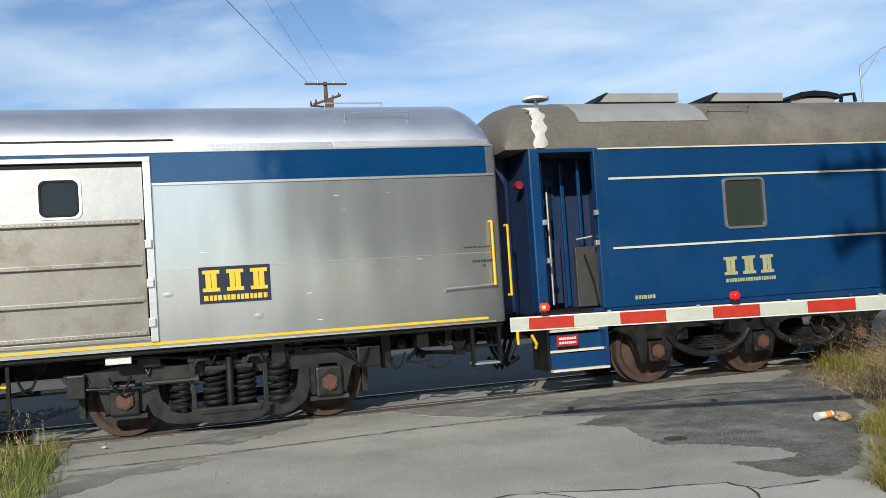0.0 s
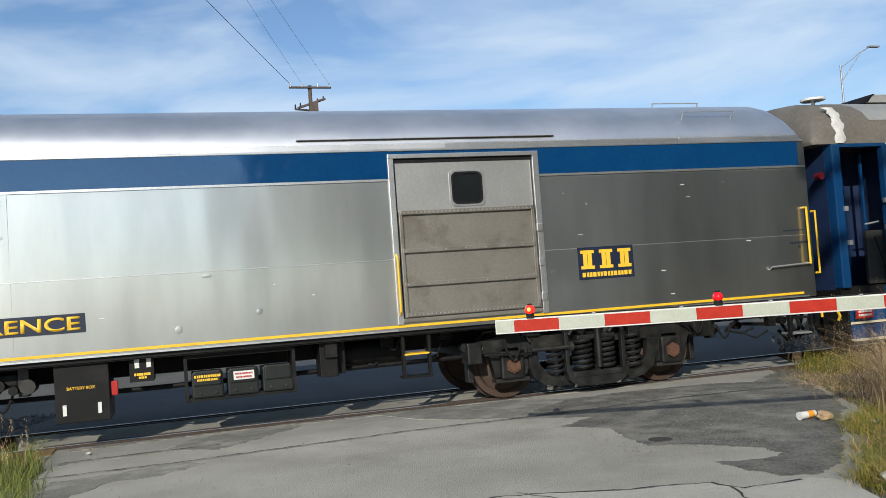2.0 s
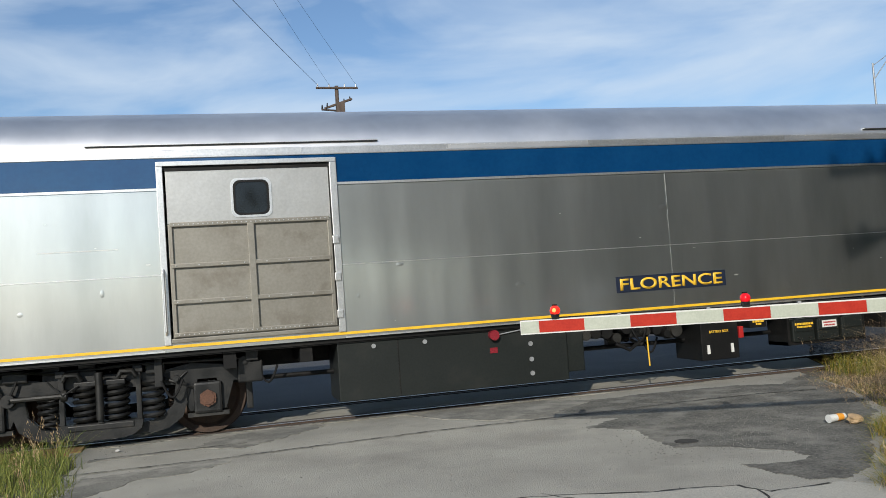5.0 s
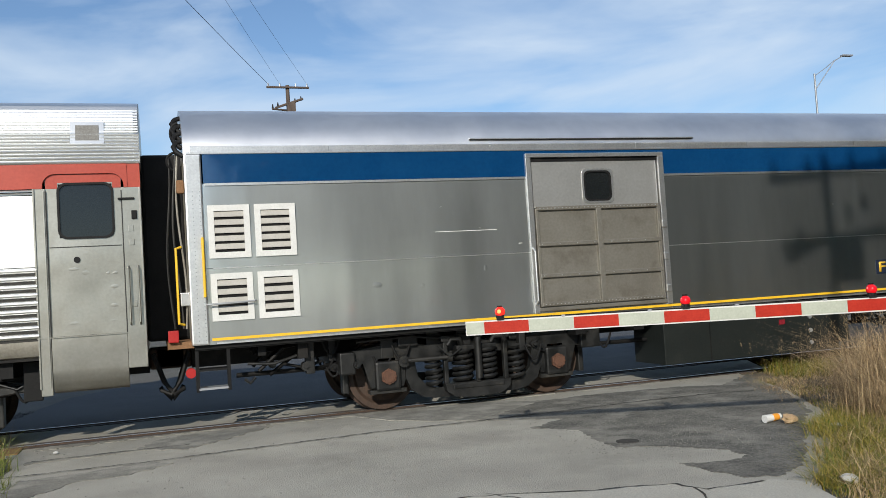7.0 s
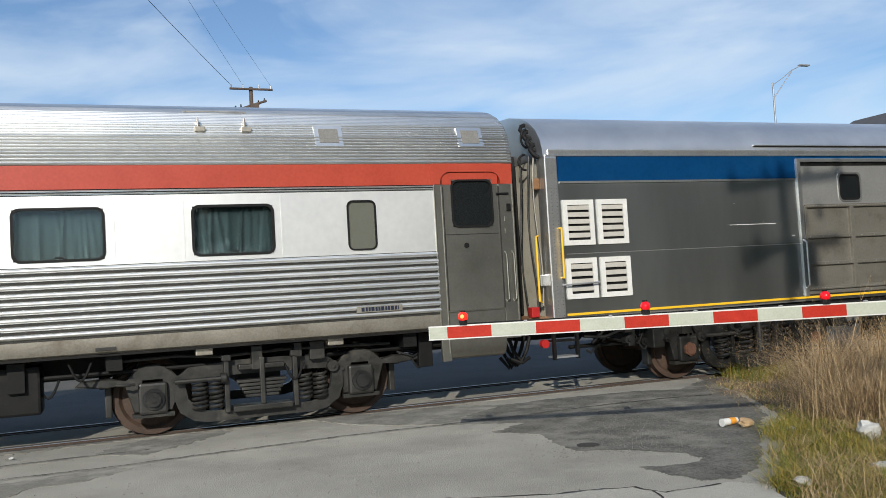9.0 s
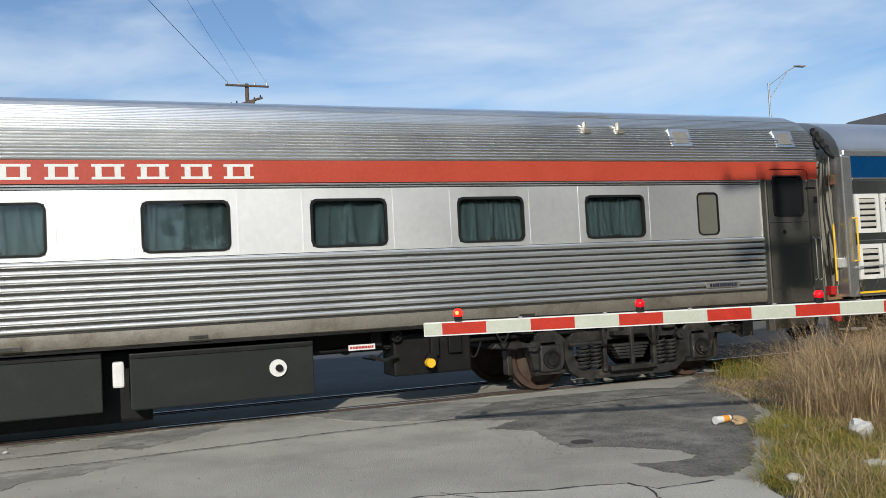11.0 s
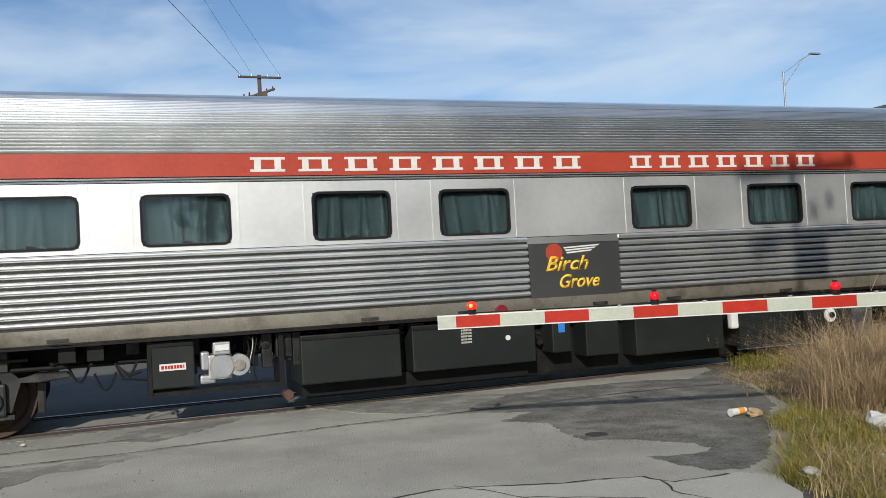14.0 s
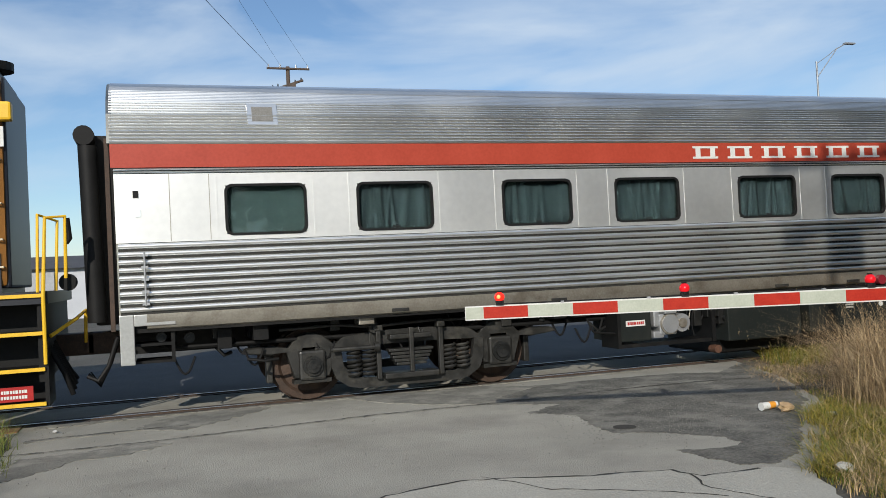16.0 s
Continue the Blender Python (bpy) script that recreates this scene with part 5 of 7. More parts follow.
def sleeping_car():
    car = thing("sleeping_car", (-30.85, 0, 0), "stainless steel sleeping car with fluted sides and a red letter band", "railway car", "train cars")
    A, B = -43.41, -18.29
    door0, door1 = -19.30, -18.50
    wall_end = -19.42
    # white window band with real openings
    holes = [(a + 0.012, b - 0.012, 2.127, 2.708) for a, b in S_WINDOWS] + [(-20.585, -20.245, 2.13, 2.725)]
    side_band(car, A, wall_end, 2.06, 2.855, holes, STEEL_FLAT, name="window_band_panel", label="pale flat stainless window band")
    for a, b in S_WINDOWS:
        w = car_window(car, a, b, 2.115, 2.72, a > -42, folds=8 + int(abs(a) * 7) % 4)
        if a < -42:
            part("blind", boxes((a - 0.02, b + 0.02, -1.43, -1.42, 2.09, 2.74)), BLIND, w, "drawn teal blind")
        for u in (a - 0.105, b + 0.085):
            part("band_seam", boxes((u, u + 0.02, -1.524, -1.51, 2.07, 2.85)), STEEL_FLAT, car)
    bm = ring(bmesh.new(), rounded(-20.605, -20.225, 2.11, 2.745, 0.08), rounded(-20.585, -20.245, 2.13, 2.725, 0.06), -1.535, -1.47)
    nw = part("window", bm, RUBBER, car, "narrow frosted lavatory window")
    part("pane", plate(rounded(-20.59, -20.24, 2.125, 2.73, 0.05), -1.51, -1.50), FROSTED, nw)
    # mouldings between band and letter board
    for z in (2.866, 2.899):
        part("moulding", fluted(A, wall_end, z, z + 0.019, 1, -1.517, 0.020), STEEL, car, smooth=True)
    # near-black sheet puts the recess shade between the beads into colour
    part("moulding_backing", boxes((A, wall_end, -1.512, -1.47, 2.855, 2.93)), RUBBER, car)
    part("letter_board", boxes((A - 0.03, -19.36, -1.522, -1.47, 2.93, 3.202)), RED_BAND, car, "faded red letter band")
    part("letter_board", boxes((B - 0.14, B, -1.522, -1.40, 2.93, 3.202)), RED_BAND, car)
    plain_letters(car, -35.68, -31.0, 2.978, 3.155, 8, WHITE, -1.5225)
    plain_letters(car, -30.37, -26.93, 2.978, 3.155, 7, WHITE, -1.5225)
    # fluted lower side, broken by the name panel
    part("fluted_side", fluted(A + 0.02, -32.05, 1.235, 2.055, 9), STEEL, car, "polished stainless fluting", smooth=True)
    part("fluted_side", fluted(-30.64, wall_end, 1.235, 2.055, 9), STEEL, car, smooth=True)
    # dark strips that paint the shade lying between the flutes
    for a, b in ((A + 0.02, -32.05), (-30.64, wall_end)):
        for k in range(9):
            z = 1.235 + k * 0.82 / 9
            part("flute_groove_shade", boxes((a, b, -1.513, -1.50, z, z + 0.027)), GROOVE, car)
    part("fluted_side_rim", boxes((-32.05, -30.64, -1.53, -1.47, 1.96, 2.05)), STEEL, car)
    sign = part("name_panel", boxes((-32.04, -30.65, -1.535, -1.47, 1.225, 1.955)), GREY_SIGN, car, "grey panel with gold script reading Birch Grove")
    part("emblem_disc", disc(bmesh.new(), -31.66, -1.541, -1.534, 1.83, 0.125, 28), RED_BAND, sign)
    for k in range(3):
        part("emblem_wing", prism(bmesh.new(), [(-31.52 + 0.02 * k, 1.90 - 0.035 * k), (-30.95 - 0.06 * k, 1.925 - 0.035 * k), (-30.98 - 0.06 * k, 1.905 - 0.035 * k), (-31.5 + 0.02 * k, 1.88 - 0.035 * k)], -1.540, -1.534, axis="y"), WHITE, sign)
    part("name_lettering", lettering("Birch", -31.80, 1.58, -1.542, 0.20, 0.66, 0.003, 0.35), GOLD, sign)
    part("name_lettering", lettering("Grove", -31.60, 1.34, -1.542, 0.19, 0.62, 0.003, 0.35), GOLD, sign)
    skirt = prism(bmesh.new(), [(-1.535, 1.235), (-1.53, 1.14), (-1.50, 1.07), (-1.42, 1.03), (-1.30, 1.02), (-1.30, 1.235)], A + 0.3, wall_end)
    sk = part("side_sill", skirt, SKIRT, car, "grimy rounded steel sill", smooth=True)
    for u in (-34.4, -33.1, -31.1, -29.9, -27.9, -23.6, -38.0, -40.2):
        part("sill_step", boxes((u, u + 0.22, -1.548, -1.52, 1.085, 1.125), bevel=0.004), TRUCK_GREY, sk)
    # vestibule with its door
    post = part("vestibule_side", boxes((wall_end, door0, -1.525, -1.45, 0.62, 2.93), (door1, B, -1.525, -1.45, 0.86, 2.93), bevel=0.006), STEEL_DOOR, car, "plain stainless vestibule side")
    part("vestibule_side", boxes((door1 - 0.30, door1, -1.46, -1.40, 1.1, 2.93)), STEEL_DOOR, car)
    turn = [math.radians(15 * k) for k in range(7)]
    arch = [(-19.47, 2.93)] + [(-19.39 - 0.08 * math.cos(a), 3.122 + 0.08 * math.sin(a)) for a in turn] + [(B - 0.14, 3.202), (B - 0.14, 2.93), (door1 + 0.03, 2.93)]
    arch += [(door1 - 0.11 + 0.14 * math.cos(a), 2.955 + 0.14 * math.sin(a)) for a in turn] + [(door0 + 0.11 - 0.14 * math.sin(a), 2.955 + 0.14 * math.cos(a)) for a in turn] + [(door0 - 0.03, 2.93)]
    part("door_arch", prism(bmesh.new(), arch, -1.532, -1.45, axis="y"), RED_BAND, car, "red arched door surround")
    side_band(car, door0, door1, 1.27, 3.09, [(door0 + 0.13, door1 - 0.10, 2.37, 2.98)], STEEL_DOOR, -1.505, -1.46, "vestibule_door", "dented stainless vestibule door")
    part("door_top", boxes((door0 + 0.002, door1 - 0.002, -1.509, -1.46, 2.996, 3.09), (door0 + 0.002, door0 + 0.125, -1.509, -1.46, 2.93, 2.996), (door1 - 0.095, door1 - 0.002, -1.509, -1.46, 2.93, 2.996)), RED_BAND, car)
    part("door_window_seal", ring(bmesh.new(), rounded(door0 + 0.115, door1 - 0.085, 2.355, 2.995, 0.10), rounded(door0 + 0.14, door1 - 0.11, 2.38, 2.97, 0.085), -1.52, -1.47), RUBBER, car)
    pane = part("door_pane", plate(rounded(door0 + 0.12, door1 - 0.09, 2.36, 2.99, 0.08), -1.495, -1.488), DARK_GLASS, car)
    pane.visible_shadow = False
    trap = [(-1.515, 1.255), (-1.518, 0.90), (-1.508, 0.78), (-1.47, 0.69), (-1.40, 0.64), (-1.32, 0.63), (-1.32, 1.255)]
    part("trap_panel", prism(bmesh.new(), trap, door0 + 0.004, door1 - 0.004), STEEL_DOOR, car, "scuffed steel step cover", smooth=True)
    for u in (door0 - 0.006, door1 - 0.006):
        part("door_seam", boxes((u, u + 0.012, -1.5275, -1.50, 1.27, 2.90)), GROOVE, car)
    part("sill_ledge", boxes((wall_end - 0.02, door1 + 0.02, -1.535, -1.50, 1.256, 1.268)), STEEL_DOOR, car)
    part("door_edge_bead", boxes((wall_end - 0.012, wall_end + 0.008, -1.540, -1.52, 0.70, 2.93), bevel=0.004), STEEL_DOOR, car)
    part("door_edge_bead", boxes((door0 - 0.028, door0 - 0.012, -1.536, -1.52, 0.72, 2.90), bevel=0.004), STEEL_DOOR, car)
    part("door_edge_bead", boxes((B - 0.02, B, -1.536, -1.50, 0.88, 2.93), bevel=0.004), STEEL_DOOR, car)
    rnd = random.Random(15)
    bm = bmesh.new()
    for _ in range(16):
        u, z, r = rnd.uniform(door0 + 0.08, door1 - 0.08), rnd.choice((rnd.uniform(1.95, 2.2), rnd.uniform(1.4, 2.2))), rnd.uniform(0.012, 0.04)
        bmesh.ops.create_icosphere(bm, subdivisions=2, radius=r, matrix=Matrix.Translation((u, -1.504, z)) @ Matrix.Diagonal((rnd.uniform(0.6, 2.2), 0.05, rnd.uniform(0.5, 1.2), 1)))
    tagged(part("dented_relief", bm, STEEL_DOOR, car, smooth=True), kind="stuff")
    for z in (2.42, 2.26, 1.55):
        part("marker_plate", boxes((door1 + 0.06, door1 + 0.12, -1.53, -1.52, z, z + 0.07), bevel=0.004), STEEL_DOOR, car)
    part("door_lock", disc(bmesh.new(), -19.0, -1.52, -1.50, 2.12, 0.035, 12), BLACK, car)
    part("door_belt", boxes((door0 + 0.02, door1 - 0.02, -1.509, -1.50, 2.262, 2.272)), GROOVE, car)
    part("door_latch", boxes((door1 - 0.04, door1 + 0.14, -1.545, -1.52, 2.785, 2.81), bevel=0.006), BLACK, car)
    part("door_button", boxes((door1 + 0.10, door1 + 0.16, -1.545, -1.52, 2.56, 2.66), bevel=0.006), BLACK, car)
    for u in (door1 + 0.045, door1 + 0.15):
        grab(car, [(u, -1.525, 1.35), (u, -1.575, 1.38), (u, -1.575, 1.98), (u, -1.525, 2.02)], 0.011, STEEL_DOOR)
    # number board written as bars
    nb = part("number_board", boxes((-20.55, -19.95, -1.556, -1.54, 1.325, 1.40)), SKIRT, car)
    bars(nb, "number_bars", [(-20.49, -20.0, 1.338, 1.388)], -1.557, NAVY)
    # roof
    roof = part("roof", roof_shell(S_ROOF, A - 0.03, B, 0, 0.0, 3.205, 1), STEEL_ROOF, car, "finely fluted stainless roof", smooth=True)
    part("roof_end_cap", roof_shell([(y * 1.004, z + 0.006) for y, z in S_ROOF], B - 0.05, B + 0.01, 0, 0, 3.21), STEEL_DOOR, roof)
    part("roof_end_cap", roof_shell([(y * 1.004, z + 0.006) for y, z in S_ROOF], A - 0.06, A, 0, 0, 3.21), STEEL_DOOR, roof)
    for u in (-41.87, -20.95, -19.02):
        fr = [(-1.475, 3.43), (-1.375, 3.70)]
        tilt = Vector((0, fr[1][0] - fr[0][0], fr[1][1] - fr[0][1]))
        out = Vector((0, -tilt.z, tilt.y)).normalized()
        vent = None
        for nm, m, e, o in (("roof_vent", STEEL_ROOF, 0.0, 0.03), ("vent_mesh", ROOF_SCREEN, 0.055, 0.036)):
            bm = bmesh.new()
            base = [Vector((u + (0.36 - e if i in (1, 2) else e), fr[0][0], fr[0][1])) + tilt * ((1 - e * 3) if i > 1 else e * 3) for i in range(4)]
            lo = [bm.verts.new(p - out * 0.03) for p in base]
            hi = [bm.verts.new(p + out * o) for p in base]
            bm.faces.new(hi)
            for i in range(4):
                bm.faces.new((lo[i], lo[(i + 1) % 4], hi[(i + 1) % 4], hi[i]))
            ob = part(nm, bm, m, vent or roof, "square roof ventilator" if not vent else "")
            vent = vent or ob
    for u in (-22.4, -21.85):
        part("roof_bracket", boxes((u, u + 0.12, -1.46, -1.34, 3.62, 3.68), (u + 0.03, u + 0.05, -1.44, -1.36, 3.66, 3.79), bevel=0.006), SKIRT, roof)
    part("roof_handrail", rods([(-22.5, -1.10, 3.86), (-22.5, -1.12, 3.93), (-21.75, -1.12, 3.93), (-21.75, -1.10, 3.86)], 0.011), SKIRT, roof)
    part("far_side", boxes((A, B, 1.47, 1.52, 1.05, 3.235)), STEEL, car)
    part("inner_wall", boxes((A + 0.1, -19.5, -1.25, -1.2, 1.1, 3.2)), DARK_IN, car)
    part("inner_wall", boxes((-19.46, B - 0.1, -0.6, -0.56, 1.1, 3.2)), DARK_IN, car)
    part("inner_door_window", boxes((-19.15, -18.85, -0.64, -0.61, 2.3, 2.65)), CURTAIN, car)
    part("end_wall", boxes((A, A + 0.05, -1.46, 1.46, 1.0, 3.24)), STEEL_DOOR, car)
    part("end_wall", boxes((B - 0.06, B, -1.40, 1.46, 1.0, 3.24)), STEEL_DOOR, car)
    part("floor", boxes((A, B, -1.46, 1.46, 1.02, 1.09)), BLACK, car)
    # far end: plated corner, ladder rungs, tall bellows
    part("corner_step", boxes((A, A + 0.16, -1.53, -1.3, 0.66, 1.235), (A + 0.16, A + 0.62, -1.53, -1.3, 1.10, 1.235), bevel=0.01), ALU_DOOR_TOP, car)
    part("step_well", boxes((A + 0.16, A + 0.60, -1.4, -0.9, 0.66, 0.69), (A + 0.16, A + 0.60, -1.4, -0.9, 0.86, 0.89), (A + 0.56, A + 0.60, -1.42, -1.36, 0.66, 1.1)), BLACK, car)
    part("ladder_rail", rods([(A + 0.30, -1.60, 1.33), (A + 0.30, -1.60, 1.95)], 0.012), GALV, car)
    for k in range(5):
        part("ladder_bracket", boxes((A + 0.26, A + 0.34, -1.61, -1.53, 1.34 + k * 0.14, 1.37 + k * 0.14)), GALV, car)
    for u, z in ((A + 0.2, 2.58), (A + 0.22, 2.36)):
        part("hatch", boxes((u, u + 0.06, -1.53, -1.515, z, z + 0.08)), BLACK if z > 2.5 else STEEL, car)
    for u in (A + 0.6, A + 1.05):
        part("panel_seam", boxes((u, u + 0.008, -1.5225, -1.51, 2.07, 2.85)), SKIRT, car)
    part("bellows_column", rods([(A - 0.27, -0.85, 1.15), (A - 0.31, -0.85, 3.28)], 0.11, 14), RUBBER, car, "tall black gangway bellows", smooth=True)
    part("bellows_roll", rods([(A - 0.34, -0.95, 3.40), (A - 0.34, 0.95, 3.40)], 0.12, 14), RUBBER, car, smooth=True)
    part("gangway_post", boxes((A - 0.10, A - 0.05, -1.32, -1.24, 1.05, 3.3)), RUST, car)
    # underframe boxes
    part("centre_sill", boxes((A, B, -0.35, 0.35, 0.70, 1.03)), BLACK, car)
    rows = [(-33.70, -31.94, 0.37, 0.97), (-31.68, -31.39, 0.46, 0.97), (-31.16, -30.63, 0.37, 0.99), (-30.36, -28.86, 0.31, 1.0), (-28.56, -26.40, 0.30, 0.96), (-35.15, -33.86, 0.34, 0.95), (-36.92, -36.42, 0.45, 1.0)]
    made = []
    for a, b, c, d in rows:
        made.append(part("equipment_box", boxes((a, b, -1.38, -0.6, c, d), bevel=0.015), BOX_GREEN, car, "dark green-black underfloor equipment box"))
        part("box_lid", boxes((a + 0.01, b - 0.01, -1.395, -1.36, d - 0.06, d - 0.02), bevel=0.004), BLACK, made[-1])
    part("lower_rail", boxes((-35.1, -31.95, -1.10, -0.6, 0.16, 0.36)), BLACK, car)
    # added block: fills the dark under the car where the far road showed
    part("underfloor_dark_block", boxes((-35.05, -28.3, -1.0, 0.4, 0.12, 0.98), bevel=0.05), BLACK, car, "black block standing in for the dark under the floor")
    bars(made[0], "box_lettering", [(-33.02, -32.87, 0.85 - k * 0.04, 0.875 - k * 0.04) for k in range(5)], -1.381, LOUVRE)
    part("white_button", disc(bmesh.new(), -32.35, -1.395, -1.379, 0.72, 0.035, 16), WHITE, made[0])
    part("blue_emblem", boxes((-31.585, -31.485, -1.392, -1.379, 0.73, 0.87), bevel=0.006), BLUE_SIGN, made[1], "blue emblem plate")
    part("notice", boxes((-31.08, -30.72, -1.392, -1.379, 0.90, 0.96)), WHITE, made[2])
    bars(made[2], "notice_lettering", [(-31.06, -30.74, 0.915, 0.945)], -1.393, RED_SIGN)
    part("marker_lamp", disc(bmesh.new(), -32.50, -1.60, -1.50, 1.10, 0.075, 18), LENS_OFF, car, "round red marker lamp", smooth=True)
    part("white_canister", boxes((-28.75, -28.62, -1.45, -1.34, 0.58, 0.88), bevel=0.03), WHITE, car)
    part("dial", disc(bmesh.new(), -26.85, -1.41, -1.37, 0.66, 0.105, 24), WHITE, car, "white round gauge")
    part("dial_centre", disc(bmesh.new(), -26.84, -1.44, -1.40, 0.66, 0.045, 16), BLACK, car)
    part("small_notice", boxes((-25.95, -25.6, -1.39, -1.38, 0.80, 0.87)), WHITE, car)
    bars(car, "notice_lettering", [(-25.93, -25.62, 0.82, 0.85)], -1.391, RED_SIGN)
    part("yellow_cap", disc(bmesh.new(), -24.85, -1.40, -1.30, 0.56, 0.06, 20), YELLOW, car, "yellow cap of a drain valve", smooth=True)
    part("valve_box", boxes((-25.3, -24.2, -1.2, -0.7, 0.40, 0.95), bevel=0.03), BLACK, car)
    # motor set
    part("motor_frame", boxes((-36.95, -36.90, -1.38, -0.9, 0.36, 1.02), (-35.42, -35.36, -1.38, -0.9, 0.36, 1.02), (-36.95, -35.36, -1.36, -0.9, 0.36, 0.41)), BLACK, car)
    mo = part("generator_motor", boxes((-36.26, -35.98, -1.34, -1.0, 0.50, 0.80), (-36.34, -36.24, -1.32, -1.08, 0.62, 0.84), (-36.36, -36.18, -1.33, -1.05, 0.46, 0.56), bevel=0.025), GALV, car, "pale grey generator motor")
    for k in range(7):
        part("cooling_fin", disc(bmesh.new(), -36.10, -1.365 + k * 0.003 - 0.02 * (k % 2), -1.33, 0.655, 0.15 - k * 0.019, 20), GALV if k % 2 else SKIRT, mo)
    part("motor_end", disc(bmesh.new(), -35.90, -1.36, -1.0, 0.66, 0.13, 18), GALV, mo)
    part("motor_end", disc(bmesh.new(), -35.90, -1.385, -1.36, 0.66, 0.07, 16), SKIRT, mo)
    part("terminal_box", boxes((-36.20, -36.0, -1.395, -1.2, 0.80, 0.95), bevel=0.015), GALV, mo)
    for k in range(3):
        part("motor_hose", rods([(-35.80 + 0.05 * k + 0.03 * math.sin(j * 0.6 + k), -1.30 - 0.02 * k, 0.98 - j * (0.05 + 0.012 * k)) for j in range(8)], 0.009), SKIRT if k % 2 else RUBBER, mo, smooth=True)
    part("motor_plate", boxes((-36.18, -36.02, -1.41, -1.399, 0.85, 0.92)), WHITE, mo)
    part("notice", boxes((-36.82, -36.52, -1.392, -1.379, 0.66, 0.74)), WHITE, car)
    bars(car, "notice_lettering", [(-36.80, -36.54, 0.68, 0.72)], -1.393, RED_SIGN)
    part("orange_cap", disc(bmesh.new(), -35.32, -1.36, -1.2, 0.24, 0.06, 16), RUST_HUB, car)
    for u in (-37.6, -23.5, -19.9, -41.9, -37.9):
        part("cross_bearer", boxes((u, u + 0.18, -1.36, 1.36, 0.84, 1.03)), BLACK, car)
    part("air_pipe", rods([(A + 0.6, -1.1, 0.80), (-38.0, -1.1, 0.78), (-34.0, -0.8, 0.76), (-24.0, -1.1, 0.80), (B - 0.4, -1.1, 0.82)], 0.028), BLACK, car)
    for u in (-40.6, -39.0, -22.5, -20.9):
        part("jacking_pad", boxes((u, u + 0.2, -1.40, -1.1, 0.94, 1.03), bevel=0.01), SKIRT, car)
    clutter(car, -26.2, -23.8, 16, 81)
    clutter(car, -20.0, -19.5, 6, 82)
    clutter(car, -38.0, -35.2, 16, 83)
    clutter(car, -35.75, -35.1, 12, 87, TRUCK)
    clutter(car, -33.95, -33.6, 6, 88, TRUCK)
    clutter(car, -35.2, -31.2, 14, 89, TRUCK)
    clutter(car, -43.0, -41.6, 12, 84)
    clutter(car, -41.6, -38.2, 12, 85, TRUCK_GREY)
    clutter(car, -23.4, -20.0, 12, 86, TRUCK_GREY)
    bogie_four(car, -22.99, -20.44, TRUCK_GREY, TRUCK)
    bogie_four(car, -41.17, -38.63, TRUCK_GREY, TRUCK)
    coupler(car, A, -1)
    coupler(car, B, 1)
    return car


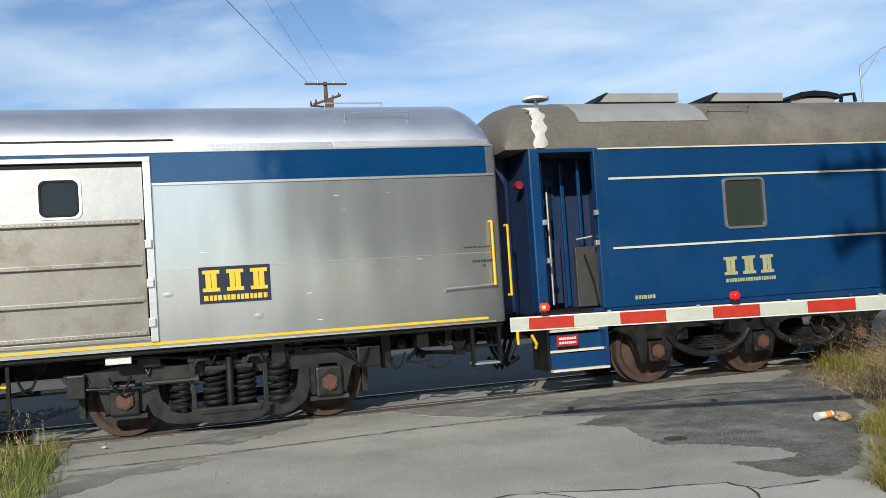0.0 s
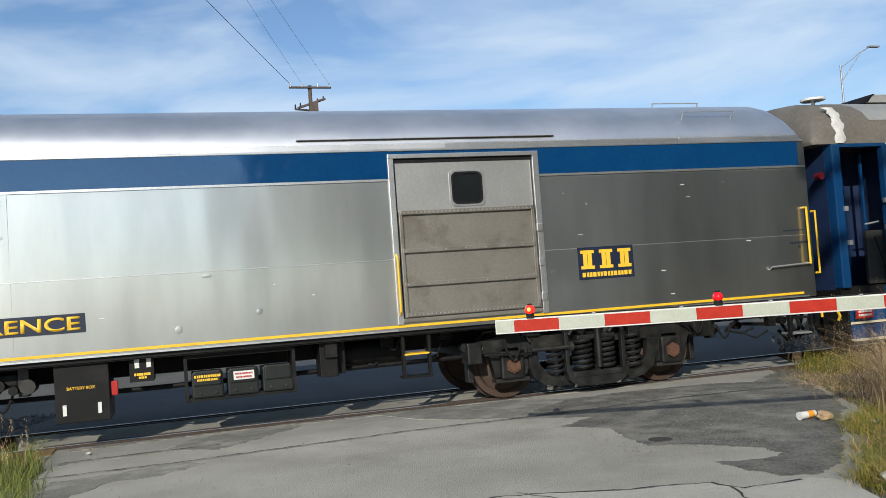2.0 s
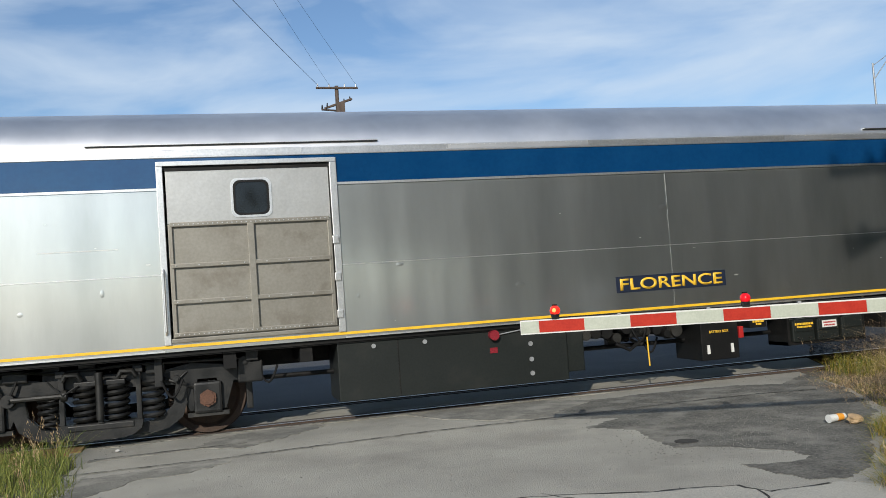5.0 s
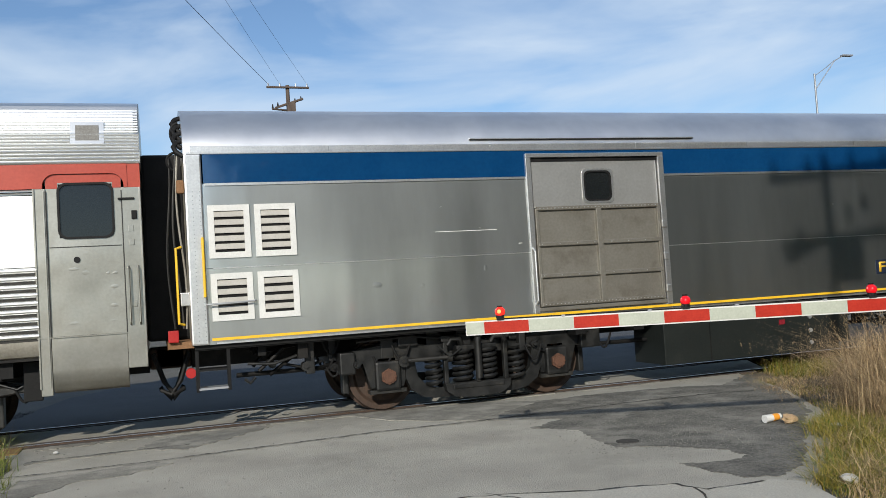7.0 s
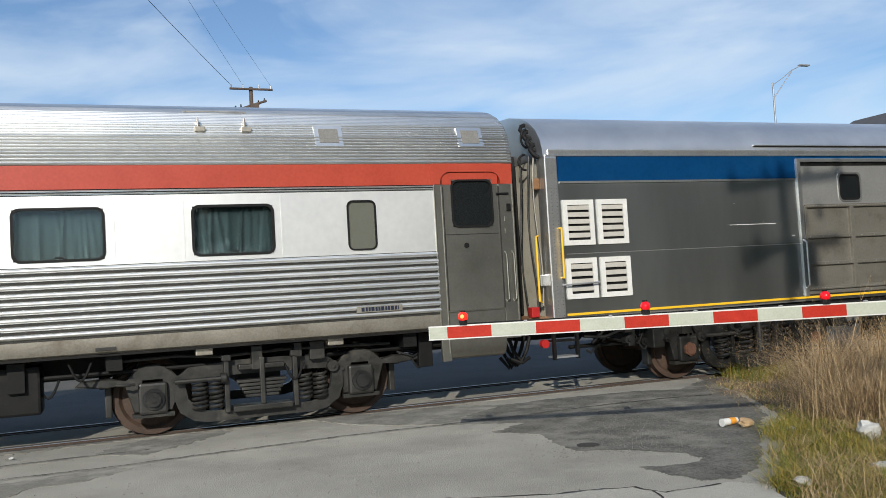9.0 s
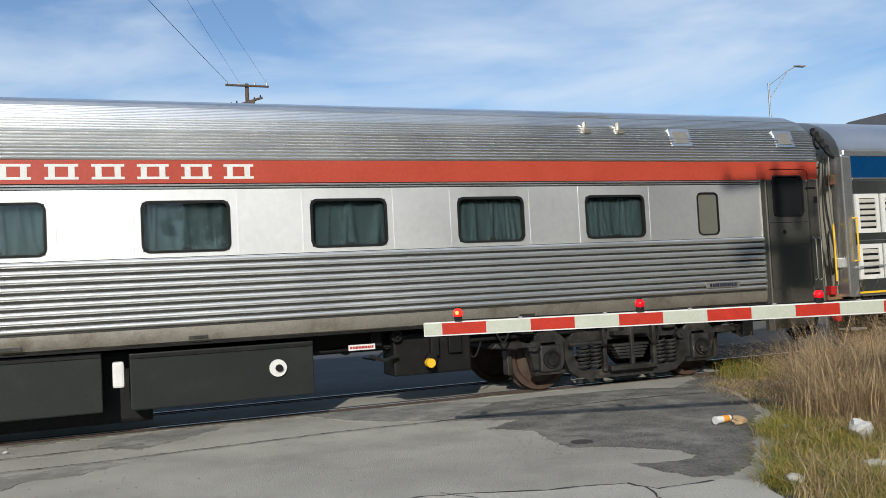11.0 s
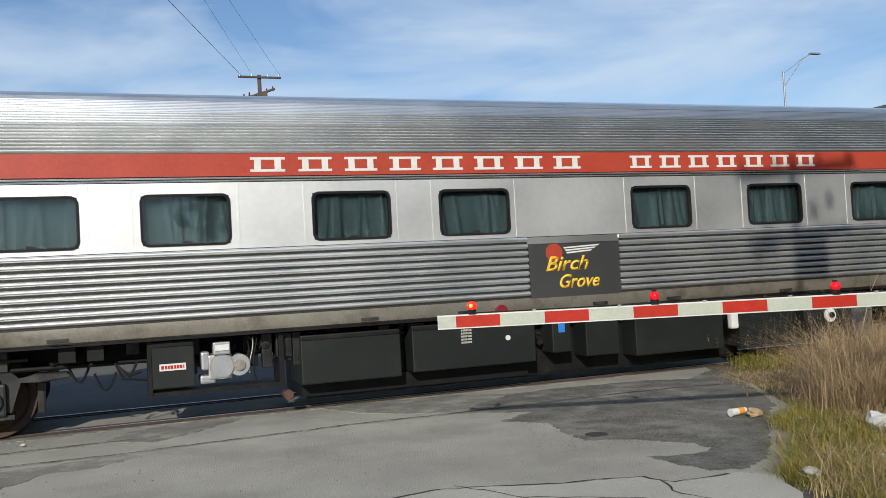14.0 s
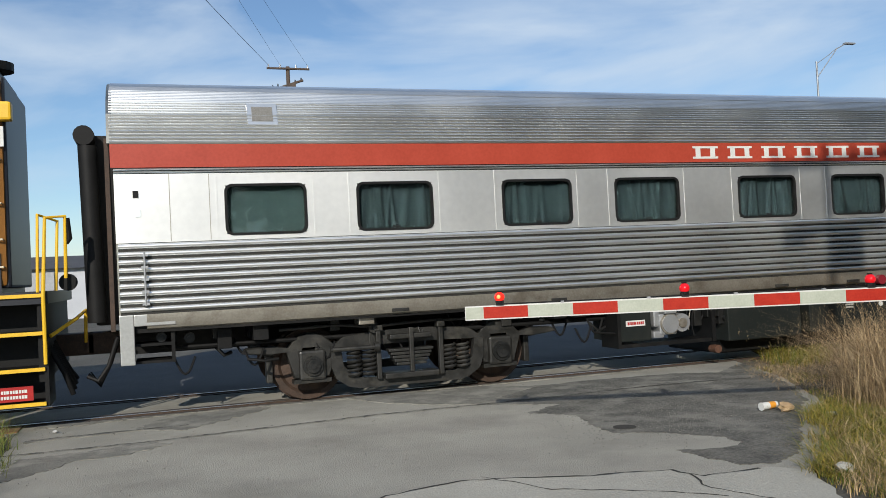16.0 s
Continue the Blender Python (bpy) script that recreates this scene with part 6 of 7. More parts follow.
# ---- blue business car ----
def blue_car():
    car = thing("business_car", (16.4, 0, 0), "deep blue heavyweight passenger car with a weathered grey roof", "railway car", "train cars")
    A, B = 4.21, 28.6
    roof_p = [(-1.52, 3.25), (-1.515, 3.42), (-1.46, 3.60), (-1.33, 3.75), (-1.12, 3.88), (-0.86, 3.97), (-0.5, 4.05), (0.0, 4.09)]
    o0, o1 = 4.36, 5.13
    side_band(car, 5.20, B, 1.12, 3.25, [(u + 0.03, u + 0.63, 2.11, 2.75) for u in (7.06, 11.0, 14.0, 17.0, 20.0, 23.0)], BLUE_CAR, name="side_panel", label="deep blue riveted side")
    part("vestibule_post", boxes((A, o0, -1.53, -1.35, 1.12, 3.25), bevel=0.02), BLUE_CAR, car)
    part("vestibule_post", boxes((o1, 5.20, -1.53, -1.42, 1.12, 3.25), bevel=0.01), BLUE_CAR, car)
    part("vestibule_head", boxes((o0, o1, -1.52, -1.42, 3.20, 3.25)), BLUE_CAR, car)
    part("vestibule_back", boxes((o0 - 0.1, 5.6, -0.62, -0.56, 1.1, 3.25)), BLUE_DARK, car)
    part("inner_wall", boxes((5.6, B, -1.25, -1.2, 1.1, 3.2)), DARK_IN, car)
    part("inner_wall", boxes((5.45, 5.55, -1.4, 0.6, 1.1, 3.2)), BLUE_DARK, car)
    part("open_door_leaf", boxes((4.40, 4.45, -1.36, -0.66, 1.16, 3.1), bevel=0.008), BLUE_CAR, car, "blue vestibule door folded open")
    part("inner_door", boxes((4.66, 4.90, -0.66, -0.62, 1.15, 2.95), bevel=0.008), BLUE_CAR, car)
    part("door_glass", boxes((4.70, 4.86, -0.675, -0.66, 2.1, 2.85)), DARK_GLASS, car)
    part("trap_door", boxes((4.85, 5.40, -1.36, -1.30, 1.15, 1.95), bevel=0.01), TRAP, car, "raised dark worn trap plate")
    for u, y, w in ((4.47, -1.05, 0.05), (4.60, -0.80, 0.06), (4.93, -0.80, 0.05), (5.05, -1.1, 0.04)):
        part("partition_post", boxes((u, u + w, y - 0.04, y, 1.15, 3.15), bevel=0.006), BLUE_CAR, car)
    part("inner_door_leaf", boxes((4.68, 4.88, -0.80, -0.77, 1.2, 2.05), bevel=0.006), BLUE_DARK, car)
    for z in (1.75, 2.12, 2.55):
        part("door_lock", boxes((4.60, 4.66, -0.88, -0.84, z, z + 0.10), bevel=0.006), GALV, car)
    part("door_bar", rods([(4.90, -1.30, 2.05), (5.12, -1.34, 2.08)], 0.014), GALV, car)
    part("door_post_rail", rods([(4.52, -1.30, 1.2), (4.52, -1.30, 2.7)], 0.014), GALV, car)
    for u, z in ((4.37, 2.25), (5.11, 2.35), (4.40, 1.75), (5.10, 1.95)):
        part("latch", boxes((u - 0.03, u + 0.03, -1.56, -1.50, z, z + 0.07), bevel=0.006), GALV, car)
    part("chain", rods([(4.95, -1.42, 1.85), (5.05, -1.44, 1.5), (5.10, -1.44, 1.2)], 0.012), BLACK, car)
    for u in (7.06, 11.0, 14.0, 17.0, 20.0, 23.0):
        w = part("window", ring(bmesh.new(), rounded(u - 0.005, u + 0.665, 2.075, 2.785, 0.07), rounded(u + 0.028, u + 0.632, 2.108, 2.752, 0.055), -1.535, -1.47), ALU_TRIM, car, "square window in a pale metal frame")
        part("pane", plate(rounded(u + 0.02, u + 0.64, 2.10, 2.76, 0.05), -1.512, -1.504), GREEN_GLASS, w)
    for z in (2.815, 1.885):
        part("cream_stripe", boxes((5.33, B, -1.532, -1.51, z, z + 0.028)), CREAM, car)
    part("eave_line", boxes((5.2, B, -1.532, -1.50, 3.225, 3.245)), CREAM, car)
    plain_letters(car, 6.985, 7.86, 1.44, 1.69, 3, GOLD_FADED, -1.5215, 0.30)
    bars(car, "small_lettering", [(7.0, 7.8, 1.34, 1.39)], -1.5215, GOLD_FADED)
    bars(car, "stencil", [(5.60, 5.9, 1.20, 1.25)], -1.5215, GOLD_FADED)
    part("side_sill", boxes((5.0, B, -1.50, -1.40, 1.02, 1.12)), BLUE_CAR, car)
    roof = part("roof", roof_shell(roof_p, A - 0.30, B, 0.60, 0.5, 3.25), ROOF_GREY, car, "weathered brown-grey roof", smooth=True)
    part("roof_patch", roof_shell([(y * 1.004, z + 0.008) for y, z in roof_p[2:7]] + [(-0.45, 4.06)], 5.0, 6.95, 0, 0, 3.55), ROOF_PATCH, roof, "patch of silver roof paint", smooth=True)
    rnd = random.Random(4)
    bm = bmesh.new()
    rows = []
    for k in range(13):
        z = 3.26 + k * 0.048
        y = -1.545 + max(0, z - 3.42) * 0.33 + max(0, z - 3.62) * 0.35
        rows.append([bm.verts.new((4.40 + f * 0.11 * rnd.uniform(0.5, 1.2) + rnd.uniform(-0.02, 0.02), y + 0.03 * f * f + rnd.uniform(-0.008, 0.008), z)) for f in (-1, -0.5, 0, 0.5, 1)])
    for p, q in zip(rows, rows[1:]):
        for k in range(4):
            bm.faces.new((p[k], p[k + 1], q[k + 1], q[k]))
    part("sealant_patch", bm, SEALANT, roof, "rough white sealant patch", smooth=True)
    part("roof_dome", rods([(4.75, -0.6, 3.9), (4.75, -0.6, 4.10)], 0.03), WHITE, roof)
    part("roof_dome", rods([(4.75, -0.6, 4.09), (4.75, -0.6, 4.125)], 0.19, 20), WHITE, roof, "white satellite dome", smooth=True)
    for a, b in ((5.75, 6.95), (7.55, 8.75)):
        bm = prism(bmesh.new(), [(a - 0.10, 4.03), (b, 4.03), (b, 4.155), (a + 0.06, 4.155), (a + 0.0, 4.13)], -0.75, 0.6, axis="y")
        hood = part("roof_hatch", bm, ROOF_PATCH, roof, "low grey rooftop air unit")
        part("hatch_mouth", prism(bmesh.new(), [(a - 0.13, 4.03), (a - 0.09, 4.03), (a + 0.01, 4.13), (a + 0.06, 4.16), (a + 0.02, 4.16), (a - 0.03, 4.13)], -0.77, 0.62, axis="y"), BLACK, hood)
    bm = prism(bmesh.new(), [(9.0, 4.10), (9.08, 4.16), (9.25, 4.21), (9.5, 4.235), (9.75, 4.22), (9.95, 4.18), (10.02, 4.12), (9.9, 4.12), (9.7, 4.15), (9.4, 4.15), (9.15, 4.11)], -0.55, 0.2, axis="y")
    part("roof_fan_cowl", bm, RUBBER, roof, "low black curved fan cowl")
    part("cowl_bracket", rods([(10.02, -0.5, 4.06), (10.05, -0.5, 4.17), (10.28, -0.5, 4.19), (10.3, -0.5, 4.06)], 0.03), RUBBER, roof)
    part("cowl_foot", boxes((9.1, 9.9, -0.5, 0.15, 4.0, 4.13)), ROOF_PATCH, roof)
    part("roof_handrail", rods([(7.0, -1.35, 3.74), (7.0, -1.42, 3.82), (7.65, -1.42, 3.82), (7.65, -1.35, 3.74)], 0.014), SKIRT, roof)
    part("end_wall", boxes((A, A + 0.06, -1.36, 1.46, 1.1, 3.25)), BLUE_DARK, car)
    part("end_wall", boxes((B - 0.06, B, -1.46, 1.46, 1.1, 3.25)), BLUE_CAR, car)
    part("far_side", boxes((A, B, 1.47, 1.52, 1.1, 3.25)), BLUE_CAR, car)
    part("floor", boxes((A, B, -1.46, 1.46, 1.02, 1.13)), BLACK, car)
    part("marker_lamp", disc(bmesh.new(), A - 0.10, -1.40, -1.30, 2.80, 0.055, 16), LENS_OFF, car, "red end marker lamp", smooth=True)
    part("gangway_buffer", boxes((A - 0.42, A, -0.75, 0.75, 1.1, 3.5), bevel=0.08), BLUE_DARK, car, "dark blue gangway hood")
    st = part("step_well", boxes((4.33, 4.36, -1.44, -0.9, 0.34, 1.12), bevel=0.005), BLACK, car, "blue entrance steps with cream nosings")
    part("step_side", boxes((5.14, 5.18, -1.50, -0.9, 0.34, 1.12), bevel=0.005), BLUE_CAR, st)
    for k, z in enumerate((0.34, 0.58, 0.84)):
        part("riser", boxes((4.36, 5.14, -1.46 + 0.12 * k, -1.42 + 0.12 * k, z, z + 0.22)), BLUE_CAR, st)
        part("nosing", boxes((4.35, 5.16, -1.53 + 0.12 * k, -1.38 + 0.12 * k, z - 0.005, z + 0.025), bevel=0.004), CREAM, st)
    part("notice", boxes((4.45, 4.75, -1.475, -1.455, 0.66, 0.80)), RED_SIGN, st, "red step notice")
    bars(st, "notice_lettering", [(4.48, 4.72, 0.745, 0.775), (4.48, 4.72, 0.69, 0.72)], -1.476, WHITE)
    part("centre_sill", boxes((A, B, -0.35, 0.35, 0.72, 1.02)), BLACK, car)
    # six-wheel bogie
    for base in (6.05, 23.0):
        us = [base, base + 1.68, base + 3.36]
        for s in (-1, 1):
            y0, y1 = sorted((s * 1.14, s * 0.96))
            prof = [(us[0] - 0.62, 0.80), (us[0] - 0.50, 0.88), (us[2] + 0.50, 0.88), (us[2] + 0.62, 0.80)]
            for u in us[::-1]:
                prof += [(u + 0.48, 0.76), (u + 0.36, 0.70), (u + 0.27, 0.56), (u + 0.22, 0.30), (u + 0.14, 0.30), (u + 0.13, 0.64), (u - 0.13, 0.64), (u - 0.14, 0.30), (u - 0.22, 0.30), (u - 0.27, 0.56), (u - 0.36, 0.70), (u - 0.48, 0.76)]
            bm = prism(bmesh.new(), prof, y0, y1, axis="y")
            bmesh.ops.bevel(bm, geom=[e for e in bm.edges if abs(e.verts[0].co.y - e.verts[1].co.y) < 0.01], offset=0.014, segments=1, affect="EDGES")
            fr = part("bogie_frame", bm, TRUCK, car, "grimy six-wheel bogie frame")
            for u in us:
                part("journal_box", boxes((u - 0.13, u + 0.13, *sorted((s * 1.2, s * 0.98)), 0.32, 0.60), bevel=0.025), TRUCK, fr)
                part("bearing_cap", disc(disc(bmesh.new(), u, s * 1.19, s * 1.235, 0.457, 0.10, 6), u, s * 1.23, s * 1.25, 0.457, 0.07, 16), RUST_HUB, fr)
            for a, b in zip(us, us[1:]):
                pts = [(a + 0.20 + (b - a - 0.40) * j / 12, s * 1.17, 0.66 - 0.30 * math.sin(math.pi * j / 12) ** 0.6) for j in range(13)]
                part("equaliser_beam", rods(pts, 0.05), TRUCK, fr, smooth=True)
                part("leaf_spring", boxes(*[((a + b) / 2 - 0.40 + 0.06 * k, (a + b) / 2 + 0.40 - 0.06 * k, *sorted((s * 1.20, s * 1.10)), 0.44 + 0.035 * k, 0.468 + 0.035 * k) for k in range(5)]), TRUCK, fr)
        for u in us:
            wheelset(car, u)
    clutter(car, 5.2, 9.6, 18, 91, TRUCK)
    coupler(car, A, -1)
    grab(car, [(3.98, -1.30, 0.72), (3.98, -1.30, 1.0)], 0.02)
    grab(car, [(4.18, -1.40, 0.66), (4.18, -1.44, 0.72), (4.12, -1.44, 0.84)], 0.02)
    return car


# ---- locomotive ----
def locomotive():
    car = thing("locomotive", (-54.0, 0, 0), "dark blue and orange diesel locomotive with yellow handrails", "locomotive", "train cars")
    B = -44.45
    H = B - 0.16
    part("hood_end", boxes((H - 0.12, H + 0.02, -0.90, 0.90, 1.62, 4.1), bevel=0.03), LOCO_BLACK, car)
    part("long_hood", boxes((-58.0, H, -0.95, 0.95, 1.62, 4.12), bevel=0.10), ORANGE, car, "grimy orange hood end")
    part("hood_base", boxes((-58.0, H - 0.08, -0.96, 0.96, 1.56, 2.02)), LOCO_BLACK, car)
    part("hood_roof", boxes((-58.0, H - 0.06, -0.85, 0.85, 4.09, 4.26), bevel=0.06), LOCO_BLACK, car)
    part("roof_fan", rods([(-44.75, -0.5, 4.24), (-44.75, -0.5, 4.34)], 0.22, 16), BLACK, car)
    part("headlight_box", boxes((H - 0.20, H + 0.10, -1.05, -0.88, 3.56, 3.78), bevel=0.03), YELLOW, car, "yellow lamp housing")
    nb = part("number_board", boxes((H - 0.45, H + 0.002, -0.975, -0.955, 3.26, 3.50), bevel=0.005), WHITE, car, "white number board")
    bars(nb, "number_bars", [(H - 0.40, H - 0.04, 3.30, 3.46)], -0.976, NAVY)
    for z in (3.12, 2.60, 2.18, 1.86):
        grab(car, [(H - 0.16, -0.95, z), (H - 0.16, -1.0, z), (H - 0.05, -1.0, z), (H - 0.05, -0.95, z)], 0.012, CREAM)
    part("cab", boxes((-62.5, -58.0, -1.45, 1.45, 1.56, 4.3), bevel=0.08), LOCO_BLACK, car)
    part("walkway", boxes((-63.5, B + 0.30, -1.5, 1.5, 1.42, 1.56)), LOCO_BLACK, car)
    part("fuel_tank", boxes((-56.5, -50.5, -1.4, 1.4, 0.25, 1.2), bevel=0.08), BLACK, car)
    part("frame", boxes((-63.5, B + 0.2, -0.9, 0.9, 0.9, 1.42)), BLACK, car)
    part("end_plate", boxes((B + 0.18, B + 0.24, -1.45, 1.45, 0.55, 1.42)), BLACK, car)
    st = part("step_well", boxes((B - 0.70, B + 0.24, -1.0, -0.95, 0.28, 1.45)), BLACK, car, "black boarding steps with yellow edges")
    for u in (B - 0.75, B + 0.24):
        part("step_side", boxes((u, u + 0.045, -1.50, -0.9, 0.28, 1.45)), BLACK, st)
    for z in (0.30, 0.68, 1.08, 1.50):
        part("tread", boxes((B - 0.72, B + 0.25, -1.50, -1.05, z, z + 0.03)), BLACK, st)
        part("nosing", boxes((B - 0.72, B + 0.25, -1.53, -1.495, z - 0.005, z + 0.035)), YELLOW, st)
    part("notice", boxes((B - 0.30, B + 0.12, -1.505, -1.495, 0.36, 0.52)), RED_SIGN, st, "red step notice")
    bars(st, "notice_lettering", [(B - 0.24, B + 0.06, 0.45, 0.485), (B - 0.24, B + 0.06, 0.39, 0.425)], -1.506, WHITE)
    grab(car, [(B + 0.26, -1.52, 0.75), (B + 0.26, -1.55, 1.5), (B + 0.30, -1.50, 2.38), (B + 0.50, -1.40, 2.40), (B + 0.48, -1.3, 1.7)], 0.022, None, "handrail", "yellow end handrail")
    grab(car, [(B + 0.20, -1.50, 1.55), (B + 0.22, -1.45, 2.42), (B + 0.4, -1.2, 2.36), (B + 0.36, -1.2, 1.56)], 0.018, None, "handrail")
    part("jumper_cable", rods([(B + 0.52, -1.38, 2.38), (B + 0.54, -1.36, 2.15), (B + 0.50, -1.34, 2.1)], 0.03), RUBBER, car, smooth=True)
    part("end_lamp", disc(bmesh.new(), B + 0.48, -1.1, -0.98, 1.65, 0.10, 16), BLACK, car)
    part("uncoupling_lever", rods([(B + 0.3, -1.35, 1.05), (B + 0.55, -1.0, 1.22), (B + 0.62, -0.5, 1.30), (B + 0.6, -0.4, 0.9)], 0.022), YELLOW, car)
    for k in range(4):
        part("air_hose", rods([(B + 0.25, -1.2 + 0.2 * k, 0.95), (B + 0.42, -1.2 + 0.2 * k, 0.6), (B + 0.5, -1.15 + 0.2 * k, 0.35 + 0.04 * k)], 0.03), RUBBER, car)
    for base in (-48.6, -61.5):
        for s in (-1, 1):
            y0, y1 = sorted((s * 1.12, s * 0.92))
            part("bogie_frame", boxes((base - 0.7, base + 3.2, y0, y1, 0.45, 0.95), bevel=0.04), TRUCK, car)
        for k in range(2):
            wheelset(car, base + 0.2 + 2.1 * k, 0.5)
    part("coupler", boxes((B + 0.2, B + 0.7, -0.16, 0.16, 0.72, 1.0), bevel=0.03), RUST, car)
    return car


CARS = [blue_car(), baggage_car(), sleeping_car(), locomotive()]


# ---- crossing gate ----
def gate_arm():
    a1, a4 = Vector((3.23, -4.81, 1.165)), Vector((5.51, -5.68, 1.165))
    d = (a4 - a1).normalized()
    root = thing("crossing_gate", (7.2, -6.45, 0), "lowered crossing gate arm in red and white stripes with red lamps", "crossing gate")
    m = Matrix.Translation(a1) @ Matrix(((d.x, -d.y, 0, 0), (d.y, d.x, 0, 0), (0, 0, 1, 0), (0, 0, 0, 1)))
    st = 0.4064
    hh = 0.052

    def add(name, bm, material, parent=root, label="", smooth=False):
        bmesh.ops.transform(bm, matrix=m, verts=bm.verts)
        return part(name, bm, material, parent, label, smooth)

    arm = add("arm", boxes((-0.575, 4.35, -0.012, 0.012, -hh - 0.012, hh + 0.012)), ARM_EDGE, label="aluminium gate arm with pale edges")
    add("stripe", boxes((-0.57, -st - 0.002, -0.016, -0.012, -hh, hh)), ARM_WHITE, arm)
    for k in range(11):
        u = -st + k * st
        add("stripe", boxes((u, u + st - 0.002, -0.016, -0.012, -hh, hh)), RED_PLASTIC if k % 2 == 0 else ARM_WHITE, arm)
    for k, u in enumerate((-0.255, 1.42, 3.07)):
        dome = bmesh.new()
        bmesh.ops.create_uvsphere(dome, u_segments=20, v_segments=12, radius=0.046, matrix=Matrix.Translation((u, 0, hh + 0.085)) @ Matrix.Diagonal((1, 1.15, 1, 1)))
        for f in [f for f in dome.faces if f.calc_center_median().z > hh + 0.125]:
            f.smooth = False
        lamp = add("lamp", dome, RED_LENS_HOT if k == 0 else RED_LENS, label="lit red gate lamp", smooth=True)
        if k == 0:
            bulb = bmesh.new()
            bmesh.ops.create_uvsphere(bulb, u_segments=12, v_segments=8, radius=0.022, matrix=Matrix.Translation((u - 0.006, -0.036, hh + 0.088)))
            add("bulb", bulb, LAMP_BULB, lamp, smooth=True)
        add("lamp_hood", rods([(u, 0.006, hh + 0.128), (u, 0.006, hh + 0.140)], 0.024, 12), BLACK, lamp)
        add("lamp_base", boxes((u - 0.035, u + 0.035, -0.03, 0.03, hh + 0.01, hh + 0.046), bevel=0.006), BLACK, lamp)
        add("lamp_band", rods([(u, 0.0, hh + 0.03), (u, 0.0, hh + 0.055)], 0.038, 16), BLACK, lamp)
    for k in range(5):
        u = 0.3 + k * 0.78
        add("clip", boxes((u, u + 0.03, -0.018, 0.018, hh + 0.01, hh + 0.025)), GALV, arm)
    add("lamp_cable", rods([(-0.25, 0.02, hh + 0.02), (1.42, 0.02, hh + 0.018), (3.07, 0.02, hh + 0.02), (4.3, 0.02, hh + 0.02)], 0.006), BLACK, arm)
    mx, my = 7.25, -6.55
    part("mast", rods([(mx, my, -0.16), (mx, my, 1.5)], 0.055, 14), GALV, root, smooth=True)
    part("mechanism", boxes((mx - 0.25, mx + 0.3, my - 0.2, my + 0.28, 0.85, 1.45), bevel=0.03), GALV, root)


gate_arm()


# ---- poles, wires and distance ----
def utility_pole(name, x, y, top, yaw, label, extra=True, r=0.16):
    pole = thing(name, (x, y, -0.16), label, "utility pole")
    part("pole", rod(bmesh.new(), (x, y, -0.3), (x, y, top + 0.15), r, 12, r * 0.69), POLE_WOOD, pole, smooth=True)
    c, s = math.cos(yaw), math.sin(yaw)
    def along(d, z, o=0.0):
        return (x + c * d - s * o, y + s * d + c * o, z)
    part("crossarm", rods([along(-1.22, top, -0.15), along(1.22, top, -0.15)], 0.065, 6), POLE_WOOD, pole)
    for d in (-1.12, -0.45, 0.45, 1.12):
        part("insulator", rod(bmesh.new(), along(d, top + 0.05, -0.15), along(d, top + 0.24, -0.15), 0.05, 8, 0.03), GALV, pole)
    if extra:
        part("lower_crossarm", rods([along(-0.75, top - 1.15, 0.1), along(0.75, top - 0.75, -0.6)], 0.07, 6), POLE_WOOD, pole)
        part("lower_crossarm", rods([along(-0.95, top - 1.25, -0.1), along(0.1, top - 1.25, 0.3)], 0.055, 6), POLE_WOOD, pole)
        for d, z in ((0.75, -0.62), (0.4, -0.75), (-0.9, -1.1), (-0.6, -1.0)):
            part("insulator", rod(bmesh.new(), along(d, top + z - 0.1), along(d, top + z + 0.15), 0.06, 8, 0.03), BLACK, pole)
        part("transformer_bracket", boxes((x - 0.12, x + 0.35, y - 0.5, y - 0.2, top - 1.5, top - 0.9)), POLE_WOOD, pole)
    return pole


PX, PY, PT = 7.75, 38.0, 13.55
utility_pole("utility_pole", PX, PY, PT, 0.03, "weathered wooden utility pole with crossarms beyond the train")


def wire(a, b, sag, r=0.014):
    a, b = Vector(a), Vector(b)
    pts = []
    for k in range(15):
        f = k / 14
        p = a.lerp(b, f)
        p.z -= sag * 4 * f * (1 - f)
        pts.append(p)
    tagged(part("overhead_wire", rods(pts, r, 5), WIRE), "thin dark overhead wire strung between poles", "wire", "overhead wires")


for d, (x, z) in zip((-1.12, -0.45, 1.12), ((-11.2, 13.75), (-7.3, 13.85), (-7.8, 13.85))):
    wire((PX + d, PY - 0.15, PT + 0.2), (x, -14.0, z), 0.25, 0.013 if d < -1 else 0.006)


def street_lamp():
    x, y, top = 55.1, 49.0, 18.0
    lamp = thing("street_lamp", (x, y, -0.16), "tall galvanised highway lamp on a truss arm", "street lamp")
    part("pole", rod(bmesh.new(), (x, y, -0.2), (x, y, top), 0.12, 12, 0.08), GALV, lamp, smooth=True)
    part("arm", rods([(x, y, top - 1.4), (x + 1.2, y, top - 0.05), (x + 2.3, y, top + 1.2), (x + 3.2, y, top + 1.62)], 0.04, 6), GALV, lamp)
    part("brace", rods([(x, y, top - 0.2), (x + 1.2, y, top + 0.5), (x + 2.3, y, top + 1.25)], 0.035, 6), GALV, lamp)
    part("lamp_head", boxes((x + 3.1, x + 4.2, y - 0.2, y + 0.2, top + 1.6, top + 1.75), bevel=0.05), GALV, lamp)


street_lamp()


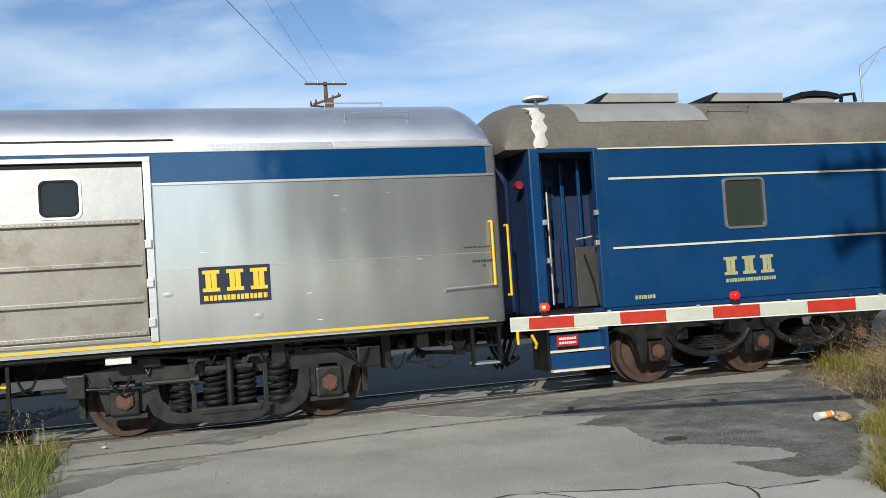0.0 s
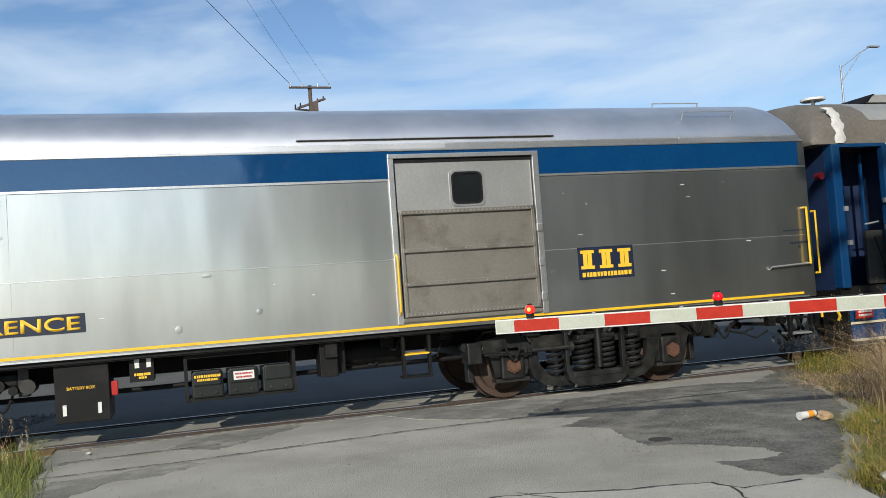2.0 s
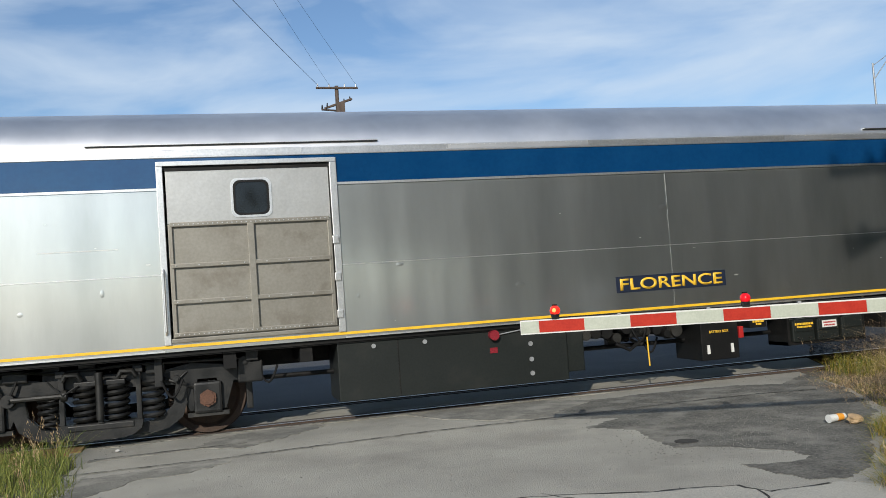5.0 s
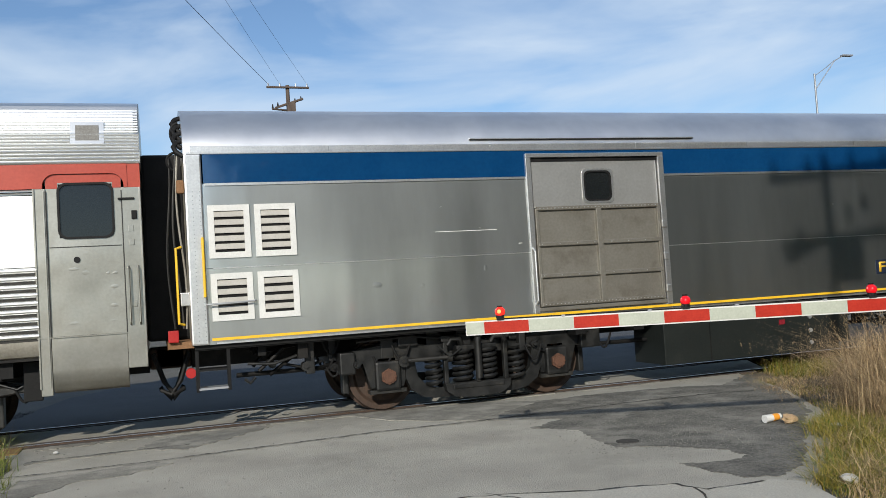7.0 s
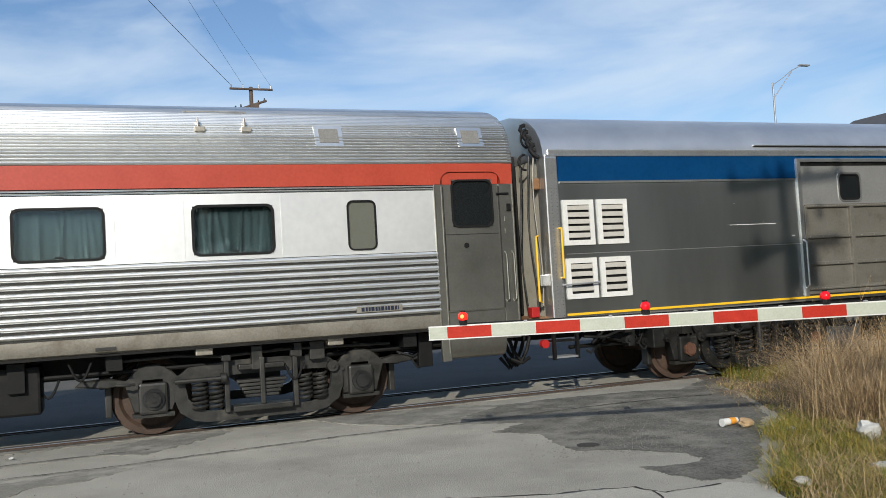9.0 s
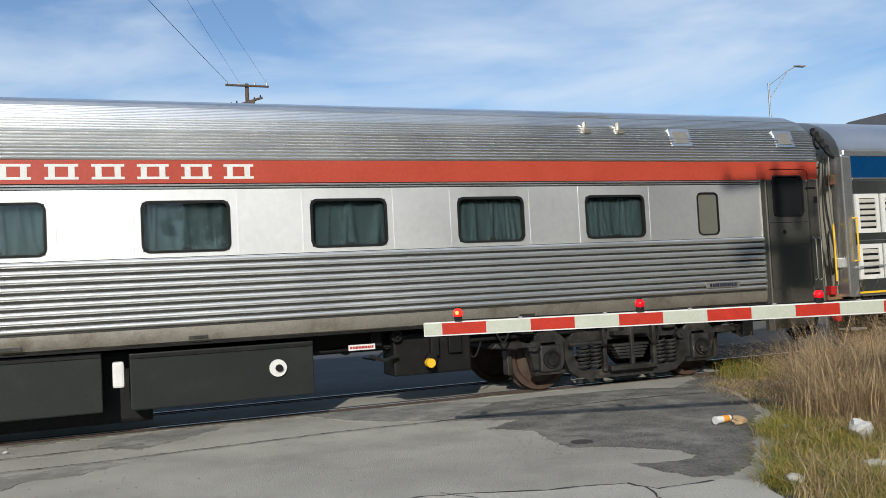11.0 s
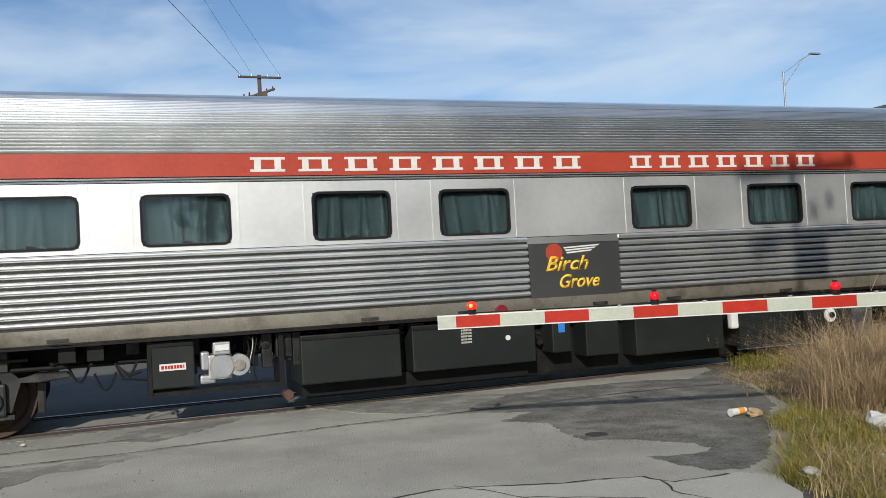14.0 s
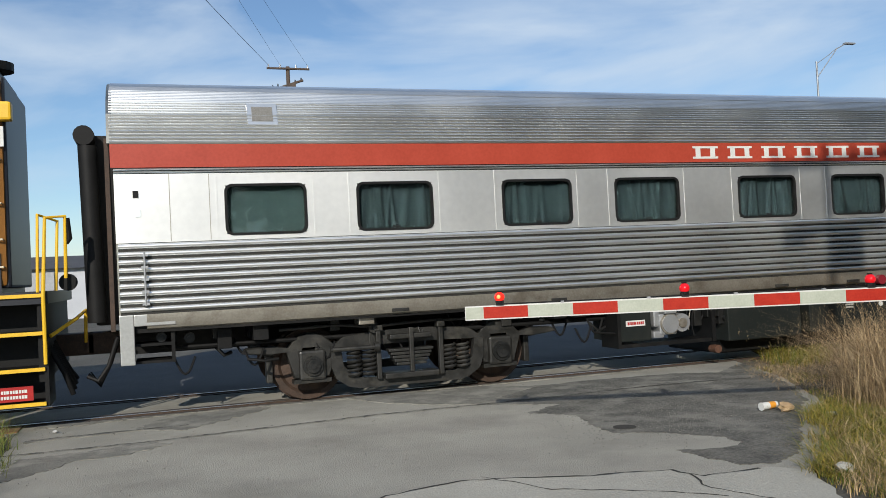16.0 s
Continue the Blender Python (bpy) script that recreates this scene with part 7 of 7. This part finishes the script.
def overpass():
    b = thing("overpass", (95, 62, -0.16), "dark highway overpass ramp far beyond the train", "bridge")
    prof = [(79.6, 15.9), (86.0, 19.2), (130.0, 26.0), (130.0, 23.5), (87.0, 16.6), (82.0, 14.6)]
    part("deck", prism(bmesh.new(), prof, 58, 70, axis="y"), ROOF_DARK, b)
    part("parapet", prism(bmesh.new(), [(81.8, 16.4), (87, 18.1), (130, 24.9), (130, 24.0), (87, 17.3), (82.5, 15.8)], 57.8, 58.0, axis="y"), PALE_WALL, b)
    for x, z in ((88, 16.8), (100, 19.2), (116, 21.6)):
        part("pier", boxes((x, x + 2, 61, 67, -0.3, z)), PALE_WALL, b)


overpass()


def far_building(x0, x1, y0, y1, h, label):
    b = thing("warehouse", ((x0 + x1) / 2, (y0 + y1) / 2, -0.16), label, "building")
    part("wall", boxes((x0, x1, y0, y1, -0.3, h)), PALE_WALL, b)
    part("roof", prism(bmesh.new(), [(y0 - 0.4, h), (y1 + 0.4, h), ((y0 + y1) / 2, h + 0.9)], x0 - 0.4, x1 + 0.4), ROOF_DARK, b)
    for k in range(int((x1 - x0) / 5)):
        part("door", boxes((x0 + 1 + 5 * k, x0 + 3.6 + 5 * k, y0 - 0.05, y0 + 0.05, -0.3, 2.6)), GALV, b)


far_building(-24, -1.5, 42, 54, 2.75, "low pale metal warehouse with a dark roof")


# ---- weeds and grass ----
def blades(name, spots, height, width, lean, seed, material, label, heads=0.0, base_z=-0.05):
    """Blades of three bent segments in one mesh; heads: the share that carry a seed head."""
    rnd = random.Random(seed)
    vs, fs = [], []
    for x, y, f in spots:
        h = height * f * rnd.uniform(0.55, 1.15)
        a, b = rnd.uniform(0, 2 * math.pi), rnd.uniform(0.1, lean) * h
        w = width * rnd.uniform(0.6, 1.3)
        sx, sy = math.cos(a + 1.57) * w, math.sin(a + 1.57) * w
        base = len(vs)
        for k, q in enumerate((0.0, 0.4, 0.75, 1.0)):
            cx, cy, z = x + math.cos(a) * b * q * q, y + math.sin(a) * b * q * q, base_z + h * q * (1 - 0.12 * q * lean)
            t = 1 - q * 0.85
            vs += [(cx - sx * t, cy - sy * t, z), (cx + sx * t, cy + sy * t, z)]
        fs += [(base + 2 * k, base + 2 * k + 1, base + 2 * k + 3, base + 2 * k + 2) for k in range(3)]
        if rnd.random() < heads:
            cx, cy, z = vs[-1]
            for _ in range(9):
                o = len(vs)
                dx, dy, dz = rnd.uniform(-0.012, 0.012), rnd.uniform(-0.012, 0.012), rnd.uniform(-0.10, 0.05)
                vs += [(cx + dx, cy + dy, z + dz), (cx + dx + 0.005, cy + dy + 0.003, z + dz + 0.012), (cx + dx * 1.4, cy + dy * 1.4, z + dz + 0.03)]
                fs.append((o, o + 1, o + 2))
    me = bpy.data.meshes.new(name)
    me.from_pydata(vs, [], fs)
    me.materials.append(material)
    return tagged(new(name, me), label, name, kind="stuff")


def inside(x, y, poly):
    c = False
    for (xa, ya), (xb, yb) in zip(poly, poly[1:] + poly[:1]):
        if (ya > y) != (yb > y) and x < (xb - xa) * (y - ya) / (yb - ya) + xa:
            c = not c
    return c


def scatter(poly, count, seed, per=1, spread=0.05):
    """Spots inside an outline, in tufts of so many."""
    rnd = random.Random(seed)
    xs, ys = [p[0] for p in poly], [p[1] for p in poly]
    out = []
    while len(out) < count:
        x, y = rnd.uniform(min(xs), max(xs)), rnd.uniform(min(ys), max(ys))
        n = noise.noise(Vector((x * 0.9, y * 0.9, seed)))
        if inside(x, y, poly) and rnd.random() < 0.62 + 0.7 * n:
            f = rnd.uniform(0.7, 1.25)
            for _ in range(rnd.randint(max(1, per // 2), per)):
                out.append((x + rnd.gauss(0, spread), y + rnd.gauss(0, spread), f * (1.0 + 0.45 * n)))
    return out


WEEDS = [(6.70, -5.0), (7.35, -4.3), (8.15, -3.5), (9.1, -2.7), (10.5, -2.2), (12.0, -3.0), (11, -5.5), (9.0, -6.2), (7.5, -6.0), (6.8, -5.6)]
VERGE = [(4.50, -6.95), (5.40, -5.95), (6.05, -5.05), (6.9, -4.5), (9.6, -4.5), (8.8, -6.8), (6.6, -8.4), (4.2, -8.6)]
RAILSIDE = [(6.6, -4.3), (7.2, -3.2), (8.0, -1.5), (8.6, -1.0), (10.5, -1.0), (10.5, -4.0), (7.4, -4.6)]
LEFT = [(-1.46, -2.7), (-1.36, -3.5), (-1.4, -4.6), (-2.0, -5.2), (-4.5, -5.5), (-5, -1.6), (-1.8, -1.5), (-1.48, -2.0)]
blades("dry_weeds", scatter(WEEDS, 26000, 31, 60, 0.13), 0.72, 0.0026, 1.7, 32, DRY, "tall dry straw-coloured weeds beside the road", 0.10)
blades("dry_weeds", scatter(WEEDS, 26000, 45, 40, 0.16), 0.50, 0.0026, 2.6, 46, DRY, "matted dry stems low in the weeds", 0.08)
blades("dry_weeds", scatter(WEEDS, 650, 33, 5, 0.06), 1.05, 0.0045, 0.7, 34, DRY, "taller seeding stalks among the dry weeds", 0.6)
blades("grass", scatter(VERGE, 40000, 35, 30, 0.06), 0.16, 0.0040, 2.2, 36, GREEN, "green and yellowing verge grass")
blades("grass", scatter(VERGE, 14000, 37, 16, 0.07), 0.20, 0.0032, 1.8, 38, DRY, "dead blades in the verge grass")
blades("grass", scatter(RAILSIDE, 2600, 47, 40, 0.10), 0.11, 0.004, 2.2, 48, GREEN, "sparse green and brown weeds on the verge")
blades("grass", scatter(RAILSIDE, 9000, 49, 40, 0.12), 0.13, 0.003, 2.8, 50, DRY, "flattened dead stems on the verge")
blades("grass", scatter(LEFT, 9000, 39, 30, 0.05), 0.31, 0.0045, 1.3, 40, GREEN_DEEP, "green grass at the road's edge")
blades("grass", scatter(LEFT, 400, 41, 6, 0.05), 0.45, 0.004, 0.6, 42, DRY, "seeding stalks at the road's edge", 0.6)
blades("grass", scatter([(8.4, -1.9), (9.6, -2.3), (9.9, -0.95), (8.7, -0.95)], 1100, 43, 25, 0.05), 0.26, 0.005, 1.4, 44, GREEN, "weeds growing beside the rail", 0.1)


# ---- loose grit on the asphalt ----
def grit(spots, seed, material, label):
    rnd = random.Random(seed)
    vs, fs = [], []
    for x, y, f in spots:
        r, o = rnd.uniform(0.003, 0.007) * f, len(vs)
        a = rnd.uniform(0, 6.28)
        vs += [(x + r * math.cos(a + k * 1.571) * rnd.uniform(0.7, 1.3), y + r * math.sin(a + k * 1.571) * rnd.uniform(0.7, 1.3), -0.008) for k in range(4)]
        vs.append((x, y, -0.006 + r * 0.8))
        fs += [(o + k, o + (k + 1) % 4, o + 4) for k in range(4)]
    me = bpy.data.meshes.new("gravel")
    me.from_pydata(vs, [], fs)
    me.materials.append(material)
    return tagged(new("gravel", me), label, "gravel", kind="stuff")


grit(scatter([(3.5, -3.6), (6.3, -3.6), (6.5, -4.6), (5.4, -5.8), (4.5, -6.7), (3.6, -5.9), (3.3, -4.4)], 1300, 91, 3, 0.10), 92, GRIT, "pale loose grit strewn on the dark asphalt")
grit(scatter([(-1.3, -1.0), (7.6, -1.0), (6.8, -4.0), (3.0, -6.0), (-1.2, -5.0)], 350, 93, 2, 0.10), 94, GRIT, "scattered pale grit on the weathered asphalt")
grit(scatter([(-1.3, -2.6), (3.4, -2.6), (4.2, -6.6), (-0.5, -8.0), (-1.4, -5.0)], 120, 95, 2, 0.10), 96, BALLAST, "scattered dark grit on the weathered asphalt")


# ---- behind the camera: what the polished sides mirror ----
LEAF = mat("dark_leaves", (0.034, 0.060, 0.020), (0.075, 0.115, 0.045), 0.7, scale=2)
BARK = mat("rough_bark", (0.06, 0.045, 0.032), (0.11, 0.085, 0.06), 0.95, scale=8, bump=0.01, bump_scale=20)


def tree(x, y, h, seed):
    rnd = random.Random(seed)
    t = thing("tree", (x, y, -0.16), "broad dark-leaved tree behind the viewer, unseen but mirrored", "tree", "trees across the road")
    bm = rod(bmesh.new(), (x, y, -0.3), (x, y, h * 0.55), 0.28, 10, 0.14)
    tips = []
    for k in range(12):
        a, z = k * 2.4, h * (0.22 + 0.028 * k)
        e = Vector((x + math.cos(a) * h * rnd.uniform(0.18, 0.34), y + math.sin(a) * h * rnd.uniform(0.18, 0.34), z + h * rnd.uniform(0.12, 0.34)))
        rod(bm, (x, y, z), e, 0.09, 6, 0.02)
        tips.append(e)
    part("trunk", bm, BARK, t)
    vs, fs = [], []
    # low foliage added to block bright horizon sky from the reflections
    low = [Vector((x + math.cos(k) * h * 0.16, y + math.sin(k) * h * 0.16, h * (0.07 + 0.05 * (k % 3)))) for k in range(7 if x > 16 else 0)]
    for e in tips + low + [Vector((x, y, h * 0.85)), Vector((x, y, h * 0.7))]:
        for _ in range(300):
            c = e + Vector((rnd.gauss(0, 1), rnd.gauss(0, 1), rnd.gauss(0, 0.75))) * h * 0.10
            s = rnd.uniform(0.26, 0.52)
            u = Vector((rnd.uniform(-1, 1), rnd.uniform(-1, 1), rnd.uniform(-1, 1))).normalized()
            w = u.orthogonal().normalized()
            o = len(vs)
            vs += [c + u * s - ORG, c + w * s * 0.6 - ORG, c - u * s - ORG, c - w * s * 0.6 - ORG]
            fs.append((o, o + 1, o + 2, o + 3))
    me = bpy.data.meshes.new("crown")
    me.from_pydata([tuple(v) for v in vs], [], fs)
    me.materials.append(LEAF)
    crown = new("crown", me)
    crown.parent = t


# unseen trees known from reflections; added rows and height darken the mirrored side
for k, (x, y, h) in enumerate(((8.5, -26, 8), (13, -22.5, 8), (18, -20.5, 8.5), (23.5, -19, 8.5), (29.5, -18, 9), (9.5, -33, 10), (14, -30, 12), (18.5, -31, 13), (23, -28, 13), (28, -29, 15), (33, -26, 15), (38, -27, 16), (44, -24, 15), (50, -24, 16), (57, -20, 15), (65, -18, 16), (74, -15, 15))):
    tree(x, y, h * 1.4, 60 + k)

# unseen pole, placed so that its shadow falls on the passing cars
utility_pole("utility_pole", 2.1, -16.3, 11.1, 0.15, "wooden utility pole standing behind the viewer", True, 0.08)


# ---- litter ----
def cup():
    ob = thing("paper_cup", (5.88, -4.72, -0.012), "white and orange paper cup lying on the asphalt", "cup")
    p, q = Vector((5.78, -4.72, 0.036)), Vector((5.97, -4.70, 0.041))
    part("cup", rod(bmesh.new(), p, q, 0.038, 20, 0.032), WHITE, ob, smooth=True)
    part("sleeve", rod(bmesh.new(), p.lerp(q, 0.45), p.lerp(q, 0.85), 0.0368, 20, 0.0342), BOTTLE, ob, smooth=True)
    part("lid", rod(bmesh.new(), p - (q - p) * 0.06, p, 0.041, 20), WHITE, ob)


cup()


def crumple(name, x, y, s, material, label, seed, flat=0.5):
    rnd = random.Random(seed)
    bm = bmesh.new()
    bmesh.ops.create_icosphere(bm, subdivisions=2, radius=s)
    for v in bm.verts:
        v.co *= rnd.uniform(0.65, 1.15)
        v.co.z *= flat
    bmesh.ops.translate(bm, verts=bm.verts, vec=(x, y, s * flat * 0.7))
    tagged(part(name, bm, material), label, "litter", "litter by the road")


crumple("paper_bag", 5.95, -4.86, 0.085, BAG, "crumpled brown paper bag on the asphalt", 1, 0.6)
crumple("paper_scrap", 4.62, -7.08, 0.075, PAPER, "crumpled white paper in the grass", 2, 0.5)
crumple("paper_scrap", 6.35, -6.05, 0.11, PAPER, "pale crumpled carton in the weeds", 3, 0.9)
crumple("paper_scrap", 5.45, -7.02, 0.09, PAPER, "pale flattened packet in the grass", 4, 0.4)
crumple("paper_scrap", 6.12, -5.32, 0.05, PAPER, "small scrap of white paper in the grass", 5, 0.5)
crumple("paper_scrap", -1.1, -1.6, 0.03, PAPER, "tiny scrap of white paper on the asphalt", 6, 0.5)


# ---- motion of the train ----
def motions():
    for car in CARS:
        x = car.location.x
        walk(car, [(k * 0.5, pose(x + rolled(k * 0.5), 0, 0)) for k in range(33)])
    for ob, u, r in WHEELS:
        walk(ob, [(k * 0.2, pose(u, 0, r, 0, math.degrees(rolled(k * 0.2) / r), 0)) for k in range(81)])


motions()
